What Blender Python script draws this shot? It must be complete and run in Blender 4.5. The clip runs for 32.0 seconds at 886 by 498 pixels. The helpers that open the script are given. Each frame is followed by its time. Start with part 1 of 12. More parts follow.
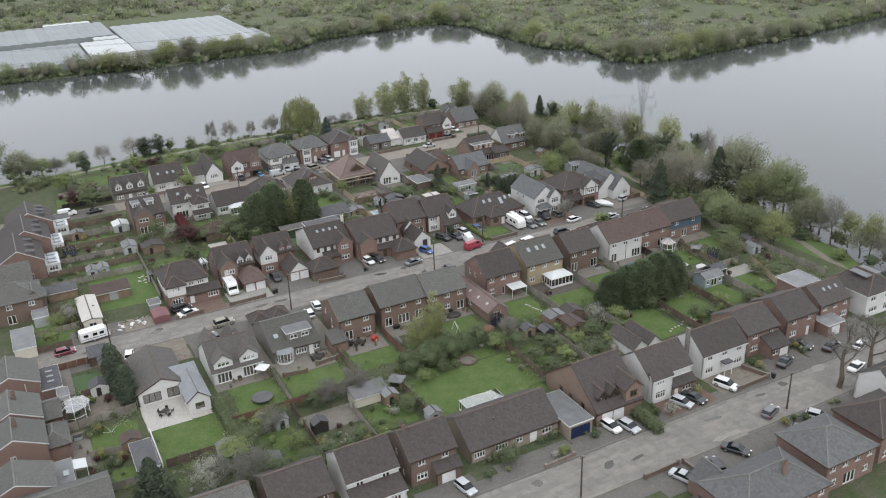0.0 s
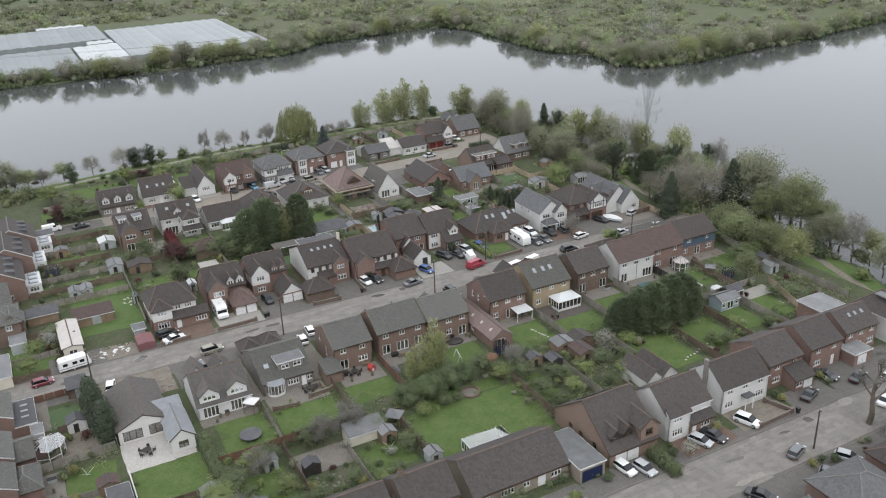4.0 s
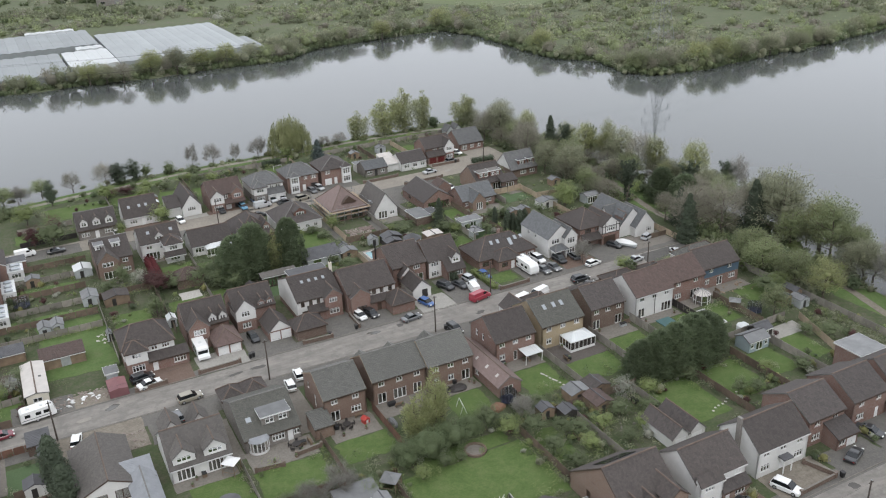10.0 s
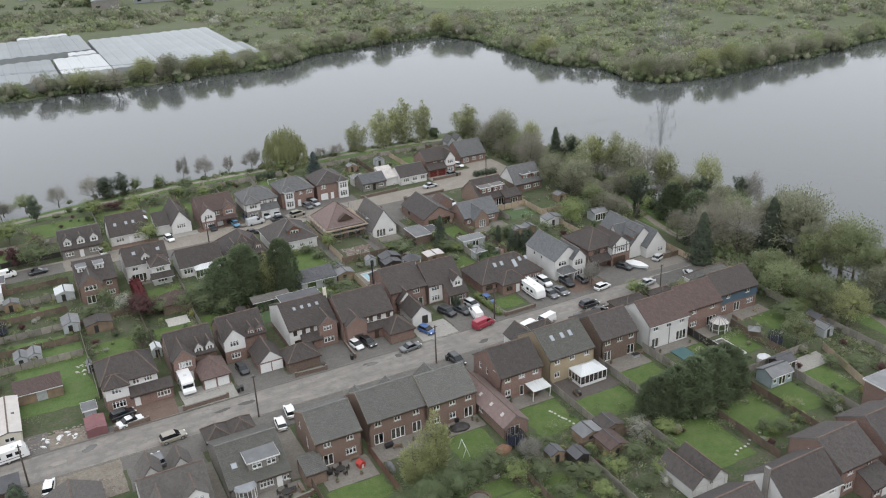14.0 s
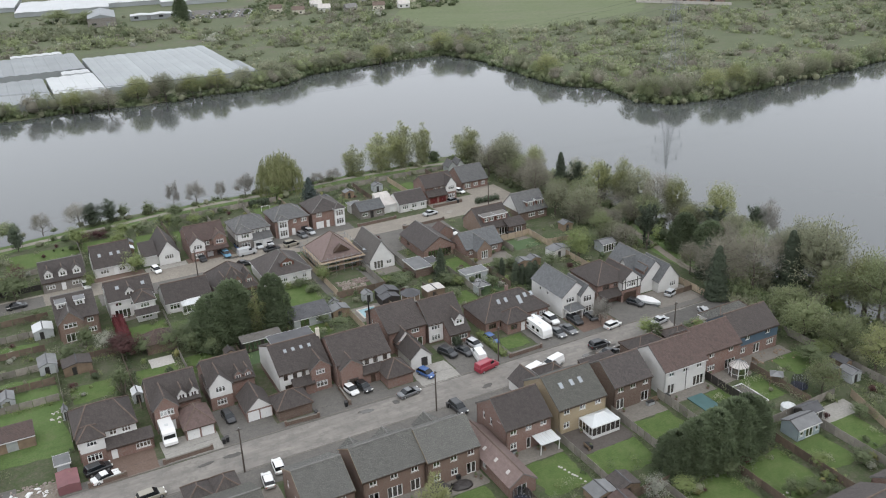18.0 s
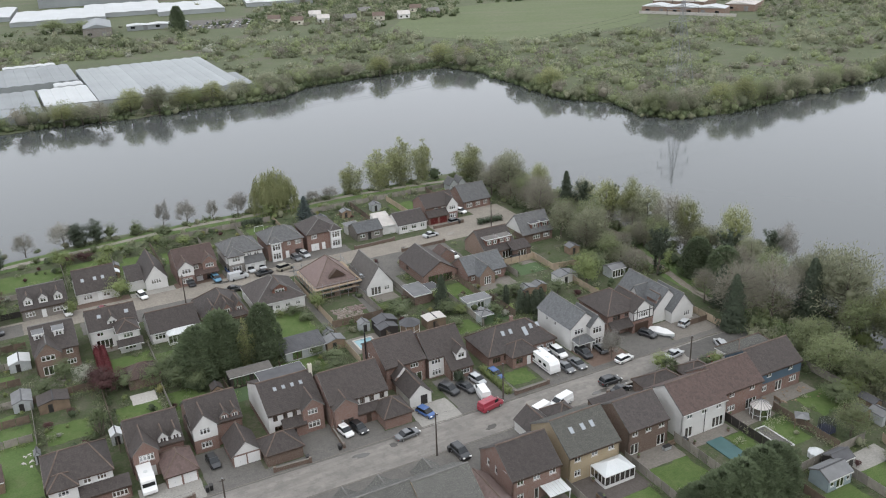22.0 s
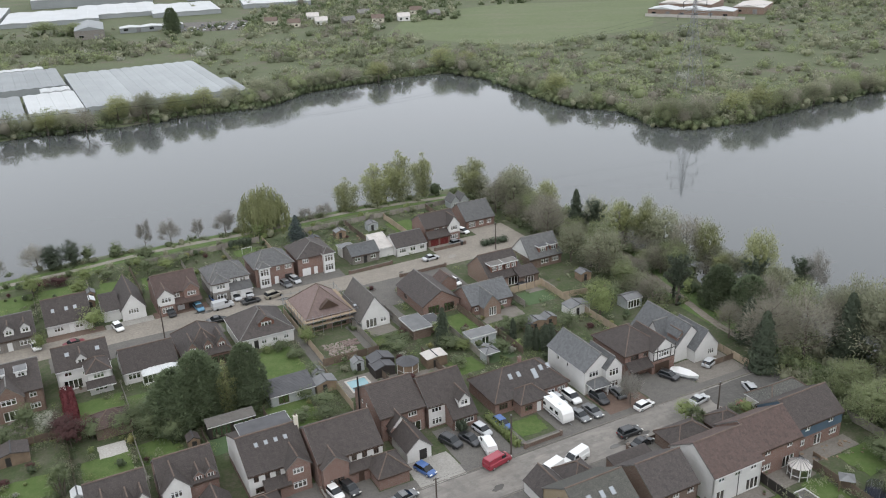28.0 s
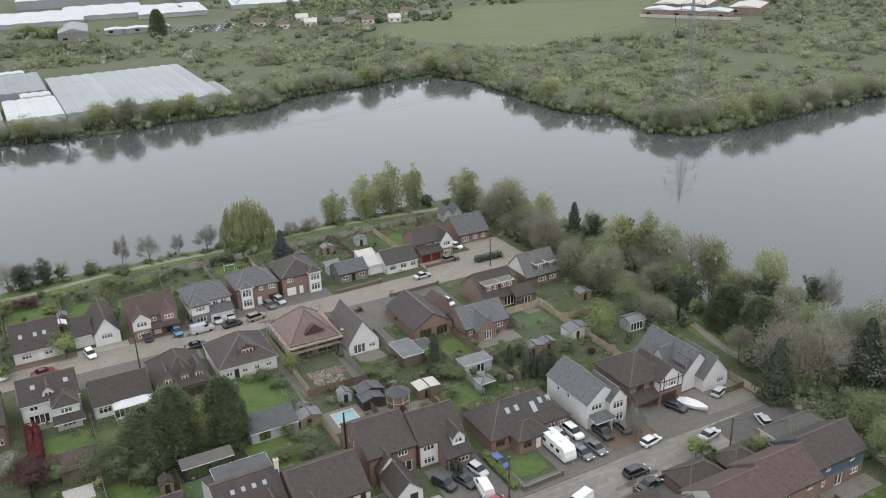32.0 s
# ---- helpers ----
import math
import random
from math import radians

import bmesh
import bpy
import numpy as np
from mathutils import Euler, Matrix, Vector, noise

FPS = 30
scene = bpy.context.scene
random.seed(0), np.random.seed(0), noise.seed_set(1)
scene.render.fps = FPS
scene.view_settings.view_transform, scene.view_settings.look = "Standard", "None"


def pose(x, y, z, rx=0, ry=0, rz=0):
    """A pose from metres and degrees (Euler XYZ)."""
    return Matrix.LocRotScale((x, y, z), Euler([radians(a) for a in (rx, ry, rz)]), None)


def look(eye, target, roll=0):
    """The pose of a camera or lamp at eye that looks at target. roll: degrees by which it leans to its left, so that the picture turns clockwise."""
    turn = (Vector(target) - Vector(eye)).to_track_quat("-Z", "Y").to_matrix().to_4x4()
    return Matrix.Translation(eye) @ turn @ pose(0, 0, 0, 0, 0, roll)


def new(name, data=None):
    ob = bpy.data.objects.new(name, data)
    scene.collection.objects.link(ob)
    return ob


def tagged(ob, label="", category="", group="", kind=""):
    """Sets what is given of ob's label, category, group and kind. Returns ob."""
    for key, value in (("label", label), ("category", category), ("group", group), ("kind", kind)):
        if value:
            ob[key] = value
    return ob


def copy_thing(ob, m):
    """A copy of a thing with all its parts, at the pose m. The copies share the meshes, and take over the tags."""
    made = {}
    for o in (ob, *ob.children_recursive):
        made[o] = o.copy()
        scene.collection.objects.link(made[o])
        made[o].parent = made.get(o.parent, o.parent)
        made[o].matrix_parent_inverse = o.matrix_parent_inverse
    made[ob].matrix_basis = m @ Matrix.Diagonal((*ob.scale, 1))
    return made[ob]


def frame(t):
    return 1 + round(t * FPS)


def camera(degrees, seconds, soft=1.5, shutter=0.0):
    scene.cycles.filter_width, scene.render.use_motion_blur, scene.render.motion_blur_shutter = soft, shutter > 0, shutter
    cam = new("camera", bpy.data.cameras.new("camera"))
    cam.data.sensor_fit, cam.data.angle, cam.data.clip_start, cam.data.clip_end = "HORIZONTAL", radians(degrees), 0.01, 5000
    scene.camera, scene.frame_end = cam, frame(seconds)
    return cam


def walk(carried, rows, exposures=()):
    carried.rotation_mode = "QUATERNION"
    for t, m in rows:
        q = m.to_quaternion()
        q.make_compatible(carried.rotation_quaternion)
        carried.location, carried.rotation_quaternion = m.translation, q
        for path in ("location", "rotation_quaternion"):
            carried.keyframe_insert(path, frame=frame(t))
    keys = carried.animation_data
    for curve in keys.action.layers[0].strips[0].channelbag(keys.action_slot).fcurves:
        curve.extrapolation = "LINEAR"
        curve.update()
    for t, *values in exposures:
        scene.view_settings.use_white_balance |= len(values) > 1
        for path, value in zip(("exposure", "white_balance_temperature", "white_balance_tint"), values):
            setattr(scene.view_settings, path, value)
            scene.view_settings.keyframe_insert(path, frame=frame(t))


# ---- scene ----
cam = camera(54.00, 32.0, soft=1.1)
PATH = [
    (0, (0.00, 0.00, 87.48), (0.06, 91.59, 47.34), -2.14),
    (1, (0.05, 2.84, 87.48), (0.09, 94.44, 47.36), -2.17),
    (2, (0.09, 5.66, 87.45), (0.09, 97.26, 47.34), -2.20),
    (3, (0.14, 8.47, 87.39), (0.11, 100.08, 47.29), -2.22),
    (3.5, (0.16, 9.88, 87.37), (0.13, 101.49, 47.26), -2.23),
    (4, (0.18, 11.30, 87.35), (0.13, 102.91, 47.25), -2.24),
    (5, (0.17, 14.16, 87.32), (0.11, 105.77, 47.23), -2.25),
    (5.5, (0.17, 15.60, 87.31), (0.10, 107.21, 47.21), -2.25),
    (6, (0.17, 17.05, 87.29), (0.10, 108.66, 47.19), -2.26),
    (7, (0.18, 19.97, 87.27), (0.11, 111.58, 47.17), -2.26),
    (8, (0.18, 22.87, 87.24), (0.09, 114.45, 47.10), -2.27),
    (9, (0.22, 25.77, 87.26), (0.12, 117.37, 47.13), -2.28),
    (10, (0.28, 28.68, 87.30), (0.17, 120.26, 47.14), -2.29),
    (11, (0.31, 31.57, 87.32), (0.17, 123.14, 47.13), -2.29),
    (12, (0.30, 34.48, 87.34), (0.16, 126.05, 47.15), -2.29),
    (13, (0.29, 37.39, 87.34), (0.14, 128.96, 47.15), -2.29),
    (14, (0.28, 40.31, 87.32), (0.14, 131.97, 47.34), -2.27),
    (14.5, (0.29, 41.78, 87.31), (0.15, 133.51, 47.50), -2.26),
    (15, (0.29, 43.24, 87.28), (0.15, 135.06, 47.66), -2.25),
    (16, (0.28, 46.17, 87.22), (0.16, 138.15, 47.98), -2.22),
    (16.5, (0.27, 47.62, 87.18), (0.16, 139.69, 48.15), -2.21),
    (17, (0.27, 49.07, 87.15), (0.18, 141.22, 48.31), -2.20),
    (18, (0.25, 51.95, 87.07), (0.19, 144.28, 48.67), -2.17),
    (19, (0.21, 54.81, 86.99), (0.18, 147.34, 49.07), -2.14),
    (20, (0.18, 57.63, 86.89), (0.18, 150.31, 49.35), -2.09),
    (21, (0.14, 60.44, 86.77), (0.15, 153.15, 49.30), -2.05),
    (22, (0.11, 63.27, 86.67), (0.12, 155.98, 49.20), -2.02),
    (23, (0.08, 66.14, 86.60), (0.11, 158.86, 49.13), -1.99),
    (24, (0.06, 69.04, 86.55), (0.09, 161.74, 49.06), -1.98),
    (25, (0.04, 71.94, 86.50), (0.08, 164.65, 49.02), -1.96),
    (25.5, (0.04, 73.40, 86.47), (0.08, 166.12, 49.02), -1.96),
    (26, (0.05, 74.85, 86.45), (0.08, 167.58, 49.01), -1.95),
    (27, (0.07, 77.77, 86.40), (0.07, 170.50, 48.96), -1.93),
    (27.5, (0.08, 79.23, 86.38), (0.08, 171.95, 48.93), -1.92),
    (28, (0.08, 80.69, 86.37), (0.08, 173.40, 48.90), -1.91),
    (29, (0.11, 83.59, 86.37), (0.12, 176.30, 48.88), -1.92),
    (30, (0.14, 86.50, 86.39), (0.18, 179.19, 48.86), -1.93),
    (31, (0.22, 89.37, 86.44), (0.33, 182.05, 48.86), -1.94),
    (32, (0.35, 92.23, 86.53), (1.20, 184.88, 48.91), -1.95),
]
EXPOSURE = -0.05
walk(cam, [(t, look(eye, target, roll)) for t, eye, target, roll in PATH], [(0.0, EXPOSURE), (32.0, EXPOSURE)])

# ---- world and sun: a bright, even overcast sky ----
world = bpy.data.worlds.new("overcast_sky")
scene.world = world
world.use_nodes = True
wn = world.node_tree
sky = wn.nodes.new("ShaderNodeTexSky")
sky.sky_type, sky.sun_disc = "NISHITA", False
sky.sun_elevation, sky.sun_rotation = radians(48), radians(200)
sky.air_density, sky.dust_density = 1.0, 4.0
grey = wn.nodes.new("ShaderNodeHueSaturation")
grey.inputs["Saturation"].default_value = 0.22
wn.links.new(sky.outputs["Color"], grey.inputs["Color"])
cloud = wn.nodes.new("ShaderNodeMix")
cloud.data_type = "RGBA"
cloud.inputs[0].default_value = 0.8
cloud.inputs[7].default_value = (15.2, 15.9, 17.2, 1)
wn.links.new(grey.outputs["Color"], cloud.inputs[6])
wn.links.new(cloud.outputs[2], wn.nodes["Background"].inputs["Color"])
wn.nodes["Background"].inputs["Strength"].default_value = 0.11

sun = new("sun", bpy.data.lights.new("sun", "SUN"))
sun.data.energy, sun.data.angle, sun.data.color = 0.9, radians(22), (1.0, 0.97, 0.92)
sun.matrix_basis = look((60, -120, 200), (20, 20, 0))

# ---- materials ----
MATS = {}


def nodes_of(name):
    m = bpy.data.materials.new(name)
    m.use_nodes = True
    MATS[name] = m
    n = m.node_tree
    return m, n, n.nodes["Principled BSDF"]


def math_node(n, op, a, b):
    k = n.nodes.new("ShaderNodeMath")
    k.operation = op
    for i, v in enumerate((a, b)):
        if isinstance(v, (int, float)):
            k.inputs[i].default_value = v
        else:
            n.links.new(v, k.inputs[i])
    return k.outputs[0]


def noise_node(n, vec, scale, detail=4, rough=0.6):
    k = n.nodes.new("ShaderNodeTexNoise")
    k.inputs["Scale"].default_value, k.inputs["Detail"].default_value, k.inputs["Roughness"].default_value = scale, detail, rough
    n.links.new(vec, k.inputs["Vector"])
    return k.outputs["Fac"]


def ramp(n, fac, stops):
    k = n.nodes.new("ShaderNodeValToRGB")
    e = k.color_ramp.elements
    while len(e) < len(stops):
        e.new(0.5)
    for i, (p, c) in enumerate(stops):
        e[i].position, e[i].color = p, (*c, 1)
    n.links.new(fac, k.inputs[0])
    return k.outputs[0]


def mixc(n, fac, a, b, mode="MIX"):
    k = n.nodes.new("ShaderNodeMix")
    k.data_type, k.blend_type = "RGBA", mode
    for s, v in (("Factor", fac), ("A", a), ("B", b)):
        i = [q for q in k.inputs if q.name == s and q.type == ("VALUE" if s == "Factor" else "RGBA")][0]
        if isinstance(v, (int, float)):
            i.default_value = v
        elif isinstance(v, tuple):
            i.default_value = (*v, 1)
        else:
            n.links.new(v, i)
    return [q for q in k.outputs if q.type == "RGBA"][0]


def bump(n, bsdf, height, strength=0.4, dist=0.02):
    k = n.nodes.new("ShaderNodeBump")
    k.inputs["Strength"].default_value, k.inputs["Distance"].default_value = strength, dist
    n.links.new(height, k.inputs["Height"])
    n.links.new(k.outputs[0], bsdf.inputs["Normal"])


def plain(name, c, rough=0.7, var=0.25, big=0.35, fine=9.0, metal=0.0, bmp=0.3, tint=None, obvar=0.0):
    """A worn surface: colour c, varied at two scales, with a fine relief."""
    m, n, b = nodes_of(name)
    tc = n.nodes.new("ShaderNodeTexCoord").outputs["Object"]
    f1, f2 = noise_node(n, tc, big, 5), noise_node(n, tc, fine, 3)
    lo = tuple(v * (1 - var) for v in c)
    hi = tuple(min(1, v * (1 + var * 0.8)) for v in (tint or c))
    col = ramp(n, f1, [(0.3, lo), (0.7, hi)])
    col = mixc(n, math_node(n, "MULTIPLY", f2, 0.45), col, tuple(v * 0.6 for v in c))
    if obvar:
        oi = n.nodes.new("ShaderNodeObjectInfo").outputs["Random"]
        hs = n.nodes.new("ShaderNodeHueSaturation")
        n.links.new(col, hs.inputs["Color"])
        n.links.new(math_node(n, "ADD", math_node(n, "MULTIPLY", oi, obvar), 1 - obvar / 2), hs.inputs["Value"])
        col = hs.outputs[0]
    n.links.new(col, b.inputs["Base Color"])
    b.inputs["Roughness"].default_value, b.inputs["Metallic"].default_value = rough, metal
    if bmp:
        bump(n, b, f2, bmp)
    return m


def bricks(name, c1, c2, mortar, w=0.225, h=0.075):
    m, n, b = nodes_of(name)
    tc = n.nodes.new("ShaderNodeTexCoord").outputs["Object"]
    sp = n.nodes.new("ShaderNodeSeparateXYZ")
    n.links.new(tc, sp.inputs[0])
    cb = n.nodes.new("ShaderNodeCombineXYZ")
    n.links.new(math_node(n, "ADD", sp.outputs[0], sp.outputs[1]), cb.inputs[0])
    n.links.new(sp.outputs[2], cb.inputs[1])
    t = n.nodes.new("ShaderNodeTexBrick")
    t.inputs["Scale"].default_value = 1.0
    t.inputs["Brick Width"].default_value, t.inputs["Row Height"].default_value, t.inputs["Mortar Size"].default_value = w, h, 0.01
    for k, v in (("Color1", c1), ("Color2", c2), ("Mortar", mortar)):
        t.inputs[k].default_value = (*v, 1)
    n.links.new(cb.outputs[0], t.inputs["Vector"])
    f1 = noise_node(n, tc, 0.5, 5)
    col = mixc(n, math_node(n, "MULTIPLY", f1, 0.5), t.outputs["Color"], tuple(v * 0.55 for v in c1))
    n.links.new(col, b.inputs["Base Color"])
    b.inputs["Roughness"].default_value = 0.85
    bump(n, b, t.outputs["Fac"], 0.3, 0.01)
    return m


def tiles(name, c1, c2, moss, amount=0.5):
    """Roof tiles: courses lie in the mesh, single tiles, streaks and lichen in the colour. Object x runs along the ridge, y up the slope."""
    m, n, b = nodes_of(name)
    tc = n.nodes.new("ShaderNodeTexCoord").outputs["Object"]
    t = n.nodes.new("ShaderNodeTexBrick")
    t.inputs["Scale"].default_value = 1.0
    t.inputs["Brick Width"].default_value, t.inputs["Row Height"].default_value, t.inputs["Mortar Size"].default_value = 0.38, 0.36, 0.01
    for k, v in (("Color1", tuple(q * 1.1 for q in c1)), ("Color2", tuple(q * 0.86 for q in c2)), ("Mortar", tuple(q * 0.6 for q in c1))):
        t.inputs[k].default_value = (*v, 1)
    n.links.new(tc, t.inputs["Vector"])
    oi = n.nodes.new("ShaderNodeObjectInfo").outputs["Random"]
    mp = n.nodes.new("ShaderNodeMapping")
    mp.inputs["Scale"].default_value = (2.6, 0.3, 1.0)
    n.links.new(tc, mp.inputs[0])
    f1, f2, f3 = noise_node(n, tc, 0.45, 6, 0.7), noise_node(n, tc, 6.5, 5, 0.75), noise_node(n, mp.outputs[0], 0.9, 5, 0.7)
    col = mixc(n, ramp(n, f2, [(0.62 - 0.14 * amount, (0, 0, 0)), (0.7 - 0.1 * amount, (amount,) * 3)]), t.outputs["Color"], moss)
    col = mixc(n, ramp(n, f3, [(0.42, (0, 0, 0)), (0.72, (0.38, 0.38, 0.38))]), col, tuple(q * 0.75 + w * 0.25 for q, w in zip(c1, moss)))
    col = mixc(n, math_node(n, "MULTIPLY", f1, 0.5), col, tuple(q * 0.55 for q in c1))
    hs = n.nodes.new("ShaderNodeHueSaturation")
    n.links.new(col, hs.inputs["Color"])
    n.links.new(math_node(n, "ADD", math_node(n, "MULTIPLY", oi, 0.26), 0.78), hs.inputs["Value"])
    n.links.new(hs.outputs[0], b.inputs["Base Color"])
    b.inputs["Roughness"].default_value = 0.75
    bump(n, b, t.outputs["Fac"], 0.5, 0.02)
    return m


def leaves(name, c, thin=0.42):
    m, n, b = nodes_of(name)
    g = n.nodes.new("ShaderNodeNewGeometry").outputs["Random Per Island"]
    oi = n.nodes.new("ShaderNodeObjectInfo").outputs["Random"]
    tc = n.nodes.new("ShaderNodeTexCoord").outputs["Object"]
    col = ramp(n, g, [(0.0, tuple(q * 0.88 for q in c)), (0.6, c), (1.0, tuple(q * 1.14 for q in c))])
    f = noise_node(n, tc, 0.5, 3)
    hs = n.nodes.new("ShaderNodeHueSaturation")
    n.links.new(col, hs.inputs["Color"])
    n.links.new(math_node(n, "ADD", math_node(n, "MULTIPLY", f, 0.7), math_node(n, "ADD", math_node(n, "MULTIPLY", oi, 0.36), 0.5)), hs.inputs["Value"])
    n.links.new(hs.outputs[0], b.inputs["Base Color"])
    b.inputs["Roughness"].default_value = 0.6
    b.inputs["Specular IOR Level"].default_value = 0.25
    tl, mx = n.nodes.new("ShaderNodeBsdfTranslucent"), n.nodes.new("ShaderNodeMixShader")
    n.links.new(hs.outputs[0], tl.inputs[0])
    mx.inputs[0].default_value = thin
    n.links.new(b.outputs[0], mx.inputs[1])
    n.links.new(tl.outputs[0], mx.inputs[2])
    n.links.new(mx.outputs[0], n.nodes["Material Output"].inputs[0])
    return m


def ground_mat(name, stops, scale, fine, streak=None):
    m, n, b = nodes_of(name)
    tc = n.nodes.new("ShaderNodeTexCoord").outputs["Object"]
    if streak:
        mp = n.nodes.new("ShaderNodeMapping")
        mp.inputs["Scale"].default_value = (streak, 1.0, 1.0)
        n.links.new(tc, mp.inputs[0])
        tc = mp.outputs[0]
    f1, f2, f3 = noise_node(n, tc, scale, 7, 0.65), noise_node(n, tc, fine, 5, 0.7), noise_node(n, tc, scale * 4.3, 4)
    mx = math_node(n, "ADD", math_node(n, "MULTIPLY", f1, 0.6), math_node(n, "MULTIPLY", f3, 0.4))
    col = ramp(n, mx, stops)
    col = mixc(n, ramp(n, f2, [(0.35, (0, 0, 0)), (0.7, (0.55, 0.55, 0.55))]), col, tuple(v * 0.55 for v in stops[0][1]))
    n.links.new(col, b.inputs["Base Color"])
    b.inputs["Roughness"].default_value = 0.95
    b.inputs["Specular IOR Level"].default_value = 0.2
    bump(n, b, f2, 0.6, 0.08)
    return m


def road_mat(name, c, worn, dusty):
    """Old tarmac: wheel tracks and stains drawn out along the road (object x), dust at the edges, fine grit."""
    m, n, b = nodes_of(name)
    tc = n.nodes.new("ShaderNodeTexCoord").outputs["Object"]
    mp = n.nodes.new("ShaderNodeMapping")
    mp.inputs["Scale"].default_value = (0.16, 0.8, 1.0)
    n.links.new(tc, mp.inputs[0])
    f1, f2, f3, f4 = noise_node(n, mp.outputs[0], 0.9, 6, 0.62), noise_node(n, tc, 0.5, 7, 0.7), noise_node(n, tc, 1.7, 6, 0.75), noise_node(n, tc, 30.0, 2)
    col = mixc(n, ramp(n, f1, [(0.42, (0, 0, 0)), (0.62, (0.8, 0.8, 0.8))]), c, dusty)
    col = mixc(n, ramp(n, f2, [(0.47, (0, 0, 0)), (0.6, (0.7, 0.7, 0.7))]), col, worn)
    col = mixc(n, ramp(n, f3, [(0.6, (0, 0, 0)), (0.66, (0.6, 0.6, 0.6))]), col, tuple(q * 0.8 for q in worn))
    col = mixc(n, math_node(n, "MULTIPLY", f4, 0.25), col, tuple(q * 0.7 for q in c))
    n.links.new(col, b.inputs["Base Color"])
    n.links.new(ramp(n, f3, [(0.55, (0.9, 0.9, 0.9)), (0.68, (0.35, 0.35, 0.35))]), b.inputs["Roughness"])
    bump(n, b, f4, 0.3, 0.01)
    return m


def glass_mat(name, tint=(0.75, 0.8, 0.8), rough=0.04):
    m, n, b = nodes_of(name)
    tr, gl, mx, fr = (n.nodes.new("ShaderNode" + k) for k in ("BsdfTransparent", "BsdfGlossy", "MixShader", "Fresnel"))
    tr.inputs[0].default_value, gl.inputs["Roughness"].default_value = (*tint, 1), rough
    fr.inputs[0].default_value = 1.55
    n.links.new(math_node(n, "ADD", math_node(n, "MULTIPLY", fr.outputs[0], 1.2), 0.32), mx.inputs[0])
    n.links.new(tr.outputs[0], mx.inputs[1])
    n.links.new(gl.outputs[0], mx.inputs[2])
    n.links.new(mx.outputs[0], n.nodes["Material Output"].inputs[0])
    return m


def paint(name, c, rough=0.3, coat=0.6):
    m, n, b = nodes_of(name)
    tc = n.nodes.new("ShaderNodeTexCoord").outputs["Object"]
    col = mixc(n, math_node(n, "MULTIPLY", noise_node(n, tc, 1.2, 5), 0.3), c, tuple(v * 0.6 + 0.02 for v in c))
    n.links.new(col, b.inputs["Base Color"])
    b.inputs["Roughness"].default_value, b.inputs["Coat Weight"].default_value = rough, coat
    return m


# walls
bricks("brick_red", (0.215, 0.122, 0.096), (0.172, 0.098, 0.079), (0.255, 0.22, 0.195))
bricks("brick_brown", (0.152, 0.099, 0.074), (0.115, 0.075, 0.057), (0.193, 0.166, 0.143))
bricks("brick_orange", (0.230, 0.152, 0.115), (0.189, 0.124, 0.092), (0.258, 0.221, 0.184))
bricks("brick_terrace", (0.19, 0.12, 0.09), (0.15, 0.096, 0.073), (0.212, 0.179, 0.152))
bricks("brick_yellow", (0.36, 0.285, 0.175), (0.3, 0.235, 0.145), (0.35, 0.31, 0.24))
bricks("brick_buff", (0.27, 0.225, 0.175), (0.22, 0.185, 0.145), (0.29, 0.26, 0.22))
bricks("brick_grey", (0.2, 0.18, 0.16), (0.15, 0.135, 0.12), (0.26, 0.25, 0.23))
plain("render_white", (0.6, 0.595, 0.575), 0.85, 0.12, 0.3, 4.0)
plain("render_cream", (0.6, 0.56, 0.47), 0.85, 0.14, 0.3, 4.0)
plain("cladding_blue", (0.07, 0.11, 0.15), 0.6, 0.2)
plain("cladding_dark", (0.035, 0.03, 0.028), 0.6, 0.2)
plain("cladding_grey", (0.36, 0.38, 0.38), 0.6, 0.2)
plain("tile_hung", (0.15, 0.07, 0.05), 0.75, 0.3, 0.8, 5.0)
# roofs
tiles("roof_brown", (0.056, 0.045, 0.041), (0.044, 0.035, 0.032), (0.18, 0.162, 0.14), 0.5)
tiles("roof_dark", (0.071, 0.058, 0.054), (0.050, 0.042, 0.040), (0.170, 0.165, 0.140), 0.5)
tiles("roof_grey", (0.125, 0.125, 0.125), (0.095, 0.095, 0.097), (0.2, 0.2, 0.18), 0.4)
tiles("roof_slate", (0.124, 0.128, 0.132), (0.096, 0.1, 0.104), (0.17, 0.17, 0.16), 0.25)
tiles("roof_umber", (0.067, 0.054, 0.049), (0.051, 0.042, 0.039), (0.165, 0.155, 0.13), 0.45)
tiles("roof_red", (0.094, 0.06, 0.051), (0.068, 0.045, 0.039), (0.19, 0.165, 0.135), 0.45)
tiles("roof_mossy", (0.088, 0.086, 0.079), (0.068, 0.066, 0.062), (0.34, 0.34, 0.295), 0.8)
tiles("roof_mossdark", (0.072, 0.07, 0.062), (0.056, 0.055, 0.05), (0.17, 0.17, 0.13), 0.8)
tiles("roof_taupe", (0.115, 0.103, 0.094), (0.098, 0.088, 0.081), (0.2, 0.19, 0.165), 0.35)
tiles("roof_rose", (0.135, 0.09, 0.08), (0.11, 0.073, 0.065), (0.19, 0.16, 0.14), 0.35)
tiles("roof_pink", (0.2, 0.145, 0.132), (0.19, 0.135, 0.122), (0.24, 0.2, 0.18), 0.2)
plain("ridge_clay", (0.13, 0.095, 0.075), 0.8, 0.3, 1.0, 9.0)
plain("ridge_grey", (0.17, 0.165, 0.155), 0.8, 0.3, 1.0, 9.0)
plain("felt_grey", (0.175, 0.178, 0.18), 0.8, 0.25, 0.5, 6.0, obvar=0.4)
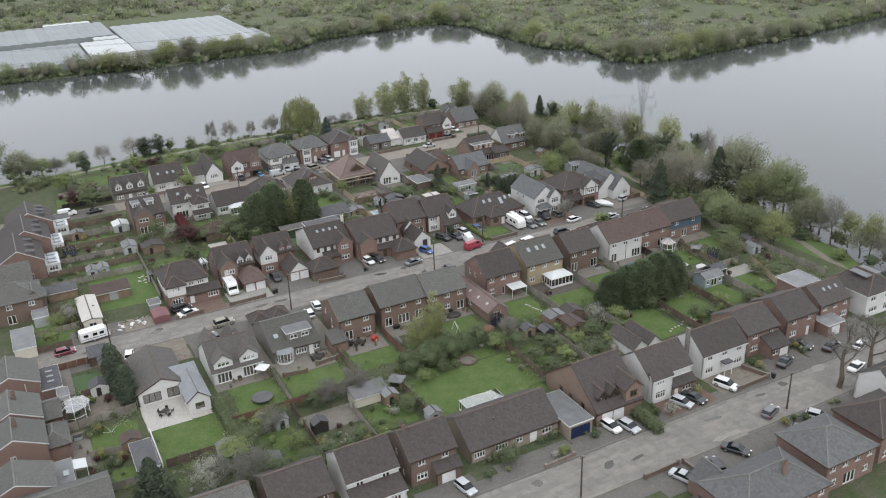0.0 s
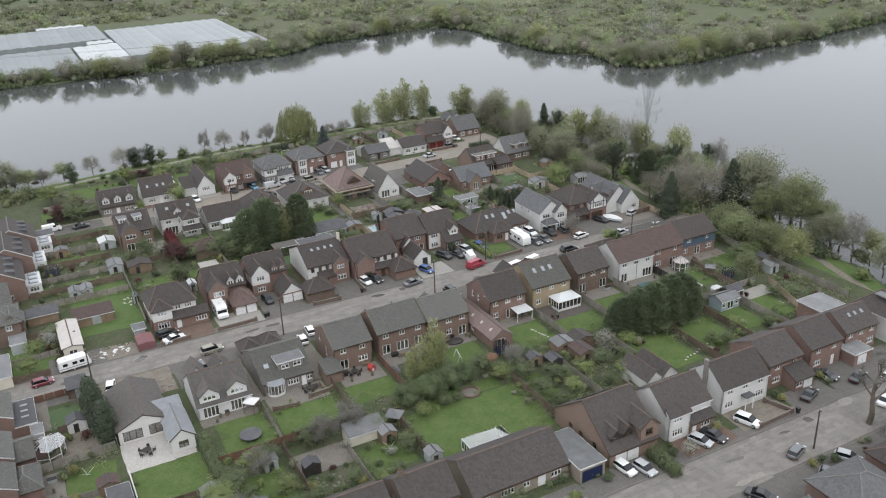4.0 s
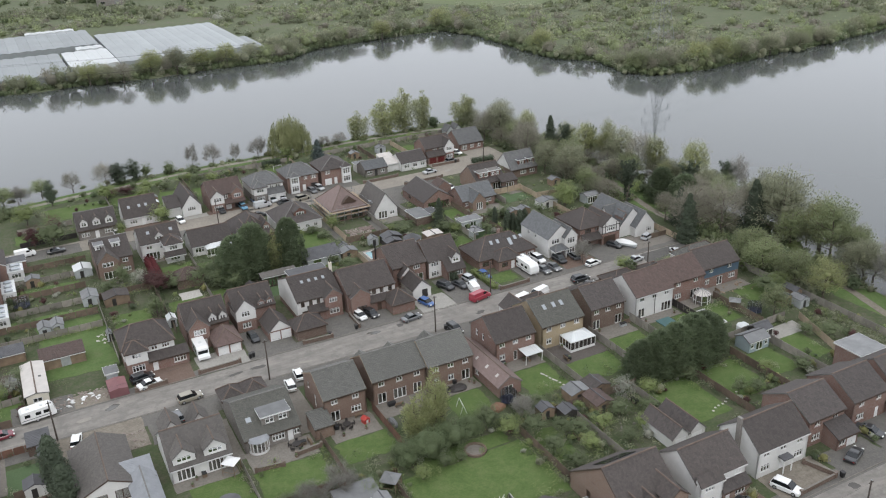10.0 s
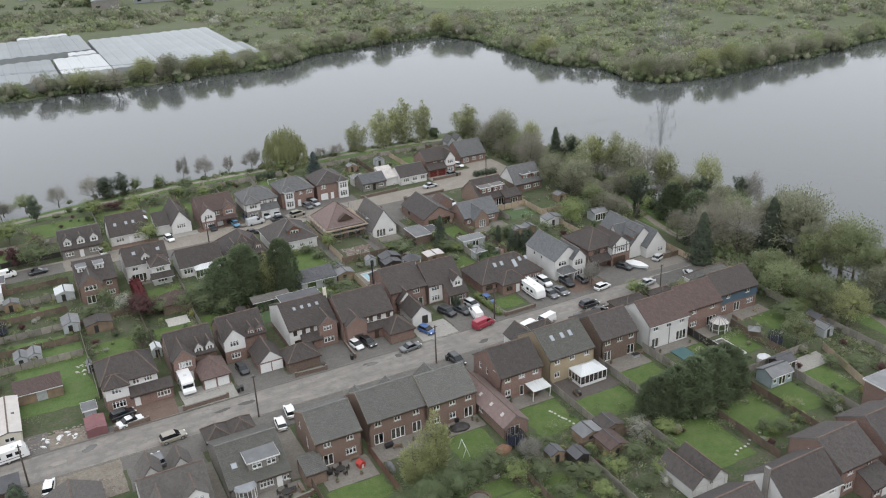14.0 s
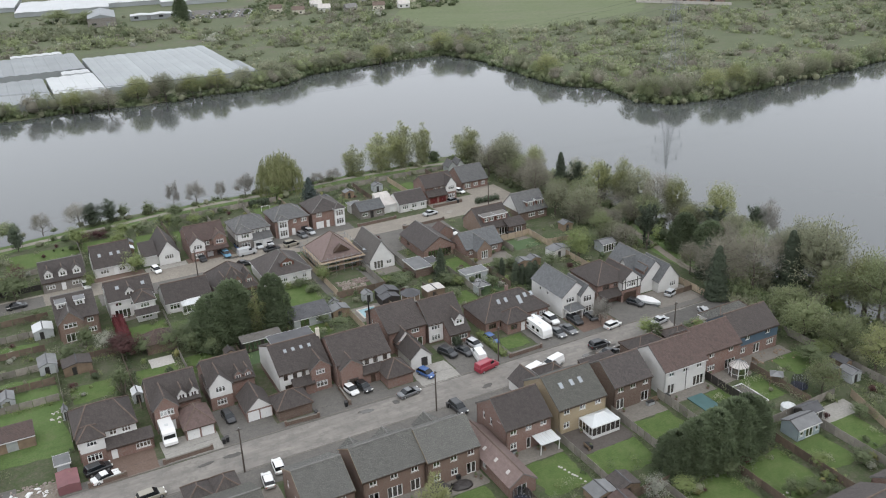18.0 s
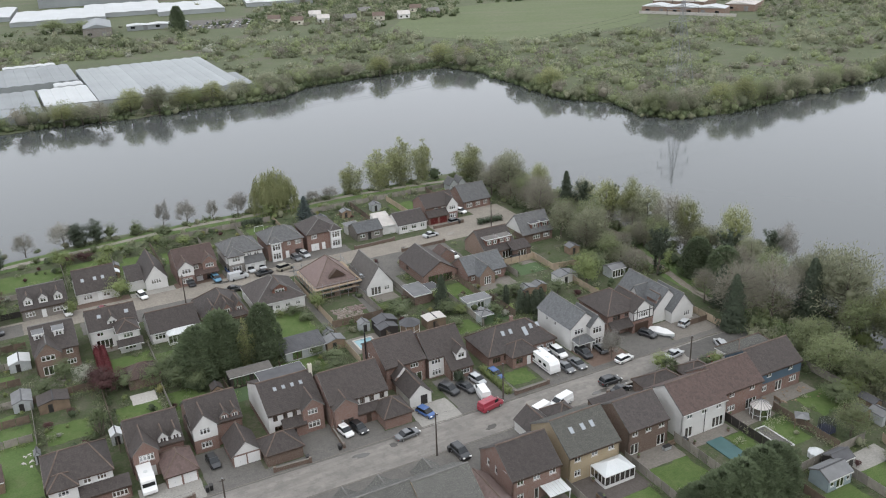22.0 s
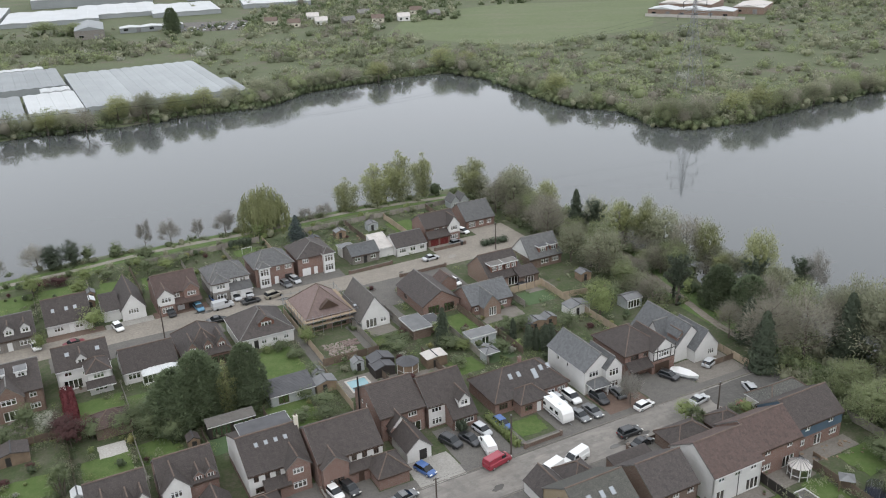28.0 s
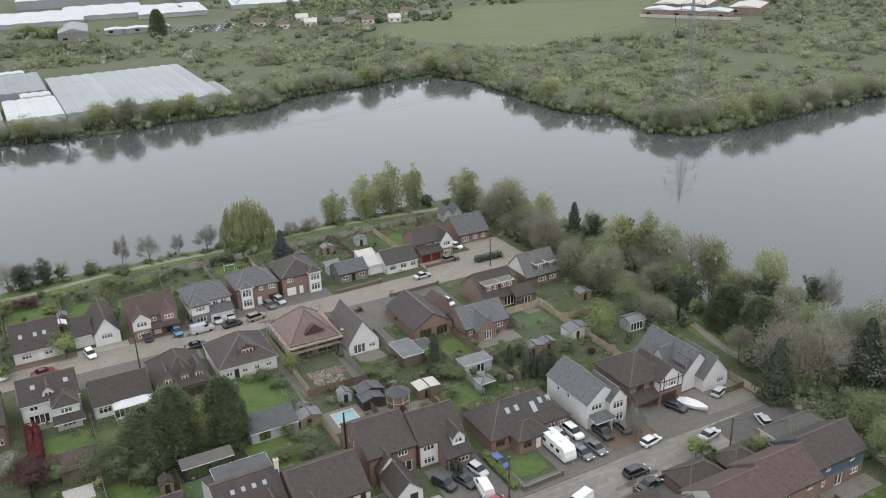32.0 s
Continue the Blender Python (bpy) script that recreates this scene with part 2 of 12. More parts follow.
plain("felt_dark", (0.085, 0.085, 0.09), 0.8, 0.25, 0.5, 6.0, obvar=0.5)
plain("teal_cover", (0.05, 0.115, 0.115), 0.6, 0.2)
plain("tarp_rust", (0.2, 0.105, 0.065), 0.8, 0.4, 1.2, 9.0)
plain("plastic_red", (0.4, 0.05, 0.04), 0.45, 0.1)
plain("tarp_pink", (0.19, 0.085, 0.09), 0.7, 0.25)
plain("sheet_pale", (0.46, 0.475, 0.475), 0.5, 0.1, 0.05, 1.0)
plain("sheet_white", (0.275, 0.295, 0.299), 0.5, 0.14, 0.05, 1.0, obvar=0.12)
plain("sheet_grey", (0.221, 0.238, 0.242), 0.55, 0.15, 0.05, 1.0, obvar=0.14)
plain("felt_brown", (0.15, 0.14, 0.128), 0.8, 0.25, 0.5, 6.0)
plain("felt_pale", (0.5, 0.47, 0.44), 0.8, 0.15, 0.5, 6.0)
plain("lead", (0.24, 0.25, 0.265), 0.55, 0.2, 0.6, 6.0)
# fittings
plain("upvc_white", (0.66, 0.66, 0.65), 0.4, 0.06, bmp=0.0)
plain("trim_brown", (0.07, 0.045, 0.032), 0.5, 0.2)
plain("door_white", (0.74, 0.74, 0.73), 0.45, 0.08, bmp=0.0)
plain("door_navy", (0.012, 0.022, 0.07), 0.45, 0.15)
plain("door_red", (0.13, 0.02, 0.018), 0.5, 0.2)
plain("door_dark", (0.03, 0.028, 0.027), 0.5, 0.2)
glass_mat("glass")
plain("skylight_glass", (0.34, 0.37, 0.39), 0.08, 0.1, bmp=0.0)
glass_mat("conservatory_glass", (0.86, 0.88, 0.88))
plain("poly_white", (0.56, 0.58, 0.58), 0.35, 0.08, bmp=0.0)
plain("solar", (0.012, 0.014, 0.022), 0.15, 0.2, bmp=0.0)
plain("metal_grey", (0.3, 0.31, 0.32), 0.45, 0.15, metal=0.7)
plain("steel_galv", (0.24, 0.25, 0.255), 0.6, 0.15, metal=0.2)
plain("black_plastic", (0.018, 0.018, 0.019), 0.55, 0.2)
# timber
plain("fence_brown", (0.135, 0.1, 0.075), 0.85, 0.35, 0.6, 7.0, obvar=0.5)
plain("fence_grey", (0.24, 0.22, 0.19), 0.9, 0.3, 0.6, 7.0, obvar=0.4)
plain("fence_red", (0.15, 0.08, 0.057), 0.85, 0.3, 0.6, 7.0, obvar=0.4)
plain("fence_pale", (0.36, 0.29, 0.21), 0.9, 0.25, 0.6, 7.0, obvar=0.3)
plain("shed_wood", (0.2, 0.145, 0.1), 0.85, 0.35, 0.6, 7.0, obvar=0.5)
plain("shed_grey", (0.36, 0.38, 0.38), 0.8, 0.2, 0.6, 7.0)
plain("shed_blue", (0.3, 0.36, 0.38), 0.8, 0.15, 0.6, 7.0)
plain("scaffold_board", (0.3, 0.23, 0.16), 0.9, 0.3)
plain("bark", (0.12, 0.1, 0.08), 0.95, 0.35, 1.0, 14.0, bmp=0.8)
plain("pole_wood", (0.075, 0.06, 0.05), 0.9, 0.3)
# ground
ground_mat("meadow", [(0.34, (0.1, 0.102, 0.072)), (0.45, (0.108, 0.128, 0.07)), (0.55, (0.122, 0.138, 0.08)), (0.62, (0.145, 0.125, 0.104)), (0.72, (0.17, 0.138, 0.122))], 0.028, 1.2)
ground_mat("field_grass", [(0.32, (0.118, 0.136, 0.076)), (0.46, (0.13, 0.158, 0.08)), (0.58, (0.148, 0.166, 0.096)), (0.72, (0.18, 0.162, 0.122))], 0.02, 0.8, 0.4)
ground_mat("lawn", [(0.3, (0.06, 0.094, 0.029)), (0.45, (0.086, 0.13, 0.04)), (0.58, (0.112, 0.148, 0.055)), (0.72, (0.142, 0.15, 0.08))], 0.3, 5.0)
ground_mat("rough_grass", [(0.3, (0.075, 0.116, 0.038)), (0.5, (0.1, 0.15, 0.052)), (0.7, (0.14, 0.15, 0.08))], 0.22, 3.0)
ground_mat("artificial_grass", [(0.3, (0.077, 0.116, 0.056)), (0.7, (0.092, 0.135, 0.068))], 0.1, 8.0)
ground_mat("garden_soil", [(0.3, (0.05, 0.068, 0.031)), (0.45, (0.07, 0.09, 0.042)), (0.56, (0.098, 0.1, 0.066)), (0.7, (0.142, 0.13, 0.104))], 0.24, 2.5)
road_mat("asphalt", (0.176, 0.163, 0.147), (0.135, 0.127, 0.116), (0.25, 0.232, 0.207))
ground_mat("asphalt_dark", [(0.3, (0.085, 0.082, 0.077)), (0.6, (0.13, 0.124, 0.115))], 0.5, 2.0)
ground_mat("asphalt_pale", [(0.3, (0.24, 0.225, 0.2)), (0.6, (0.3, 0.28, 0.25))], 0.5, 2.0)
plain("puddle", (0.1, 0.095, 0.085), 0.12, 0.15, bmp=0.0)
ground_mat("gravel_road", [(0.3, (0.198, 0.181, 0.155)), (0.5, (0.258, 0.232, 0.198)), (0.7, (0.310, 0.284, 0.241))], 0.1, 2.0)
ground_mat("drive_grey", [(0.3, (0.112, 0.107, 0.099)), (0.5, (0.146, 0.138, 0.127)), (0.7, (0.172, 0.159, 0.142))], 0.3, 4.0)
ground_mat("drive_brick", [(0.3, (0.129, 0.090, 0.073)), (0.5, (0.155, 0.112, 0.090)), (0.7, (0.172, 0.129, 0.107))], 0.4, 5.0)
ground_mat("drive_pale", [(0.3, (0.258, 0.249, 0.228)), (0.5, (0.310, 0.297, 0.271)), (0.7, (0.344, 0.331, 0.310))], 0.3, 3.0)
ground_mat("patio_pale", [(0.3, (0.38, 0.36, 0.33)), (0.5, (0.44, 0.42, 0.39)), (0.7, (0.48, 0.46, 0.43))], 0.3, 3.0)
ground_mat("patio_dark", [(0.3, (0.085, 0.074, 0.066)), (0.5, (0.105, 0.092, 0.083)), (0.7, (0.13, 0.116, 0.104))], 0.5, 3.0)
ground_mat("patio_grey", [(0.3, (0.155, 0.142, 0.125)), (0.5, (0.198, 0.181, 0.159)), (0.7, (0.232, 0.215, 0.189))], 0.5, 3.0)
ground_mat("path_pale", [(0.3, (0.21, 0.195, 0.165)), (0.5, (0.27, 0.252, 0.215)), (0.7, (0.32, 0.3, 0.26))], 0.3, 2.0)
ground_mat("path_dirt", [(0.3, (0.15, 0.13, 0.105)), (0.5, (0.21, 0.187, 0.155)), (0.7, (0.27, 0.245, 0.205))], 0.3, 2.0)
ground_mat("rubble", [(0.3, (0.16, 0.125, 0.105)), (0.5, (0.26, 0.22, 0.195)), (0.7, (0.4, 0.37, 0.34))], 0.6, 2.0)
# foliage
leaves("leaf_spring", (0.225, 0.255, 0.138), 0.5)
leaves("leaf_olive", (0.262, 0.27, 0.184), 0.5)
leaves("leaf_willow", (0.265, 0.28, 0.138), 0.5)
leaves("leaf_bright", (0.2, 0.24, 0.1))
leaves("leaf_dark", (0.078, 0.098, 0.065))
leaves("leaf_hedge", (0.095, 0.123, 0.068))
leaves("leaf_cypress", (0.126, 0.158, 0.09), 0.5)
leaves("leaf_laurel", (0.13, 0.162, 0.085), 0.5)
leaves("leaf_mid", (0.14, 0.168, 0.09))
# leaves of the far bank, paled and greyed: distance haze put into the colour
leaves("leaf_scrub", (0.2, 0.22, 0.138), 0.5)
leaves("leaf_red", (0.09, 0.045, 0.043))
leaves("leaf_crimson", (0.16, 0.042, 0.046))
leaves("leaf_bud", (0.25, 0.236, 0.188), 0.5)
leaves("leaf_yellow", (0.24, 0.235, 0.1))
leaves("leaf_blue", (0.075, 0.095, 0.09))
leaves("blossom", (0.33, 0.335, 0.28))
leaves("twig_grey", (0.25, 0.24, 0.215), 0.5)
m, n, b = nodes_of("net")
b.inputs["Base Color"].default_value = (0.02, 0.02, 0.022, 1)
b.inputs["Alpha"].default_value = 0.35
# vehicles
for nm, c in (("white", (0.72, 0.72, 0.71)), ("silver", (0.42, 0.43, 0.44)), ("grey", (0.13, 0.135, 0.14)), ("black", (0.015, 0.016, 0.018)), ("blue", (0.03, 0.09, 0.26)), ("pale_blue", (0.1, 0.24, 0.36)), ("red", (0.28, 0.02, 0.04)), ("maroon", (0.16, 0.015, 0.03)), ("gold", (0.26, 0.24, 0.19))):
    paint("car_" + nm, c)
plain("tyre", (0.02, 0.02, 0.02), 0.9, 0.2)
plain("rim", (0.45, 0.46, 0.47), 0.35, 0.1, metal=0.8)
plain("car_glass", (0.012, 0.015, 0.017), 0.06, 0.1, bmp=0.0)
plain("lamp_clear", (0.75, 0.75, 0.72), 0.15, 0.1, bmp=0.0)
plain("lamp_red", (0.3, 0.012, 0.01), 0.2, 0.1, bmp=0.0)
# water
m, n, b = nodes_of("lake_water")
tc = n.nodes.new("ShaderNodeTexCoord").outputs["Object"]
b.inputs["Base Color"].default_value = (0.072, 0.078, 0.077, 1)
b.inputs["Roughness"].default_value, b.inputs["IOR"].default_value = 0.06, 1.42
mp = n.nodes.new("ShaderNodeMapping")
mp.inputs["Scale"].default_value = (0.5, 1.0, 1.0)
n.links.new(tc, mp.inputs[0])
bump(n, b, noise_node(n, mp.outputs[0], 0.55, 4), 0.045, 0.05)
m, n, b = nodes_of("pool_water")
b.inputs["Base Color"].default_value = (0.2, 0.33, 0.36, 1)
b.inputs["Roughness"].default_value = 0.08

# ---- building tools: the estate's own axes run u along the streets and v across them ----
TURN = 27.0
CU, SU = math.cos(radians(TURN)), math.sin(radians(TURN))


def xy(u, v):
    return u * CU - v * SU, u * SU + v * CU


def spot(u, v, z=0.0, rot=0.0):
    x, y = xy(u, v)
    return pose(x, y, z, 0, 0, TURN + rot)


class Mesh:
    """Gathers quads and solids for one mesh."""

    def __init__(self):
        self.v, self.f = [], []

    def face(self, *pts):
        k = len(self.v)
        self.v += [tuple(p) for p in pts]
        self.f.append(tuple(range(k, k + len(pts))))
        return self

    def box(self, x0, x1, y0, y1, z0, z1):
        k = len(self.v)
        self.v += [(x, y, z) for z in (z0, z1) for y in (y0, y1) for x in (x0, x1)]
        self.f += [tuple(k + i for i in q) for q in ((0, 2, 3, 1), (4, 5, 7, 6), (0, 1, 5, 4), (1, 3, 7, 5), (3, 2, 6, 7), (2, 0, 4, 6))]
        return self

    def prism(self, poly, a, b, axis=1):
        """A polygon of (s, z) pairs carried from a to b along y (axis 1) or x (axis 0)."""
        k, c = len(self.v), len(poly)
        for w in (a, b):
            self.v += [(s, w, z) if axis == 1 else (w, s, z) for s, z in poly]
        self.f += [tuple(range(k + c - 1, k - 1, -1)), tuple(range(k + c, k + 2 * c))]
        self.f += [(k + i, k + (i + 1) % c, k + c + (i + 1) % c, k + c + i) for i in range(c)]
        return self

    def cable(self, pts, r, n=4):
        """One joined tube along a row of points."""
        k = len(self.v)
        for i, p in enumerate(pts):
            d = (pts[min(i + 1, len(pts) - 1)] - pts[max(i - 1, 0)]).normalized()
            a = d.orthogonal().normalized()
            b = d.cross(a)
            self.v += [tuple(p + (a * math.cos(2 * math.pi * j / n) + b * math.sin(2 * math.pi * j / n)) * r) for j in range(n)]
        for i in range(len(pts) - 1):
            self.f += [(k + i * n + j, k + i * n + (j + 1) % n, k + (i + 1) * n + (j + 1) % n, k + (i + 1) * n + j) for j in range(n)]
        return self

    def tube(self, p, q, r0, r1, n=6):
        p, q = Vector(p), Vector(q)
        d = (q - p).normalized()
        a = d.orthogonal().normalized()
        b = d.cross(a)
        k = len(self.v)
        for c, r in ((p, r0), (q, r1)):
            self.v += [tuple(c + (a * math.cos(2 * math.pi * i / n) + b * math.sin(2 * math.pi * i / n)) * r) for i in range(n)]
        self.f += [(k + i, k + (i + 1) % n, k + n + (i + 1) % n, k + n + i) for i in range(n)]
        self.f += [tuple(range(k + n - 1, k - 1, -1)), tuple(range(k + n, k + 2 * n))]
        return self

    def loft(self, rings):
        """Closed rings of equal length joined in order, with caps."""
        k, c = len(self.v), len(rings[0])
        for r in rings:
            self.v += [tuple(p) for p in r]
        for j in range(len(rings) - 1):
            self.f += [(k + j * c + i, k + j * c + (i + 1) % c, k + (j + 1) * c + (i + 1) % c, k + (j + 1) * c + i) for i in range(c)]
        e = k + (len(rings) - 1) * c
        self.f += [tuple(range(k + c - 1, k - 1, -1)), tuple(range(e, e + c))]
        return self

    def done(self, name, mat, smooth=False):
        me = bpy.data.meshes.new(name)
        me.from_pydata(self.v, [], self.f)
        bm = bmesh.new()
        bm.from_mesh(me)
        bmesh.ops.recalc_face_normals(bm, faces=bm.faces)
        bm.to_mesh(me)
        bm.free()
        me.materials.append(MATS[mat])
        if smooth:
            me.shade_smooth()
        return me


def part(name, mesh, mat, parent, label="", m=None, smooth=False):
    me = mesh.done(name, mat, smooth) if isinstance(mesh, Mesh) else mesh
    ob = new(name, me)
    ob.parent = parent
    if m is not None:
        ob.matrix_basis = m
    if label:
        ob["label"] = label
    return ob


def thing(name, m, label, category, group="", kind="", mesh=None, mat=None, smooth=False):
    ob = new(name, mesh.done(name, mat, smooth) if isinstance(mesh, Mesh) else mesh)
    ob.matrix_basis = m
    return tagged(ob, label, category, group, kind)


CACHE = {}


def shared(key, make):
    if key not in CACHE:
        CACHE[key] = make()
    return CACHE[key]


def fast_mesh(name, verts, faces, mat):
    """A mesh from numpy arrays of places and of quads or triangles."""
    me = bpy.data.meshes.new(name)
    c = faces.shape[1]
    me.vertices.add(len(verts))
    me.vertices.foreach_set("co", verts.astype(np.float32).ravel())
    me.loops.add(faces.size)
    me.loops.foreach_set("vertex_index", faces.astype(np.int32).ravel())
    me.polygons.add(len(faces))
    me.polygons.foreach_set("loop_start", np.arange(0, faces.size, c, dtype=np.int32))
    me.polygons.foreach_set("loop_total", np.full(len(faces), c, dtype=np.int32))
    me.update(calc_edges=True)
    me.materials.append(MATS[mat])
    return me


# ---- windows, doors ----
def window(parent, m, w, h, lights=2, trim="upvc_white", bars=True, name="window"):
    """A framed window in its opening, local x along the wall, y inwards."""
    def frame_mesh():
        t, holes = 0.12, []
        for i in range(lights):
            xa, xb = (t if i == 0 else w * i / lights + 0.08), (w - t if i == lights - 1 else w * (i + 1) / lights - 0.08)
            holes += [(xa, xb, t, h * 0.66), (xa, xb, h * 0.66 + 0.08, h - t)] if bars and h > 0.9 else [(xa, xb, t, h - t)]
        return slab(0, w, 0, h, 0.03, 0.11, holes).done("window", trim)
    fr = part(name, shared(("wf", w, h, lights, trim, bars), frame_mesh), None, parent, m=m)
    part("pane", shared(("wp", w, h), lambda: Mesh().box(0.05, w - 0.05, 0.075, 0.085, 0.05, h - 0.05).done("pane", "glass")), None, fr).visible_shadow = False
    if name == "window" and h > 0.6 and parent.matrix_basis.translation.y < 190:
        part("sill", shared(("ws", w, trim), lambda: Mesh().box(-0.08, w + 0.08, -0.06, 0.1, -0.07, -0.005).done("sill", trim)), None, fr)
    return fr


def door(parent, m, w, h, mat="door_white", panels=True, name="door"):
    def mk():
        b = Mesh().box(0, w, 0.05, 0.1, 0, h)
        n = max(1, round(w / 0.55))
        for i in range(n):
            for z0, z1 in ((0.15, h * 0.45), (h * 0.52, h - 0.15)):
                b.box(w * i / n + 0.07, w * (i + 1) / n - 0.07, 0.03, 0.05, z0, z1)
        return b.done(name, mat)
    d = part(name, shared(("door", w, h, mat), mk), None, parent, m=m)
    part("handle", shared("handle", lambda: Mesh().box(0, 0.04, -0.03, 0.03, 0, 0.15).done("handle", "metal_grey")), None, d, m=pose(w * 0.88, 0.02, 0.95))
    return d


def garage_door(parent, m, w, h, mat="door_white"):
    def mk():
        k, face = max(6, int(w / 0.2)), []
        for i in range(k):
            x0, x1 = w * i / k, w * (i + 1) / k
            face += [(x0, 0.06), (x0 + 0.02, 0.03), (x1 - 0.02, 0.03)]
        face += [(w, 0.06), (w, 0.1), (0, 0.1)]
        b = Mesh().loft([[(x, y, z) for x, y in face] for z in (0.0, h)])
        return b.done("garage_door", mat)
    d = part("garage_door", shared(("gd", w, h, mat), mk), None, parent, m=m)
    part("handle", shared("handle", lambda: None), None, d, m=pose(w * 0.5, 0.0, 0.8))
    return d


# ---- houses ----
THICK = 0.28


def slab(s0, s1, z0, z1, y0, y1, holes, peak=None):
    """One closed slab of wall from s0 to s1 and z0 to z1, y0 to y1 thick, pierced by holes (s, s, z, z); peak: a gable's top (s, z)."""
    b = Mesh()
    cuts = [(max(s0, a), min(s1, c), max(z0, d), min(z1, e)) for a, c, d, e in holes if e > z0 and d < z1 and c > s0 and a < s1]
    ss = sorted({round(q, 4) for q in (s0, s1, *(c[0] for c in cuts), *(c[1] for c in cuts))})
    zs = sorted({round(q, 4) for q in (z0, z1, *(c[2] for c in cuts), *(c[3] for c in cuts))})
    ni, nj = len(ss) - 1, len(zs) - 1
    solid = {(i, j) for i in range(ni) for j in range(nj)
             if not any(c[0] < (ss[i] + ss[i + 1]) / 2 < c[1] and c[2] < (zs[j] + zs[j + 1]) / 2 < c[3] for c in cuts)}
    at = {}
    def v(i, j, k):
        if (i, j, k) not in at:
            at[i, j, k] = len(b.v)
            b.v.append((ss[i], (y0, y1)[k], zs[j]))
        return at[i, j, k]
    for i, j in sorted(solid):
        b.f += [(v(i, j, 0), v(i + 1, j, 0), v(i + 1, j + 1, 0), v(i, j + 1, 0)), (v(i, j, 1), v(i, j + 1, 1), v(i + 1, j + 1, 1), v(i + 1, j, 1))]
        for di, dj, (a, c) in ((-1, 0, ((i, j), (i, j + 1))), (1, 0, ((i + 1, j), (i + 1, j + 1))), (0, -1, ((i, j), (i + 1, j))), (0, 1, ((i, j + 1), (i + 1, j + 1)))):
            if (i + di, j + dj) not in solid and not (peak and dj == 1 and j == nj - 1):
                b.f.append((v(*a, 0), v(*c, 0), v(*c, 1), v(*a, 1)))
    if peak:
        k = len(b.v)
        b.v += [(peak[0], y0, peak[1]), (peak[0], y1, peak[1])]
        for q in (0, 1):
            b.f.append((*(v(i, nj, q) for i in range(ni + 1)), k + q))
        b.f += [(v(0, nj, 0), v(0, nj, 1), k + 1, k), (v(ni, nj, 1), v(ni, nj, 0), k, k + 1)]
    return b


SIDES = {"front": lambda x0, x1, y0, y1: (pose(x0, y0, 0, 0, 0, 0), x1 - x0), "right": lambda x0, x1, y0, y1: (pose(x1, y0, 0, 0, 0, 90), y1 - y0),
         "back": lambda x0, x1, y0, y1: (pose(x1, y1, 0, 0, 0, 180), x1 - x0), "left": lambda x0, x1, y0, y1: (pose(x0, y1, 0, 0, 0, -90), y1 - y0)}


def slope(parent, low, along, up, length, l0, l1, r0, r1, mat, name="roof_slope", thick=0.12):
    """One roof plane with stepped courses. low: a point of the eave; x from l0..r0 at the eave to l1..r1 at the top."""
    along, up = Vector(along).normalized(), Vector(up).normalized()
    nrm = along.cross(up)
    m = Matrix((along, up, nrm)).transposed().to_4x4()
    m.translation = Vector(low)
    b, n = Mesh(), max(3, round(length / 0.36))
    lerp = lambda a, c, k: a + (c - a) * k
    prof = [(0.0, -thick)]
    for i in range(n):
        prof += [(length * i / n, 0.028), (length * (i + 1) / n, 0.0)]
    prof.append((length, -thick))
    for y, z in prof:
        f = y / length
        b.v += [(lerp(l0, l1, f), y, z), (lerp(r0, r1, f), y, z)]
    c = len(prof)
    b.f = [(2 * i, 2 * i + 1, 2 * i + 3, 2 * i + 2) for i in range(c - 1)] + [(2 * c - 2, 2 * c - 1, 1, 0)]
    b.f += [tuple(range(0, 2 * c, 2))[::-1], tuple(range(1, 2 * c, 2))]
    me = bpy.data.meshes.new(name)
    me.from_pydata(b.v, [], b.f)
    me.materials.append(MATS[mat])
    return part(name, me, None, parent, m=m)


def ridge_line(parent, p, q, mat, r=0.13):
    part("ridge_tiles", Mesh().tube(p, q, r, r, 6), mat, parent)


def chevron(line, off, axis):
    """A bent board along three (s, z) points, set at off across them."""
    b = Mesh()
    b.loft([[((s, off + o, z + e) if axis == 1 else (off + o, s, z + e)) for o, e in ((-0.025, -0.1), (0.025, -0.1), (0.025, 0.1), (-0.025, 0.1))] for s, z in line])
    return b


FOOT = []


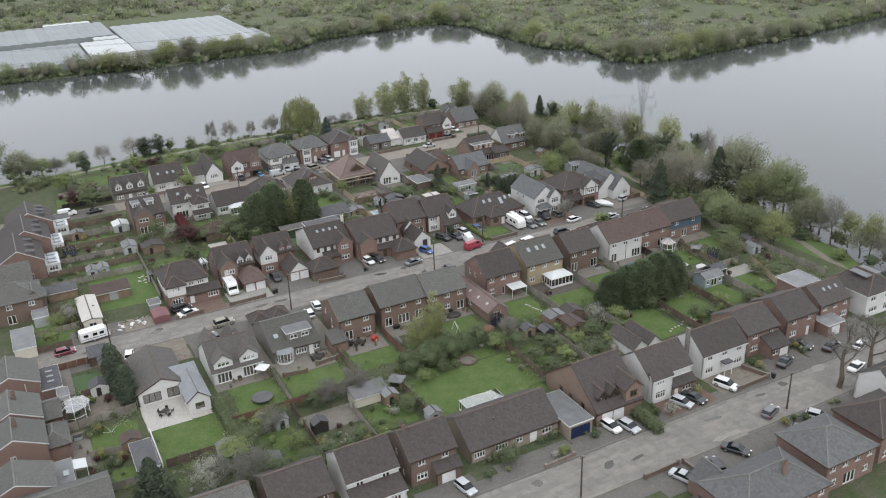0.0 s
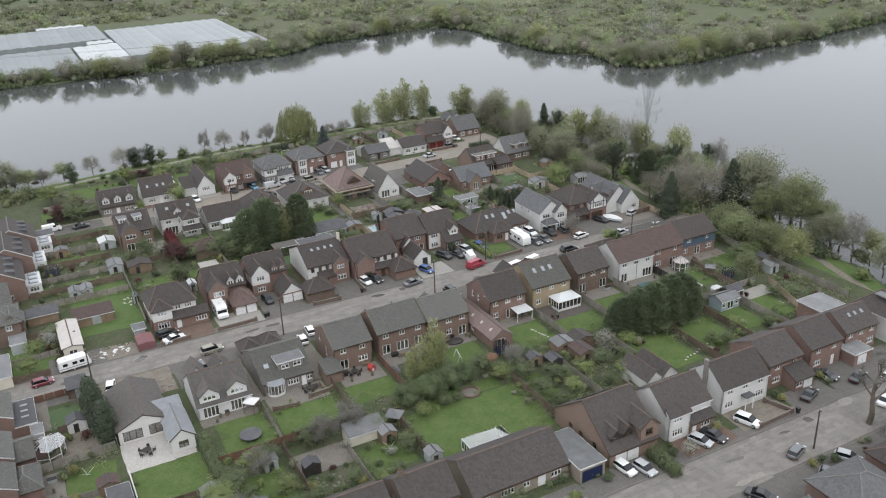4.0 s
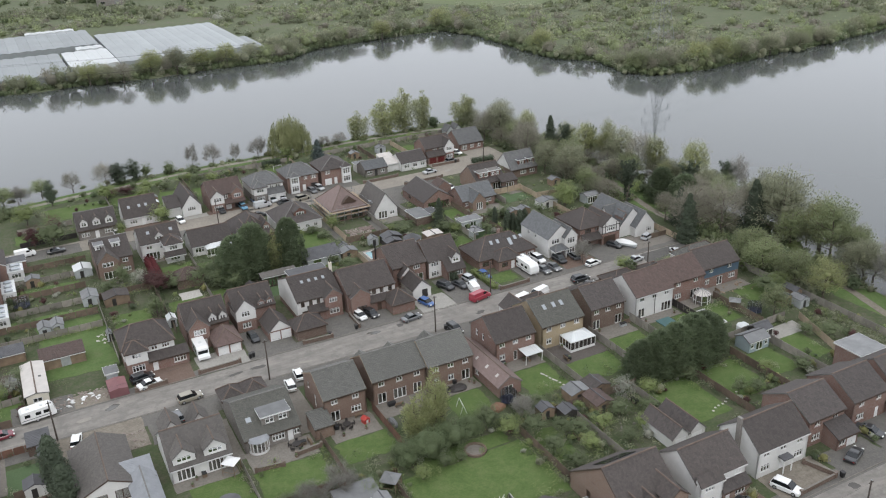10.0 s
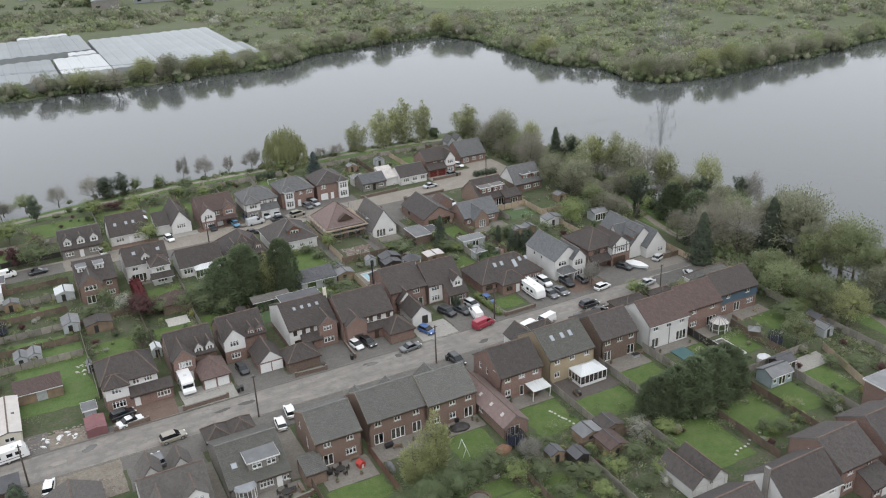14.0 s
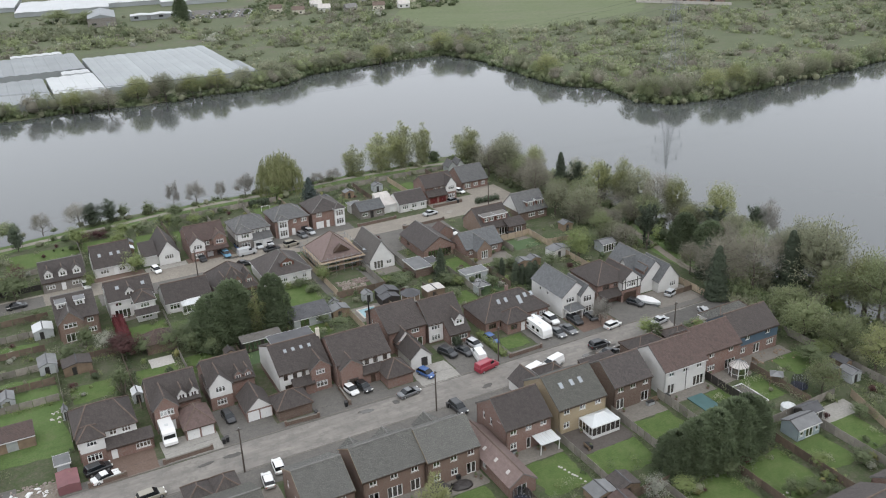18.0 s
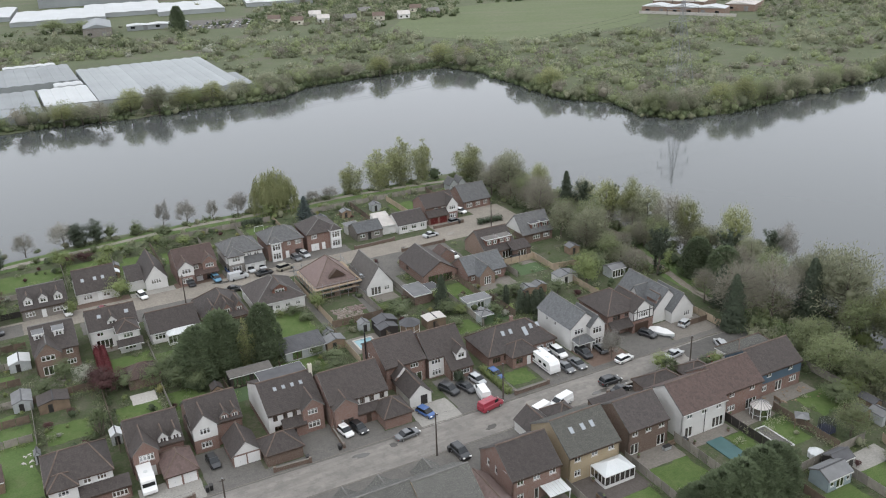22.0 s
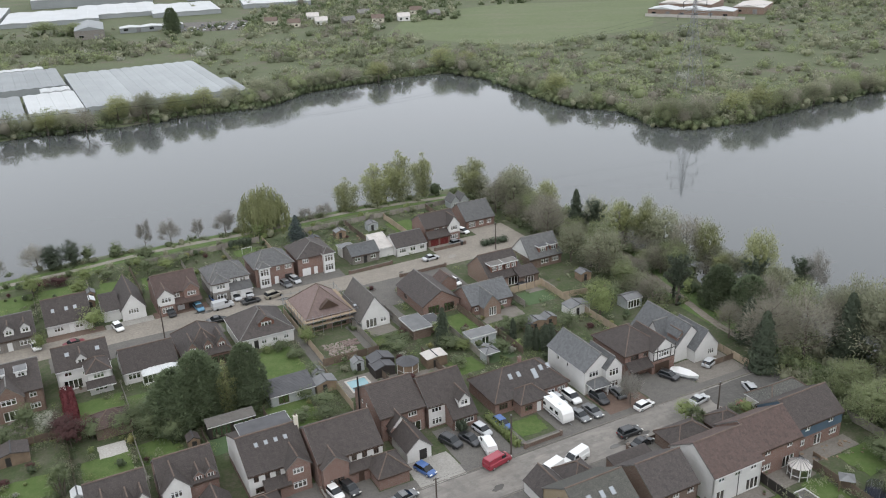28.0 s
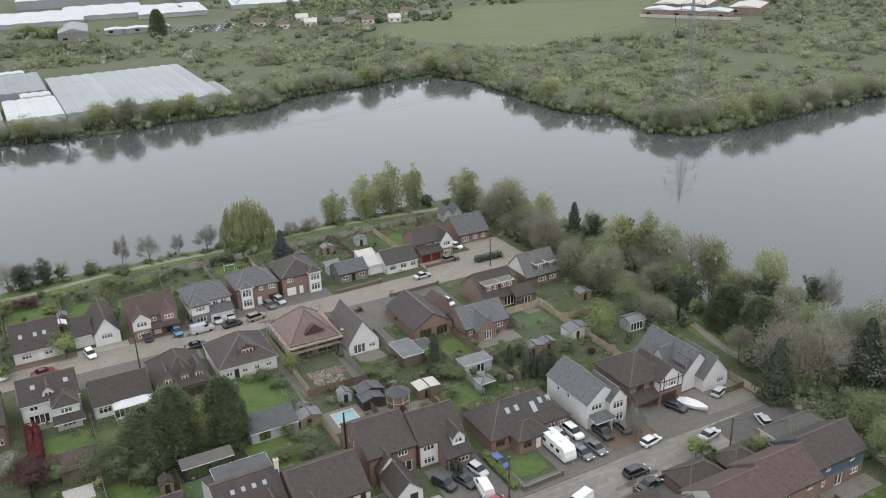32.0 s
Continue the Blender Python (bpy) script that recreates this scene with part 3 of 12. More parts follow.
def block(h, x0, x1, y0, y1, eave, ridge, roof="u", wall="brick_red", cover="roof_brown", upper=None, split=2.6, z0=0.0, yr=None, xr=None, over=0.3, side=0.12,
          trim="upvc_white", rim="ridge_clay", inset=None, walls="front right back left", gable=None, gutter=True, thick=None, barge=True, verge=None, **holes):
    """One roofed volume of a house. roof: u (ridge along x), v (ridge along y), hip, flat, lean (up to the back). Openings: front=[(s, z, w, h, kind)], kinds w1..w4, d, f, g."""
    tk = thick or THICK
    at = h.matrix_basis.translation
    FOOT.append((at.x * CU + at.y * SU + x0, at.x * CU + at.y * SU + x1, -at.x * SU + at.y * CU + y0, -at.x * SU + at.y * CU + y1))
    spout = trim if wall[:5] != "brick" else "trim_brown"
    w, d = x1 - x0, y1 - y0
    for sd in walls.split():
        m, ln = SIDES[sd](x0, x1, y0, y1)
        hs = holes.get(sd, ())
        cut = [(s, s + ww, z, z + hh) for s, z, ww, hh, *_ in hs]
        top = eave
        bands = [(z0, min(split, top), wall), (split, top, upper)] if upper and split > z0 and split < top else [(z0, top, upper if upper and split <= z0 else wall)]
        ends = (0, 0) if sd in ("front", "back") else (tk, tk)
        gm = gable or upper or wall
        tri = None
        if roof == "u" and sd in ("left", "right"):
            c = (yr if yr is not None else (y0 + y1) / 2)
            tri = ((y1 - c) if sd == "left" else c - y0, ridge - 0.12)
        elif roof == "v" and sd in ("front", "back"):
            c = (xr if xr is not None else (x0 + x1) / 2)
            tri = (c - x0 if sd == "front" else x1 - c, ridge - 0.12)
        elif roof == "lean" and sd in ("left", "right"):
            tri = (0.02 if sd == "left" else ln - 0.02, ridge - 0.1)
        elif roof == "lean" and sd == "back":
            part("wall", Mesh().box(0, ln, 0, tk, top, ridge - 0.1), gm, h, m=m)
        for a, c, mat in bands:
            last = tri and c == top and mat == gm
            face = 0 if mat != upper or upper is None else -0.03
            part("wall", slab(0 if last else ends[0], ln if last else ln - ends[1], a, c, face, tk, cut, tri if last else None), mat, h, m=m)
        if tri and bands[-1][2] != gm:
            part("gable", Mesh().prism([(0, top), (ln, top), tri], 0, tk), gm, h, m=m)
        for s, z, ww, hh, kd, *opt in hs:
            mm = m @ pose(s, 0.04, z)
            if kd[0] == "w":
                window(h, mm, ww, hh, int(kd[1]), opt[0] if opt else trim)
            elif kd[0] == "f":
                window(h, mm, ww, hh, int(kd[1]), opt[0] if opt else trim, False, "french_window")
            elif kd == "d":
                door(h, mm, ww, hh, opt[0] if opt else "door_white")
            elif kd == "g":
                garage_door(h, mm, ww, hh, opt[0] if opt else "door_white")
    X, Y, Z = Vector((1, 0, 0)), Vector((0, 1, 0)), Vector((0, 0, 1))
    edge, board = Mesh(), verge or ("ridge_grey" if trim == "upvc_white" else trim)
    if roof == "u":
        yc = yr if yr is not None else (y0 + y1) / 2
        for s, run, low in ((1, yc - y0, y0), (-1, y1 - yc, y1)):
            k = (ridge - eave) / run
            ln = math.hypot(run + over, (run + over) * k)
            lowp = Vector((x0 if s > 0 else x1, low - s * over, eave - over * k + 0.1))
            slope(h, lowp, X * s, Vector((0, s, k)), ln, -side, -side, w + side, w + side, cover)
            if gutter:
                part("gutter", Mesh().box(x0 - side, x1 + side, low - s * over - 0.06, low - s * over + 0.06, eave - over * k - 0.16, eave - over * k - 0.02), spout, h)
        k0, k1 = (ridge - eave) / (yc - y0), (ridge - eave) / (y1 - yc)
        for xx in (x0 - side, x1 + side) if barge else ():
            part("bargeboard", chevron([(y0 - over, eave - over * k0 - 0.02), (yc, ridge - 0.02), (y1 + over, eave - over * k1 - 0.02)], xx, 0), board, h)
        ridge_line(h, (x0 - side, yc, ridge + 0.12), (x1 + side, yc, ridge + 0.12), rim)
    elif roof == "v":
        xc = xr if xr is not None else (x0 + x1) / 2
        for s, run, low in ((1, xc - x0, x0), (-1, x1 - xc, x1)):
            k = (ridge - eave) / run
            ln = math.hypot(run + over, (run + over) * k)
            lowp = Vector((low - s * over, y1 if s > 0 else y0, eave - over * k + 0.1))
            slope(h, lowp, Y * -s, Vector((s, 0, k)), ln, -side, -side, d + side, d + side, cover)
        k0, k1 = (ridge - eave) / (xc - x0), (ridge - eave) / (x1 - xc)
        if barge:
            part("bargeboard", chevron([(x0 - over, eave - over * k0 - 0.02), (xc, ridge - 0.02), (x1 + over, eave - over * k1 - 0.02)], y0 - side, 1), board, h)
        ridge_line(h, (xc, y0 - side, ridge + 0.12), (xc, y1 + side, ridge + 0.12), rim)
    elif roof == "hip":
        i = inset if inset is not None else min(w, d) / 2 - 0.05
        long_x = w >= d
        if long_x:
            A, B, run = Vector((x0 + i, (y0 + y1) / 2, ridge)), Vector((x1 - i, (y0 + y1) / 2, ridge)), d / 2
        else:
            A, B, run = Vector(((x0 + x1) / 2, y0 + i, ridge)), Vector(((x0 + x1) / 2, y1 - i, ridge)), w / 2
        o, zl = over, eave
        c = [Vector((x0 - o, y0 - o, zl)), Vector((x1 + o, y0 - o, zl)), Vector((x1 + o, y1 + o, zl)), Vector((x0 - o, y1 + o, zl))]
        if long_x:
            planes = [(c[0], c[1], B, A), (c[1], c[2], B, B), (c[2], c[3], A, B), (c[3], c[0], A, A)]
        else:
            planes = [(c[0], c[1], A, A), (c[1], c[2], B, A), (c[2], c[3], B, B), (c[3], c[0], A, B)]
        for p, q, tr, tl in planes:
            al = (q - p).normalized()
            foot = p + al * ((tl - p) @ al)
            up = tl - foot
            slope(h, p, al, up, up.length, 0, (tl - p) @ al, (q - p).length, (tr - p) @ al, cover)
            if gutter:
                mid = (p + q) / 2
                bx = Mesh().box(-(q - p).length / 2, (q - p).length / 2, -0.06, 0.06, -0.16, -0.02)
                part("gutter", bx, spout, h, m=Matrix.Translation(mid) @ pose(0, 0, 0, 0, 0, math.degrees(math.atan2(al.y, al.x))))
        for p, q in ((c[0], A), (c[1], B if long_x else A), (c[2], B), (c[3], A if long_x else B), (A, B)):
            if (p - q).length > 0.3:
                edge.tube(p + Z * 0.06, q + Z * 0.06, 0.11, 0.11, 6)
    elif roof == "flat":
        part("roof_slab", Mesh().box(x0 - over, x1 + over, y0 - over, y1 + over, eave, eave + 0.18), cover, h)
        b = Mesh()
        for q in ((x0 - over - 0.03, x1 + over + 0.03, y0 - over - 0.03, y0 - over), (x0 - over - 0.03, x1 + over + 0.03, y1 + over, y1 + over + 0.03), (x0 - over - 0.03, x0 - over, y0 - over, y1 + over), (x1 + over, x1 + over + 0.03, y0 - over, y1 + over)):
            b.box(*q, eave - 0.05, eave + 0.21)
        part("fascia", b, trim, h)
    elif roof == "lean":
        k = (ridge - eave) / d
        ln = math.hypot(d + over, (d + over) * k)
        slope(h, Vector((x0, y0 - over, eave - over * k + 0.1)), X, Vector((0, 1, k)), ln, -side, -side, w + side, w + side, cover)
        if gutter:
            part("gutter", Mesh().box(x0 - side, x1 + side, y0 - over - 0.06, y0 - over + 0.06, eave - over * k - 0.16, eave - over * k - 0.02), spout, h)
    if edge.v:
        part("ridge_tiles", edge, rim, h)


def house(name, u0, v0, label, category="house", rot=0.0, group=""):
    return thing(name, spot(u0, v0, 0, rot), label, category, group)


def chimney(h, x, y, z0, z1, mat="brick_brown", pots=2, w=0.65, d=0.5):
    c = part("chimney", Mesh().box(x - w / 2, x + w / 2, y - d / 2, y + d / 2, z0, z1).box(x - w / 2 - 0.05, x + w / 2 + 0.05, y - d / 2 - 0.05, y + d / 2 + 0.05, z1 - 0.2, z1 - 0.08), mat, h)
    for i in range(pots):
        xx = x + (i - (pots - 1) / 2) * 0.3
        part("chimney_pot", Mesh().tube((xx, y, z1), (xx, y, z1 + 0.35), 0.12, 0.1, 8), "ridge_clay", c)


def skylight(h, x, y, z, k, w=0.8, ln=1.1):
    """A roof window on a slope that rises k per metre towards y."""
    up = Vector((0, 1, k)).normalized()
    m = Matrix((Vector((1, 0, 0)), up, Vector((1, 0, 0)).cross(up))).transposed().to_4x4()
    m.translation = Vector((x, y, z + 0.12))
    def mk():
        b = Mesh()
        for q in ((0, w, 0, 0.09), (0, w, ln - 0.09, ln), (0, 0.09, 0.09, ln - 0.09), (w - 0.09, w, 0.09, ln - 0.09)):
            b.box(*q, -0.05, 0.1)
        return b.done("skylight", "metal_grey")
    s = part("skylight", shared(("sky", w, ln), mk), None, h, m=m)
    part("pane", shared(("skyp", w, ln), lambda: Mesh().box(0.05, w - 0.05, 0.05, ln - 0.05, 0.06, 0.075).done("pane", "skylight_glass")), None, s)


def roof_lights(h, xs, eave, ridge, y0, yc, frac=0.5, w=0.8, ln=1.1):
    k = (ridge - eave) / (yc - y0)
    for x in xs:
        y = y0 + (yc - y0) * frac
        skylight(h, x, y, eave + (y - y0) * k, k, w, ln)


def dormer(h, x, w, y, zb, zt, zr, back, wall="render_white", cover="roof_brown", roof="v", lights=2, wh=None, trim="upvc_white", cheek=None):
    """A roof dormer whose face stands at y, from zb to eaves zt; it runs back to y = back."""
    wh = wh or (zt - zb) * 0.62
    ww = w * 0.66
    hole = [((w - ww) / 2, zt - wh - 0.12, ww, wh, "w%d" % lights)]
    block(h, x - w / 2, x + w / 2, y, back, zt, zr, roof, wall, cover, z0=zb, over=0.18, side=0.15, trim=trim, walls="front left right", gutter=False, thick=0.15, front=hole)


# ---- ground, lake ----
SHORE = [(-420, 300), (-260, 395), (-178, 433), (-138, 451), (-109, 466), (-78, 478), (-68, 505), (-49, 519), (-21, 539), (3, 551), (23, 531), (39, 496), (48, 478),
         (59, 457), (78, 449), (86, 420), (97, 414), (121, 419), (155, 443), (200, 470), (300, 545), (520, 640), (640, 420), (500, 160), (300, 60), (190, 80)]
SHORE_NEAR = [(103, 150), (97, 192), (88, 210), (74, 245), (58, 278), (44, 306), (28, 336), (12, 348), (-5, 347), (-16, 338), (-31, 331), (-50, 320), (-66, 310), (-86, 305), (-102, 293), (-118, 274), (-136, 266), (-180, 250), (-300, 200)]
LAKE = np.array(SHORE + SHORE_NEAR, float)


def lake_depth(x, y):
    """Signed distance to the shore, positive inside the lake."""
    p = np.stack([x, y], -1)
    best, inside = np.full(x.shape, 1e9), np.zeros(x.shape, bool)
    for a, b in zip(LAKE, np.roll(LAKE, -1, 0)):
        ab, ap = b - a, p - a
        t = np.clip((ap @ ab) / (ab @ ab), 0, 1)
        best = np.minimum(best, np.hypot(*np.moveaxis(ap - t[..., None] * ab, -1, 0)))
        cross = (a[1] > y) != (b[1] > y)
        inside ^= cross & (x < (b[0] - a[0]) * (y - a[1]) / (b[1] - a[1] + 1e-12) + a[0])
    return np.where(inside, best, -best)


gx = np.unique(np.r_[np.linspace(-4000, -700, 14), np.arange(-700, -300, 16), np.arange(-300, 300, 3.0), np.arange(300, 700, 16), np.linspace(700, 4000, 14)])
gy = np.unique(np.r_[np.linspace(-1500, 0, 8), np.arange(0, 180, 9), np.arange(180, 600, 3.0), np.arange(600, 1100, 14), np.linspace(1100, 4800, 16)])
GX, GY = np.meshgrid(gx, gy)
depth = lake_depth(GX, GY)
wob = np.array([noise.noise((x * 0.11, y * 0.11, 0)) * 2.2 + noise.noise((x * 0.03, y * 0.03, 5)) * 3.0 for x, y in zip(GX.ravel(), GY.ravel())]).reshape(GX.shape)
dd = depth + wob * np.clip(1 - np.abs(depth) / 60, 0, 1)
GZ = -0.15 - np.clip((dd + 1.5) / 3.0, 0, 1) * 2.2
k = len(gx)
quads = np.array([(r * k + c, r * k + c + 1, (r + 1) * k + c + 1, (r + 1) * k + c) for r in range(len(gy) - 1) for c in range(k - 1)])
gme = fast_mesh("ground", np.stack([GX, GY, GZ], -1).reshape(-1, 3), quads, "meadow")
gme.shade_smooth()
tagged(new("ground", gme), "rough green grassland with brown scrub patches", "ground", kind="structure")
FIELD = [(-34, 690), (-8, 662), (40, 632), (80, 634), (110, 660), (150, 694), (158, 724), (176, 800), (190, 845), (60, 852), (-20, 800)]
thing("field", pose(0, 0, 0), "open green meadow with faint brown tracks", "field", kind="structure", mesh=Mesh().loft([[(x, y, -0.5) for x, y in FIELD], [(x, y, -0.09) for x, y in FIELD]]), mat="field_grass")
lake = Mesh().face((-900, 0, 0), (900, 0, 0), (900, 800, 0), (-900, 800, 0))
thing("water", pose(0, 0, -1.0), "still grey lake that mirrors the overcast sky", "water", kind="structure", mesh=lake, mat="lake_water")


LAID = []


def patch(name, u0, u1, v0, v1, mat, z=0.0, label="", category="ground", wob=0.0, seed=0, thick=0.3):
    """A flat piece of ground in street axes, with a slightly uneven edge."""
    for a0, a1, b0, b1, zz, _ in LAID:
        if u0 < a1 + wob and u1 > a0 - wob and v0 < b1 + wob and v1 > b0 - wob:
            z = max(z, zz + 0.006)
    LAID.append((u0, u1, v0, v1, z, name))
    rnd = random.Random(seed or hash((round(u0, 1), round(v0, 1))) % 9973)
    ring, n = [], 7
    cs = [(u0, v0), (u1, v0), (u1, v1), (u0, v1)]
    for a, b in zip(cs, cs[1:] + cs[:1]):
        for i in range(n):
            f = i / n
            ring.append((a[0] + (b[0] - a[0]) * f + rnd.uniform(-wob, wob), a[1] + (b[1] - a[1]) * f + rnd.uniform(-wob, wob)))
    b = Mesh()
    b.loft([[(p - u0, q - v0, min(-thick, z - thick)) for p, q in ring], [(p - u0, q - v0, z) for p, q in ring]])
    return thing(name, spot(u0, v0), label, category, kind="structure", mesh=b, mat=mat)


patch("plot_ground", -45, 163, 40, 294, "garden_soil", 0.0, "trodden garden soil and worn grass between the houses", wob=1.5)
patch("road", -60, 165, 83.3, 92.6, "asphalt", 0.04, "worn patched grey residential road", "road", 0.35)
patch("road", -60, 162, 166.6, 174.6, "asphalt", 0.04, "worn patched grey residential road with puddle stains", "road", 0.35)
patch("road", -40, 157, 251.8, 259.6, "gravel_road", 0.04, "pale gravel lane between the lakeside houses", "road", 0.4)


def strip(name, pts, width, mat, z, label, category):
    """A winding strip of ground along a line given in street axes."""
    line = [Vector((*xy(u, v), 0)) for u, v in pts]
    fine = []
    for i in range(len(line) - 1):
        p0, p1, p2, p3 = (line[min(max(i + k, 0), len(line) - 1)] for k in (-1, 0, 1, 2))
        for j in range(5):
            t = j / 5
            fine.append(0.5 * (2 * p1 + (p2 - p0) * t + (2 * p0 - 5 * p1 + 4 * p2 - p3) * t * t + (3 * p1 - p0 - 3 * p2 + p3) * t ** 3))
    b, rnd = Mesh(), random.Random(len(pts))
    for i, p in enumerate(fine):
        d = (fine[min(i + 1, len(fine) - 1)] - fine[max(i - 1, 0)]).normalized()
        side = Vector((-d.y, d.x, 0))
        for s in (-1, 1):
            q = p + side * s * width * 0.5 * rnd.uniform(0.85, 1.15)
            b.v += [(q.x, q.y, z), (q.x, q.y, z - 0.4)]
    for i in range(len(fine) - 1):
        k = 4 * i
        b.f += [(k, k + 4, k + 6, k + 2), (k, k + 1, k + 5, k + 4), (k + 2, k + 6, k + 7, k + 3)]
    b.f += [(0, 2, 3, 1), (len(b.v) - 4, len(b.v) - 3, len(b.v) - 1, len(b.v) - 2)]
    return thing(name, Matrix(), label, category, kind="structure", mesh=b, mat=mat)


BEHIND = [(158.0, 92), (161.0, 106), (163.8, 119), (166.4, 129), (168.4, 138), (167.4, 149), (164.6, 160), (163.6, 173), (163.4, 188), (164.3, 197), (166.1, 206), (168.4, 219), (171.4, 229), (172.6, 242), (171.0, 256), (168.0, 272), (164.0, 286), (160.0, 298)]
strip("verge", BEHIND, 9.5, "rough_grass", -0.09, "bright rough grass along the footpath behind the gardens", "grass")
strip("path", BEHIND, 1.9, "path_dirt", -0.05, "pale trodden footpath behind the gardens", "path")
LAKESIDE = [(-60, 298.6), (-30, 296.4), (0, 294.6), (15, 296.2), (30, 298.6), (45, 299.8), (60, 302.0), (75, 302.8), (90, 302.2), (105, 302.6), (120, 303.4), (138, 302.4), (158, 299.6)]
strip("verge", LAKESIDE, 6.4, "rough_grass", -0.09, "bright rough grass along the lakeside footpath", "grass")
strip("path", LAKESIDE, 2.0, "path_pale", -0.05, "pale trodden lakeside footpath", "path")

for va, vb in ((92.5, 95.4), (79.6, 83.4), (163.0, 166.7), (174.5, 177.2)):
    patch("pavement", -50, 160, va, vb, "drive_grey", 0.02, "worn tarmac pavement edge beside the road", "pavement", 0.3)


def blot(u, v, r, mat, name, label, seed):
    """An uneven repair or puddle on a road."""
    rnd, n = random.Random(seed), 18
    k = [1 + 0.3 * math.sin(2.1 * i / n * 6.283 + seed) + rnd.uniform(-0.18, 0.18) for i in range(n)]
    ln = rnd.uniform(1.2, 2.8)
    ring_ = [(r * ln * k[i] * math.cos(i / n * 6.283), r * k[i] * 0.8 * math.sin(i / n * 6.283)) for i in range(n)]
    z = 0.049 + 0.004 * (seed % 9)
    thing(name, spot(u, v), label, "road patch", kind="structure", mesh=Mesh().loft([[(x, y, 0.0) for x, y in ring_], [(x, y, z) for x, y in ring_]]), mat=mat)


marks = random.Random(12)
for v0, v1, ua, ub, n in ((84.2, 91.8, 40, 160, 13), (167.4, 173.8, -4, 158, 14), (252.6, 258.8, 20, 155, 6)):
    for i in range(n):
        kind = i % 4
        blot(ua + (ub - ua) * (i + marks.random()) / n, marks.uniform(v0, v1), marks.uniform(0.35, 1.0), ("asphalt_dark", "asphalt_pale", "puddle", "asphalt_dark")[kind], ("road_repair", "road_repair", "puddle", "road_repair")[kind],
             ("dark patched repair in the road surface", "pale worn patch in the road surface", "shallow rain puddle on the road", "dark patched repair in the road surface")[kind], i + int(v0))

# ---- houses of the near street (row one) ----
def front_two(w, lo=("w3", "d", "w3"), up=3, zu=3.55, hu=1.15, zl=0.9, hl=1.25):
    """Openings for a two-storey front: a lower row and evenly set upper windows."""
    out, n = [], len(lo)
    for i, k in enumerate(lo):
        c = w * (i + 0.5) / n
        if not k:
            continue
        if k == "d":
            out.append((c - 0.48, 0.0, 0.96, 2.1, "d"))
        elif k[0] == "f":
            ww = 0.85 * int(k[1])
            out.append((c - ww / 2, 0.08, ww, 2.1, k))
        elif k == "g":
            out.append((c - 1.2, 0.0, 2.4, 2.1, "g"))
        else:
            ww = 0.62 * int(k[1])
            out.append((c - ww / 2, zl, ww, hl, k))
    for i in range(up):
        c = w * (i + 0.5) / up
        out.append((c - 0.62, zu, 1.24, hu, "w2"))
    return out


def semi(name, u0, u1, v0, d, eave, ridge, wall, cover, label, up=3, lo=("w3", "d", "w3"), left=(), upper=None, gable=None, yr=None, rim="ridge_clay", group="", **kw):
    h = house(name, u0, v0, label, group=group)
    w = u1 - u0
    block(h, 0, w, 0, d, eave, ridge, "u", wall, cover, upper=upper, gable=gable, yr=yr, rim=rim, front=front_two(w, lo, up, zu=eave - 1.45), left=list(left), **kw)
    return h


SIDE = [(3.0, 3.4, 0.8, 1.0, "w1"), (5.5, 0.9, 0.8, 1.1, "w1")]
h = semi("brick_house", 22.0, 31.2, 99.0, 9.0, 5.0, 7.8, "brick_brown", "roof_umber", "brown brick house with a mossy brown tiled roof")
h = semi("white_house", 33.3, 41.8, 99.4, 8.4, 5.0, 8.0, "render_white", "roof_umber", "white rendered house with brown tiled roof and a lower lean-to front", up=2, lo=("", ""))
block(h, 0, 8.5, -2.6, 0, 2.5, 3.7, "lean", "render_white", "roof_umber", front=[(0.8, 0.0, 2.3, 2.05, "g"), (4.2, 0, 0.95, 2.05, "d"), (5.8, 0.8, 1.8, 1.2, "w3")], walls="front left right")
h = semi("brick_house", 43.6, 51.7, 99.2, 8.4, 5.0, 7.9, "brick_brown", "roof_umber", "brown brick house with brown tiles and white windows", up=2, lo=("w3", "g"), left=SIDE)
block(h, 3.6, 8.1, -1.6, 0, 2.5, 3.4, "lean", "brick_brown", "roof_umber", front=[(1.0, 0.0, 2.4, 2.05, "g")], walls="front left right")
chimney(h, 1.0, 4.2, 7.0, 8.9)
h = house("bungalow", 54.4, 99.6, "long buff brick bungalow with dark mossy tiles and white bow windows", "bungalow")
block(h, 0, 16.9, 0, 10.4, 2.6, 5.8, "u", "brick_buff", "roof_dark", yr=5.2, front=[(0.7, 0.7, 2.0, 1.4, "w4"), (4.6, 0.7, 2.4, 1.4, "w4"), (8.6, 0.9, 1.2, 1.1, "w2"), (11.2, 0, 1.5, 2.1, "d"), (13.6, 0.8, 1.9, 1.25, "w3")], gable="brick_buff")
for x in (6.0, 13.0):
    part("roof_vent", Mesh().box(x, x + 0.25, 3.0, 3.25, 4.3, 4.9), "ridge_clay", h)
g = house("garage", 71.5, 96.9, "flat-roofed brick garage with a navy blue door", "garage")
block(g, 0, 4.7, 0, 9.6, 2.7, 2.8, "flat", "brick_buff", "felt_grey", over=0.15, front=[(0.4, 0.0, 3.9, 2.15, "g", "door_navy")])
h = house("chalet_house", 77.6, 97.6, "tan brick chalet house with dark dormers and solar panels")
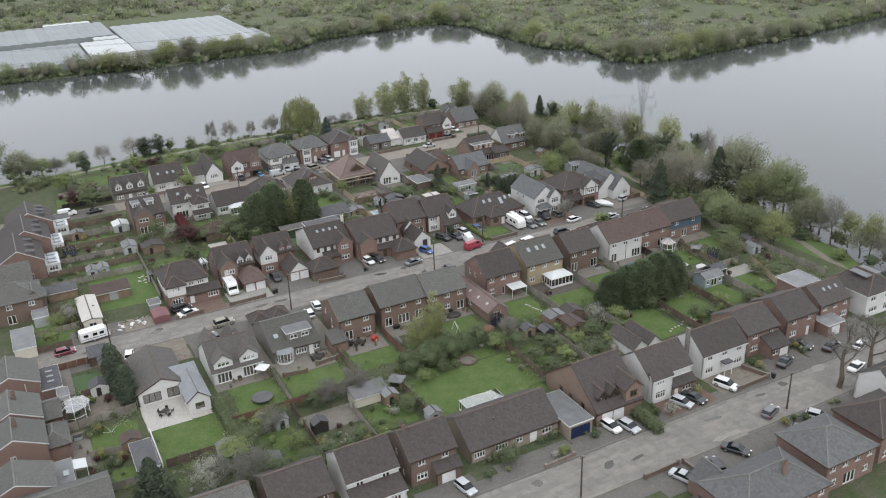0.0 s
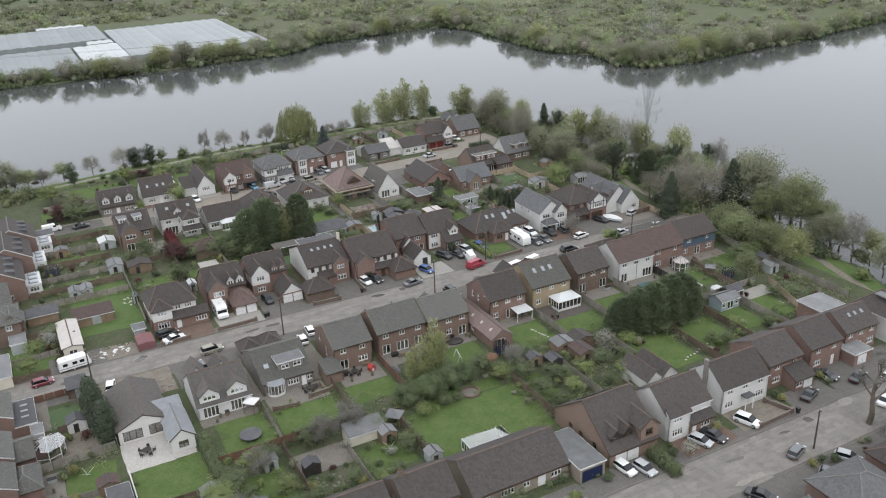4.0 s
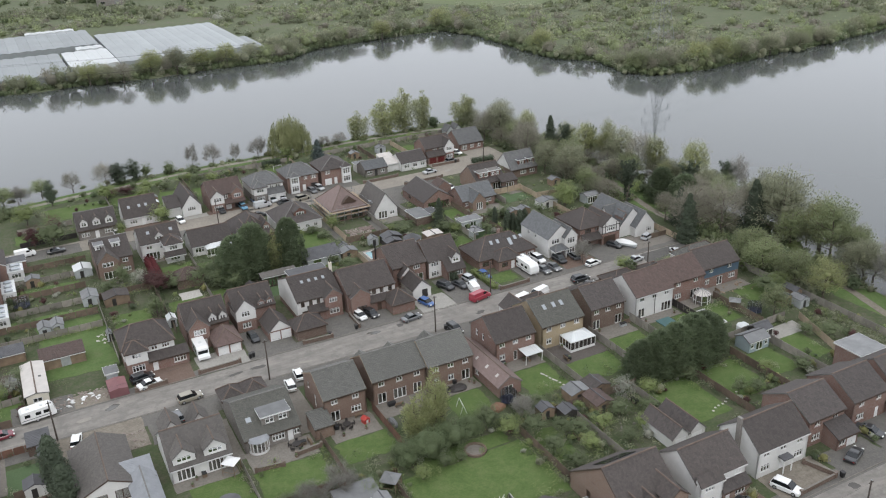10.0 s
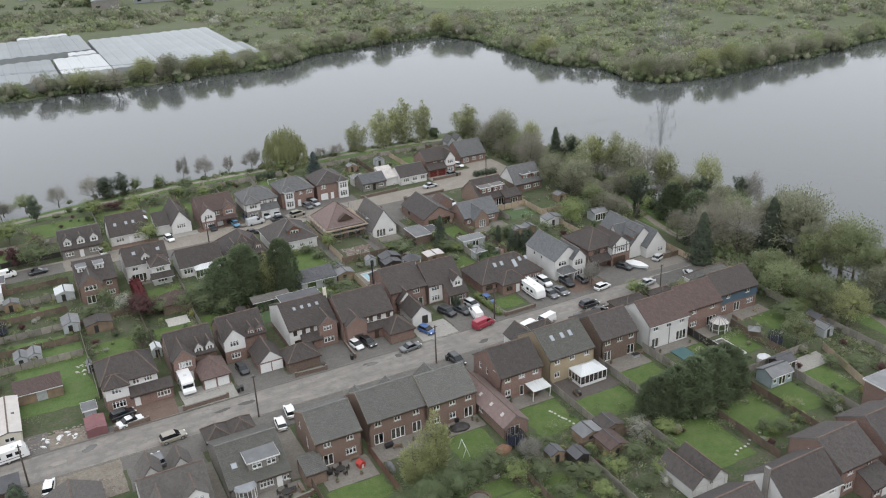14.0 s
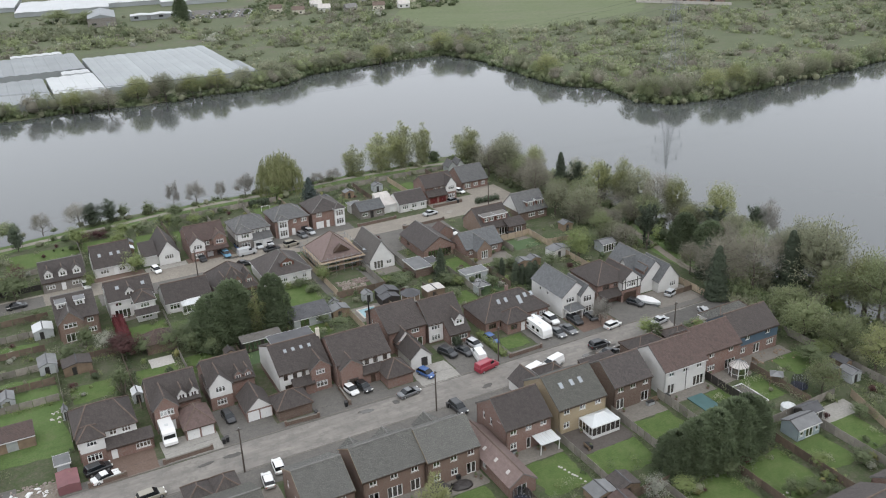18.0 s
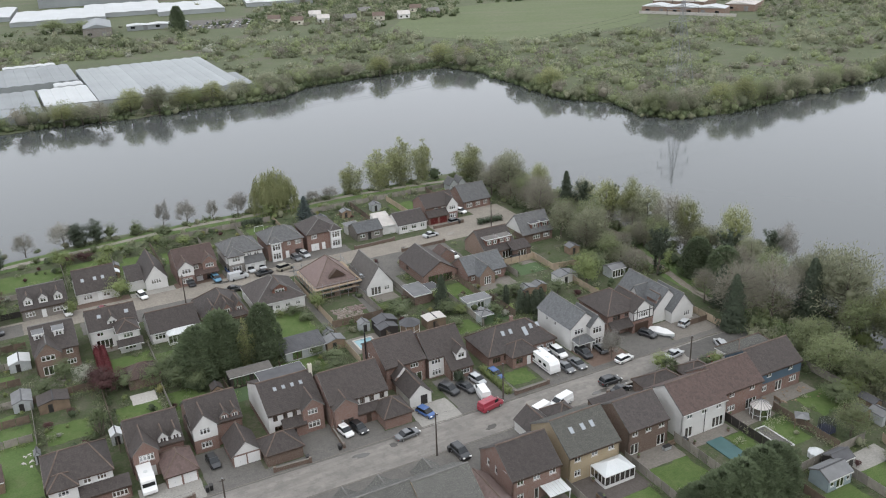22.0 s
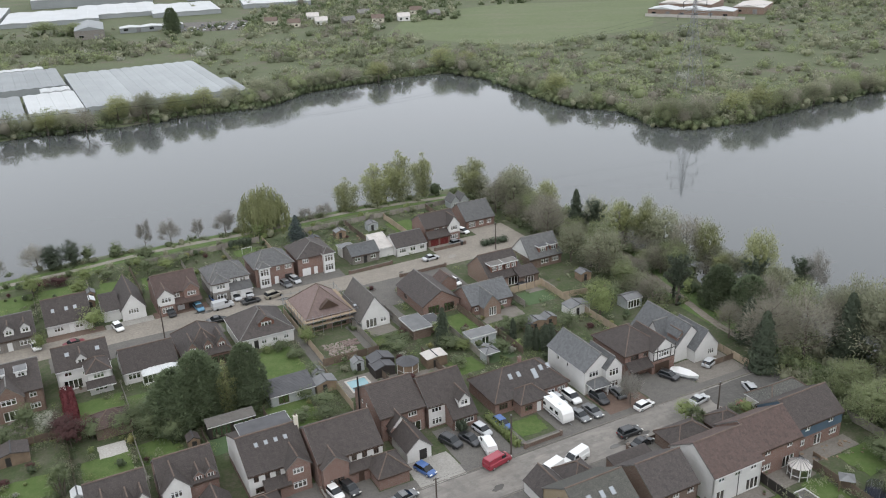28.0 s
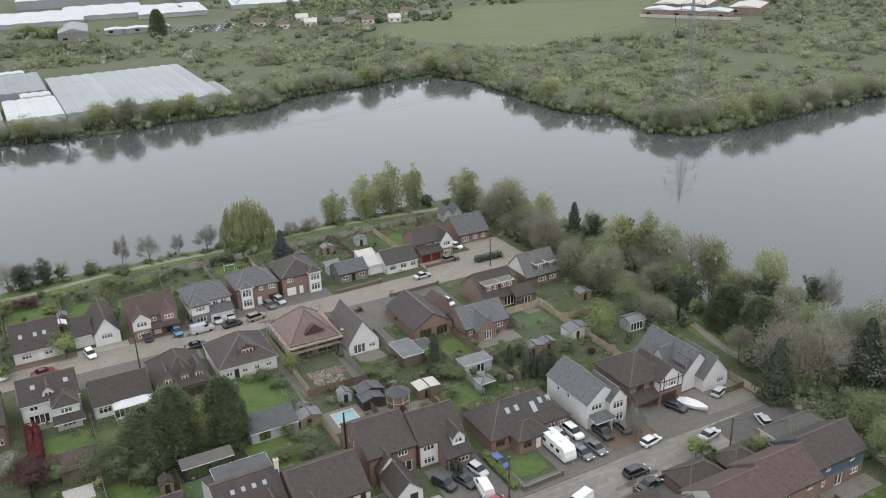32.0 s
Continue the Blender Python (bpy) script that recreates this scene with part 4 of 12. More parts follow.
block(h, 0, 9.7, 0, 15.0, 2.8, 8.4, "u", "brick_orange", "roof_umber", yr=7.5, left=[(4.2, 0.5, 1.0, 2.0, "d", "trim_brown"), (7.0, 0.5, 1.0, 2.0, "d", "trim_brown"), (10.6, 1.0, 1.0, 1.6, "w1", "trim_brown"), (5.2, 4.6, 0.9, 1.3, "w1", "trim_brown")], trim="trim_brown",
      front=[(1.2, 0, 2.3, 2.1, "g"), (3.6, 0, 2.3, 2.1, "g")])
block(h, 6.2, 9.7, 0.1, 6.0, 5.2, 6.6, "v", "brick_orange", "roof_umber", trim="trim_brown", front=[(0.9, 0.9, 1.5, 1.3, "w2", "trim_brown"), (0.9, 3.5, 1.5, 1.3, "w2", "trim_brown")], walls="front left right", thick=0.2)
for x in (2.1, 4.5):
    dormer(h, x, 1.9, 1.2, 2.6, 4.7, 5.7, 5.4, "cladding_dark", "roof_umber", lights=2, trim="trim_brown")
for i in range(5):
    part("solar_panel", Mesh().box(0, 1.0, 0, 1.7, 0, 0.06), "solar", h, m=pose(2.0 + i * 1.15, 9.2, 7.32, -36.7, 0, 0))
    part("solar_panel", Mesh().box(0, 1.0, 0, 1.7, 0, 0.06), "solar", h, m=pose(2.0 + i * 1.15, 10.7, 6.2, -36.7, 0, 0))
h = semi("white_house", 89.9, 99.6, 99.0, 8.4, 5.0, 8.1, "render_white", "roof_umber", "white rendered house with brown tiles over a brick ground floor", up=0, lo=())
WH = h
block(h, 0, 4.4, -1.0, 0, 5.0, 6.0, "lean", "render_white", "roof_umber", walls="front left right", front=[(0.8, 0.8, 2.2, 1.4, "w4"), (1.0, 3.5, 1.7, 1.15, "w3")])
block(h, 4.4, 9.7, -1.2, 0, 2.4, 3.2, "lean", "brick_orange", "roof_dark", walls="front right", front=[(0.5, 0, 0.95, 2.05, "d"), (2.4, 0.8, 2.0, 1.2, "w3")])
for s in (5.2, 7.6):
    window(h, pose(s, -0.05, 3.5), 1.3, 1.15, 2)
h = semi("white_house", 102.9, 113.5, 99.6, 8.2, 5.0, 8.2, "render_white", "roof_umber", "tall white rendered house with brown tiles and a pillared porch", up=3, lo=("w3", "d", "w3"), left=[])
part("chimney", Mesh().box(-0.45, 0, 3.7, 4.5, 0, 9.0), "brick_grey", h)
part("porch_roof", Mesh().box(4.3, 6.3, -1.3, 0, 2.5, 2.75), "felt_dark", h)
for x in (4.45, 6.15):
    part("porch_post", Mesh().tube((x, -1.15, 0), (x, -1.15, 2.5), 0.1, 0.1, 8), "upvc_white", h)
h = semi("brick_house", 115.4, 123.6, 101.2, 9.6, 5.0, 7.7, "brick_red", "roof_dark", "red brick house with dark tiles and a projecting garage", up=2, lo=("w3", ""), left=[(3.5, 5.2, 0.9, 1.1, "w1")])
block(h, 3.4, 8.2, -3.0, 0, 2.4, 3.7, "lean", "brick_red", "roof_dark", walls="front left right", front=[(0.5, 0.8, 1.5, 1.2, "w2"), (2.3, 0, 2.3, 2.05, "g")])
h = semi("brick_house", 126.0, 134.2, 101.4, 9.6, 5.0, 7.8, "brick_red", "roof_dark", "red brick house with a dark tiled roof", up=2, lo=("w3", "d"), left=[(3.5, 5.2, 0.9, 1.1, "w1")])
g = house("garage", 134.6, 98.6, "flat-roofed brick garage with a white door", "garage")
block(g, 0, 4.6, 0, 6.0, 2.5, 2.6, "flat", "brick_red", "felt_grey", over=0.15, front=[(1.0, 0, 2.5, 2.1, "g")])
h = semi("brick_house", 136.2, 144.8, 102.2, 8.0, 5.0, 7.6, "brick_red", "roof_dark", "red brick house with dark tiles and skylights", up=3, lo=("w3", "d", "w3"))
roof_lights(h, (3.0, 4.6, 6.4), 5.0, 7.6, 0, 4.0, 0.55, 0.6, 0.8)
block(h, 2.5, 8.6, 8.0, 13.5, 5.2, 5.3, "flat", "brick_red", "felt_grey", walls="left right back")
h = house("white_house", 147.4, 100.2, "white house with a dark flat-topped hipped roof and large skylights")
block(h, 0, 9.0, 0, 9.5, 5.0, 8.0, "hip", "render_white", "roof_dark", inset=2.6, front=[(1.0, 0.9, 2.4, 1.2, "w3"), (5.5, 3.4, 1.6, 1.2, "w2"), (1.2, 3.4, 1.6, 1.2, "w2"), (5.5, 0.5, 2.0, 1.6, "w3")], left=[(4.0, 0.9, 1.6, 1.2, "w2")])
part("roof_deck", Mesh().box(2.2, 6.8, 2.6, 6.9, 7.5, 7.75), "felt_grey", h)

# ---- south of the near street ----
h = house("brick_house", 96.2, 66.8, "red brick house with a grey hipped roof seen over its garden")
block(h, 0, 10.6, 0, 9.5, 5.0, 7.4, "hip", "brick_red", "roof_grey", rim="ridge_grey", front=front_two(10.6, ("w2", "f3", "w2"), 4))
h = house("brick_house", 78.0, 64.5, "brick house with a large grey hipped roof and a brick chimney")
block(h, 0, 16.0, 0, 9.5, 4.6, 7.4, "hip", "brick_red", "roof_grey", rim="ridge_grey", front=front_two(16, ("w3", "f2", "w3"), 5, zu=3.1))
block(h, 1.5, 6.5, 9.0, 13.0, 2.8, 5.2, "v", "brick_red", "roof_grey", rim="ridge_grey")
chimney(h, 10.0, 3.2, 6.0, 8.6, "brick_red")
h = house("brick_house", 109.0, 67.5, "brick house with brown tiles behind bare trees")
block(h, 0, 11.0, 0, 9.0, 5.0, 7.8, "hip", "brick_red", "roof_brown", front=front_two(11, ("w3", "d", "w3"), 3))
h = house("bungalow", 73.0, 66.0, "low house end with a plain dark roof", "house")
block(h, -8, 4.5, -2, 7.5, 2.6, 5.0, "hip", "brick_red", "roof_dark")
h = house("white_house", 121.5, 74.0, "white rendered house with a dark roof by the street trees")
block(h, 0, 9.0, 0, 8.0, 5.0, 7.8, "u", "render_white", "roof_dark")

# ---- row two, backs to the camera's side, along the middle road ----
h = house("bungalow", 11.0, 144.2, "white bungalow with a brown roof and grey metal extension", "bungalow")
block(h, 0, 8.6, 0, 14.0, 2.6, 4.6, "v", "render_white", "roof_taupe", xr=4.4, trim="trim_brown", front=[(0.7, 0.3, 3.2, 1.9, "f3", "trim_brown"), (5.0, 0.3, 2.2, 2.0, "f2", "trim_brown")], left=[(4.0, 0.9, 1.2, 1.1, "w2")])
block(h, 4.6, 11.2, 0.4, 5.0, 2.75, 3.6, "lean", "render_white", "lead", rim="ridge_grey", walls="right back", trim="trim_brown")
block(h, 7.3, 11.2, -7.0, 1.6, 2.6, 4.1, "v", "render_white", "lead", rim="ridge_grey", trim="trim_brown", front=[(1.2, 0.7, 1.6, 1.2, "w2", "trim_brown")], left=[(2.5, 0.1, 3.0, 2.1, "f3", "trim_brown")], right=[(3, 0.9, 1.2, 1.1, "w2")])
skylight(h, 8.3, -3.0, 3.35, 0.0, 0.7, 0.9)
h = house("white_house", 24.4, 144.3, "white chalet house with two gabled dormers and grey-brown roof")
block(h, 0, 9.7, 0, 11.0, 2.75, 6.6, "u", "render_white", "roof_taupe", yr=5.5, front=[(0.9, 0.1, 2.8, 2.1, "f4"), (5.8, 0.1, 2.6, 2.1, "f4")])
for x in (2.4, 7.3):
    dormer(h, x, 3.5, 0.35, 2.6, 4.4, 5.8, 4.8, "render_white", "roof_taupe", lights=3, wh=0.95)
block(h, 1.0, 4.2, 11.0, 15.5, 2.5, 4.4, "v", "render_white", "roof_taupe")
block(h, 5.6, 8.8, 11.0, 15.0, 2.5, 4.4, "v", "render_white", "roof_taupe")
h = house("bungalow", 36.7, 146.0, "brown-tiled dormer bungalow with a white bow window", "bungalow")
block(h, 0, 9.6, 0, 13.8, 2.6, 6.0, "u", "brick_grey", "roof_mossdark", yr=7.0, rim="ridge_grey", front=[(4.6, 0.8, 2.2, 1.25, "w4"), (7.3, 0.0, 0.95, 2.1, "d"), (8.35, 0.9, 1.1, 1.1, "w2")])
block(h, 3.6, 8.4, 1.6, 6.0, 4.9, 5.0, "flat", "brick_grey", "felt_grey", z0=2.7, over=0.25, walls="front left right", thick=0.15, front=[(0.6, 3.55, 1.5, 1.0, "w2"), (2.9, 3.55, 1.5, 1.0, "w2")])
skylight(h, 1.3, 2.6, 3.9, 0.48, 0.9, 1.0)
bay = Mesh()
arc = [(2.3 + 1.7 * math.cos(a), -1.5 * math.sin(a)) for a in [math.pi * i / 8 for i in range(9)]]
bay.loft([[(x, y, 0) for x, y in arc], [(x, y, 0.5) for x, y in arc]])
bw = part("bow_window", bay, "upvc_white", h)
part("bow_roof", Mesh().loft([[(2.3 + 1.9 * math.cos(a), -1.7 * math.sin(a), 2.35) for a in [math.pi * i / 8 for i in range(9)]], [(2.3 + 1.5 * math.cos(a), -1.2 * math.sin(a), 2.75) for a in [math.pi * i / 8 for i in range(9)]]]), "lead", bw)
for (xa, ya), (xb, yb) in zip(arc, arc[1:]):
    part("mullion", Mesh().tube((xa, ya, 0.5), (xa, ya, 2.35), 0.06, 0.06, 5), "upvc_white", bw)
    part("pane", Mesh().face((xa, ya, 0.5), (xb, yb, 0.5), (xb, yb, 2.35), (xa, ya, 2.35)), "glass", bw)
for x in (2.0, 6.2):
    block(h, x - 1.9, x + 1.9, 13.8, 18.0, 2.4, 3.9, "hip", "brick_grey", "roof_umber", rim="ridge_clay", walls="left right back", inset=1.6)
TERR = "terrace on the middle road"
h = semi("brick_house", 51.0, 58.8, 147.0, 10.4, 5.0, 7.8, "brick_terrace", "roof_mossy", "brown brick terrace house with lichen-spotted grey tiles", up=2, lo=("f2", "w3"), left=[(2.2, 3.4, 0.8, 1.2, "w1"), (5.6, 1.6, 0.9, 2.2, "w1"), (8.6, 0.4, 1.0, 2.1, "d")], rim="ridge_grey", verge="scaffold_board", group=TERR)
block(h, -3.0, 0.4, -3.4, 0.8, 2.3, 3.2, "lean", "brick_orange", "roof_mossy")
h = semi("brick_house", 60.5, 71.0, 148.0, 9.6, 5.0, 8.0, "brick_terrace", "roof_mossy", "brown brick terrace pair with lichen-spotted grey tiles", up=3, lo=("f2", "f3", "f2"), rim="ridge_grey", verge="scaffold_board", group=TERR)
h = semi("brick_house", 71.2, 80.4, 147.3, 9.6, 5.0, 8.0, "brick_terrace", "roof_mossy", "brown brick terrace house with lichen-spotted grey tiles", up=3, lo=("w2", "w2", "f2"), rim="ridge_grey", verge="scaffold_board", group=TERR)
for u, v in ((61.5, 158.2), (67.5, 158.2), (75.5, 158.6)):
    p = house("porch", u, v, "small gabled brick porch with grey tiles", "porch")
    block(p, 0, 4.2, 0, 3.0, 2.3, 3.9, "v", "brick_orange", "roof_mossy", rim="ridge_grey")
h = house("outbuilding", 80.8, 138.6, "long low brick annexe with a dull red tiled roof", "annexe")
block(h, 0, 4.6, 0, 16.5, 2.4, 4.0, "v", "brick_red", "roof_pink", front=[(1.2, 0.0, 1.8, 2.1, "f2")], left=[(3, 0.9, 1.2, 1.1, "w2"), (8, 0.9, 1.2, 1.1, "w2")])
for y in (2.6, 6.2, 9.8, 13.4):
    up = Vector((2.3, 0, 1.6)).normalized()
    tilt = Matrix((Vector((0, -1, 0)), up, Vector((0, -1, 0)).cross(up))).transposed().to_4x4()
    tilt.translation = Vector((0.75, y, 2.4 + 0.75 * 1.6 / 2.3 + 0.14))
    part("skylight", Mesh().box(0, 0.55, 0, 0.7, -0.05, 0.06), "felt_pale", h, "pale roof window", m=tilt)
h = semi("brick_house", 86.0, 94.8, 148.3, 9.6, 5.1, 8.5, "brick_red", "roof_brown", "red brick house with brown tiles and a white lean-to canopy", up=3, lo=("w2", "f1", ""), left=[(2.0, 3.4, 0.8, 1.4, "w1"), (4.4, 3.4, 0.8, 1.4, "w1"), (7.0, 5.4, 0.9, 0.9, "w1")])
cp = part("canopy", Mesh().box(4.9, 8.7, -2.9, 0, 2.35, 2.42), "poly_white", h, "white corrugated canopy", m=pose(0, 0, 0, 4, 0, 0))
for i in range(7):
    part("rib", Mesh().box(4.9 + i * 0.62, 4.98 + i * 0.62, -2.9, 0, 2.42, 2.5), "upvc_white", cp)
for x in (5.0, 8.6):
    part("post", Mesh().box(x - 0.06, x + 0.06, -2.8, -2.68, 0, 2.35), "upvc_white", cp)
h = semi("brick_house", 96.8, 106.6, 148.8, 11.0, 5.1, 8.6, "brick_yellow", "roof_mossdark", "yellow brick house with dark tiles, skylights and a white conservatory", up=3, lo=("w2", "w1", ""), left=[(3.4, 5.0, 0.8, 1.0, "w1")])
roof_lights(h, (2.2, 4.4, 6.2), 5.1, 8.6, 0, 5.5, 0.5, 0.75, 1.2)
h = semi("brick_house", 109.3, 117.6, 149.8, 9.0, 5.0, 8.1, "brick_brown", "roof_dark", "brown brick house with dark tiles and patio doors", up=3, lo=("f2", "", "f2"))
h = semi("white_house", 120.0, 129.8, 149.0, 9.6, 5.2, 8.4, "render_white", "roof_red", "tall white rendered house with red-brown tiles", up=3, lo=("f2", "", "f3"))
part("downpipe", Mesh().tube((5.0, -0.08, 0), (5.0, -0.08, 5.0), 0.05, 0.05, 6), "black_plastic", h)
h = semi("brick_house", 130.2, 139.8, 150.4, 9.0, 5.2, 8.4, "brick_red", "roof_red", "red brick house with red-brown tiles", up=2, lo=("w3", "f3"))
h = semi("clad_house", 140.8, 151.6, 152.2, 8.4, 5.0, 8.0, "brick_red", "roof_brown", "house with dark blue upper cladding over red brick", up=2, lo=("w2", "f2", "w3"), upper="cladding_blue", gable="cladding_blue")
block(h, 3.8, 14.4, 8.5, 14.2, 2.8, 5.2, "hip", "render_white", "roof_mossy", left=[(2.0, 1.0, 1.4, 1.0, "w2")], back=[(2.0, 0.9, 1.4, 1.1, "w2"), (6.0, 0.9, 1.4, 1.1, "w2")])
g = house("garage", 132.8, 160.3, "low brick garage with a dark brown hipped roof", "garage")
block(g, 0, 6.0, 0, 5.2, 2.3, 4.0, "hip", "brick_brown", "roof_umber", back=[(1.4, 0, 2.4, 2.0, "g")])
h = house("garage", 123.5, 160.4, "low garage with a dark hipped roof", "garage")
block(h, 0, 8.0, 0, 5.6, 2.3, 4.2, "hip", "brick_brown", "roof_umber")
for u in (97.5, 103.0):
    g = house("garage", u, 160.6, "garage with dark hipped tiles and white gable fascia", "garage", group="garages on the middle road")
    block(g, 0, 5.0, 0, 5.4, 2.3, 4.3, "hip" if u > 100 else "v", "render_white", "roof_dark", back=[(1.2, 0, 2.4, 2.0, "g")])
g = house("garage", 111.0, 158.6, "low garage with a grey felt roof", "garage")
block(g, 0, 7.5, 0, 4.5, 2.4, 3.4, "lean", "brick_brown", "roof_umber")

# ---- row three, north of the middle road ----
h = house("brick_house", 23.8, 182.8, "brick and white house with a plum-brown hipped roof and bay")
block(h, 0, 9.6, 0, 9.0, 5.0, 8.0, "hip", "brick_red", "roof_brown", upper="render_white", inset=2.6, front=[(5.2, 3.6, 1.2, 1.1, "w2"), (7.2, 3.6, 1.5, 1.1, "w3")], left=[(3.5, 3.4, 0.8, 1.0, "w1")])
block(h, 0.2, 4.2, -1.6, 2.0, 5.0, 6.6, "hip", "brick_red", "roof_brown", upper="render_white", front=[(1.1, 3.6, 1.7, 1.1, "w3"), (0.8, 0.7, 2.4, 1.4, "w4")], walls="front left right")
block(h, 4.2, 11.8, -1.7, 0.0, 2.4, 3.4, "lean", "brick_red", "roof_brown", front=[(4.6, 0.7, 2.4, 1.3, "w4"), (0.6, 0, 1.0, 2.05, "d")], walls="front right")
h = house("brick_house", 36.6, 186.6, "red brick house with brown tiles and two white dormers")
block(h, 0, 8.6, 0, 8.8, 4.3, 7.9, "u", "brick_red", "roof_brown", front=[(5.4, 0.7, 2.0, 1.3, "w3")])
block(h, 0.2, 4.2, -1.8, 5.0, 4.9, 7.0, "v", "brick_red", "roof_brown", walls="front left right", front=[(0.9, 3.2, 2.4, 1.2, "w4"), (1.0, 0, 2.3, 2.05, "g")])
for x in (5.5, 7.6):
    dormer(h, x, 1.6, 0.2, 4.2, 5.5, 6.5, 3.5, "render_white", "roof_brown", lights=2, wh=0.9)
g = house("garage", 40.8, 180.0, "double garage with a brown hipped roof and white doors", "garage")
block(g, 0, 5.0, 0, 6.6, 2.3, 4.6, "hip", "brick_red", "roof_rose", front=[(0.2, 0, 2.15, 2.0, "g"), (2.65, 0, 2.15, 2.0, "g")])
h = house("brick_house", 47.0, 187.6, "red brick house with a white gabled wing and dormers")
block(h, 0, 8.6, 0.4, 9.2, 4.6, 7.8, "u", "brick_red", "roof_brown", front=[(5.3, 0.8, 1.8, 1.2, "w3")])
block(h, 0.0, 4.1, -0.4, 5.0, 5.0, 7.2, "v", "brick_red", "roof_brown", upper="render_white", walls="front left right", front=[(1.1, 3.4, 1.8, 1.2, "w3"), (1.1, 0.8, 1.8, 1.2, "w3")])
for x in (5.7, 7.5):
    dormer(h, x, 1.5, 0.5, 4.3, 5.6, 6.4, 3.8, "brick_red", "roof_brown", lights=2, wh=0.9)
g = house("garage", 51.6, 180.1, "double garage with a white gable and brown tiles", "garage")
block(g, 0, 4.7, 0, 6.4, 2.3, 4.5, "v", "brick_red", "roof_brown", gable="render_white", front=[(0.15, 0, 2.1, 2.0, "g"), (2.45, 0, 2.1, 2.0, "g")])
h = house("white_house", 59.4, 184.8, "white and brick house with brown tiles, skylights and dark beams")
block(h, 0, 9.8, 0, 13.0, 5.0, 8.2, "u", "brick_red", "roof_brown", yr=6.0, upper="render_white", split=1.2, trim="trim_brown", front=[(0.8, 3.4, 0.8, 1.2, "w2", "trim_brown"), (2.6, 3.4, 0.8, 1.2, "w2", "trim_brown"), (4.3, 3.4, 0.8, 1.2, "w2", "trim_brown"), (0.9, 1.3, 2.0, 1.1, "w3")])
block(h, 5.8, 9.6, -1.2, 3.0, 5.0, 6.6, "v", "brick_red", "roof_brown", walls="front left right", front=[(0.8, 0.8, 2.2, 1.3, "w3"), (0.9, 3.5, 1.8, 1.1, "w3")])
block(h, 2.2, 6.2, -1.4, 0.0, 2.4, 3.4, "lean", "brick_red", "roof_brown", walls="front left", front=[(1.2, 0, 1.0, 2.05, "d", "door_dark")])
block(h, 1.4, 9.4, 6.4, 10.6, 7.5, 7.6, "flat", "tile_hung", "felt_dark", z0=5.2, walls="left right back", thick=0.15)
roof_lights(h, (2.4, 4.0, 5.6, 7.2), 5.0, 8.2, 0, 6.0, 0.62, 0.6, 0.8)
chimney(h, 9.9, 5.6, 0, 9.6, "render_cream", 1)
g = house("garage", 56.6, 177.4, "garage with a grey-brown hipped roof", "garage")
block(g, 0, 6.2, 0, 5.2, 2.3, 4.4, "hip", "brick_brown", "roof_brown")
h = house("brick_house", 69.9, 182.6, "red brick house with brown tiles and a white upper bay")
block(h, 0, 11.0, 0, 11.0, 5.0, 8.5, "u", "brick_red", "roof_brown", yr=5.4, upper="brick_red", front=[(5.6, 3.3, 0.9, 1.2, "w2", "trim_brown"), (9.2, 3.3, 0.9, 1.2, "w2", "trim_brown")])
part("render_band", Mesh().box(5.2, 11.0, -0.1, 0.02, 3.0, 4.9), "render_white", h)
for s in (5.6, 7.4, 9.4):
    window(h, pose(s, -0.22, 3.5), 0.85, 1.1, 2, "trim_brown")
block(h, 0.3, 4.6, -1.4, 3.0, 4.6, 6.2, "v", "brick_red", "roof_brown", walls="front left right", front=[(1.0, 0.7, 2.4, 1.4, "w4", "trim_brown")])
block(h, 4.6, 9.0, -1.4, 0.0, 2.4, 3.3, "lean", "brick_red", "roof_brown", walls="front", front=[(1.5, 0, 1.0, 2.05, "d", "trim_brown")])
g = house("garage", 78.0, 177.5, "brick garage with a brown pyramid roof", "garage")
block(g, 0, 5.2, 0, 5.6, 2.3, 4.5, "hip", "brick_red", "roof_brown")
h = house("brick_house", 83.6, 189.4, "red brick house with brown tiles, white gable and metal flue")
block(h, 0, 8.4, 0, 11.5, 4.8, 8.1, "u", "brick_red", "roof_brown", yr=5.9, front=[(5.2, 3.3, 1.7, 1.2, "w3"), (5.4, 0.0, 2.2, 2.1, "f2")], left=[(3.0, 3.4, 0.8, 1.0, "w1"), (5.0, 3.6, 0.8, 1.0, "w1")])
block(h, 1.2, 4.8, -1.6, 4.0, 3.2, 5.2, "v", "brick_red", "roof_brown", gable="render_white", walls="front left right", front=[(0.9, 2.1, 1.7, 1.0, "w3")])
part("flue", Mesh().tube((-0.3, 8.8, 0), (-0.3, 8.8, 8.6), 0.16, 0.16, 8), "black_plastic", h)
g = house("garage", 84.8, 181.6, "garage with a white gable and brown roof", "garage")
block(g, 0, 4.4, 0, 8.2, 2.3, 4.3, "v", "render_white", "roof_brown", front=[(2.2, 0, 1.4, 2.0, "d", "door_dark")])
h = house("white_house", 92.4, 188.0, "white and brick house with a long brown roof and dormer")
block(h, 0, 8.2, 1.0, 10.4, 4.6, 8.1, "u", "brick_red", "roof_brown", yr=5.4, front=[(0.8, 3.2, 1.9, 1.2, "w3"), (0.9, 0.6, 1.9, 1.4, "w3")])
part("render_panel", Mesh().box(0.1, 3.3, 0.9, 1.02, 0.3, 4.6), "render_white", h)
for z in (0.7, 3.1):
    window(h, pose(0.6, 0.76, z), 2.0, 1.3, 3)
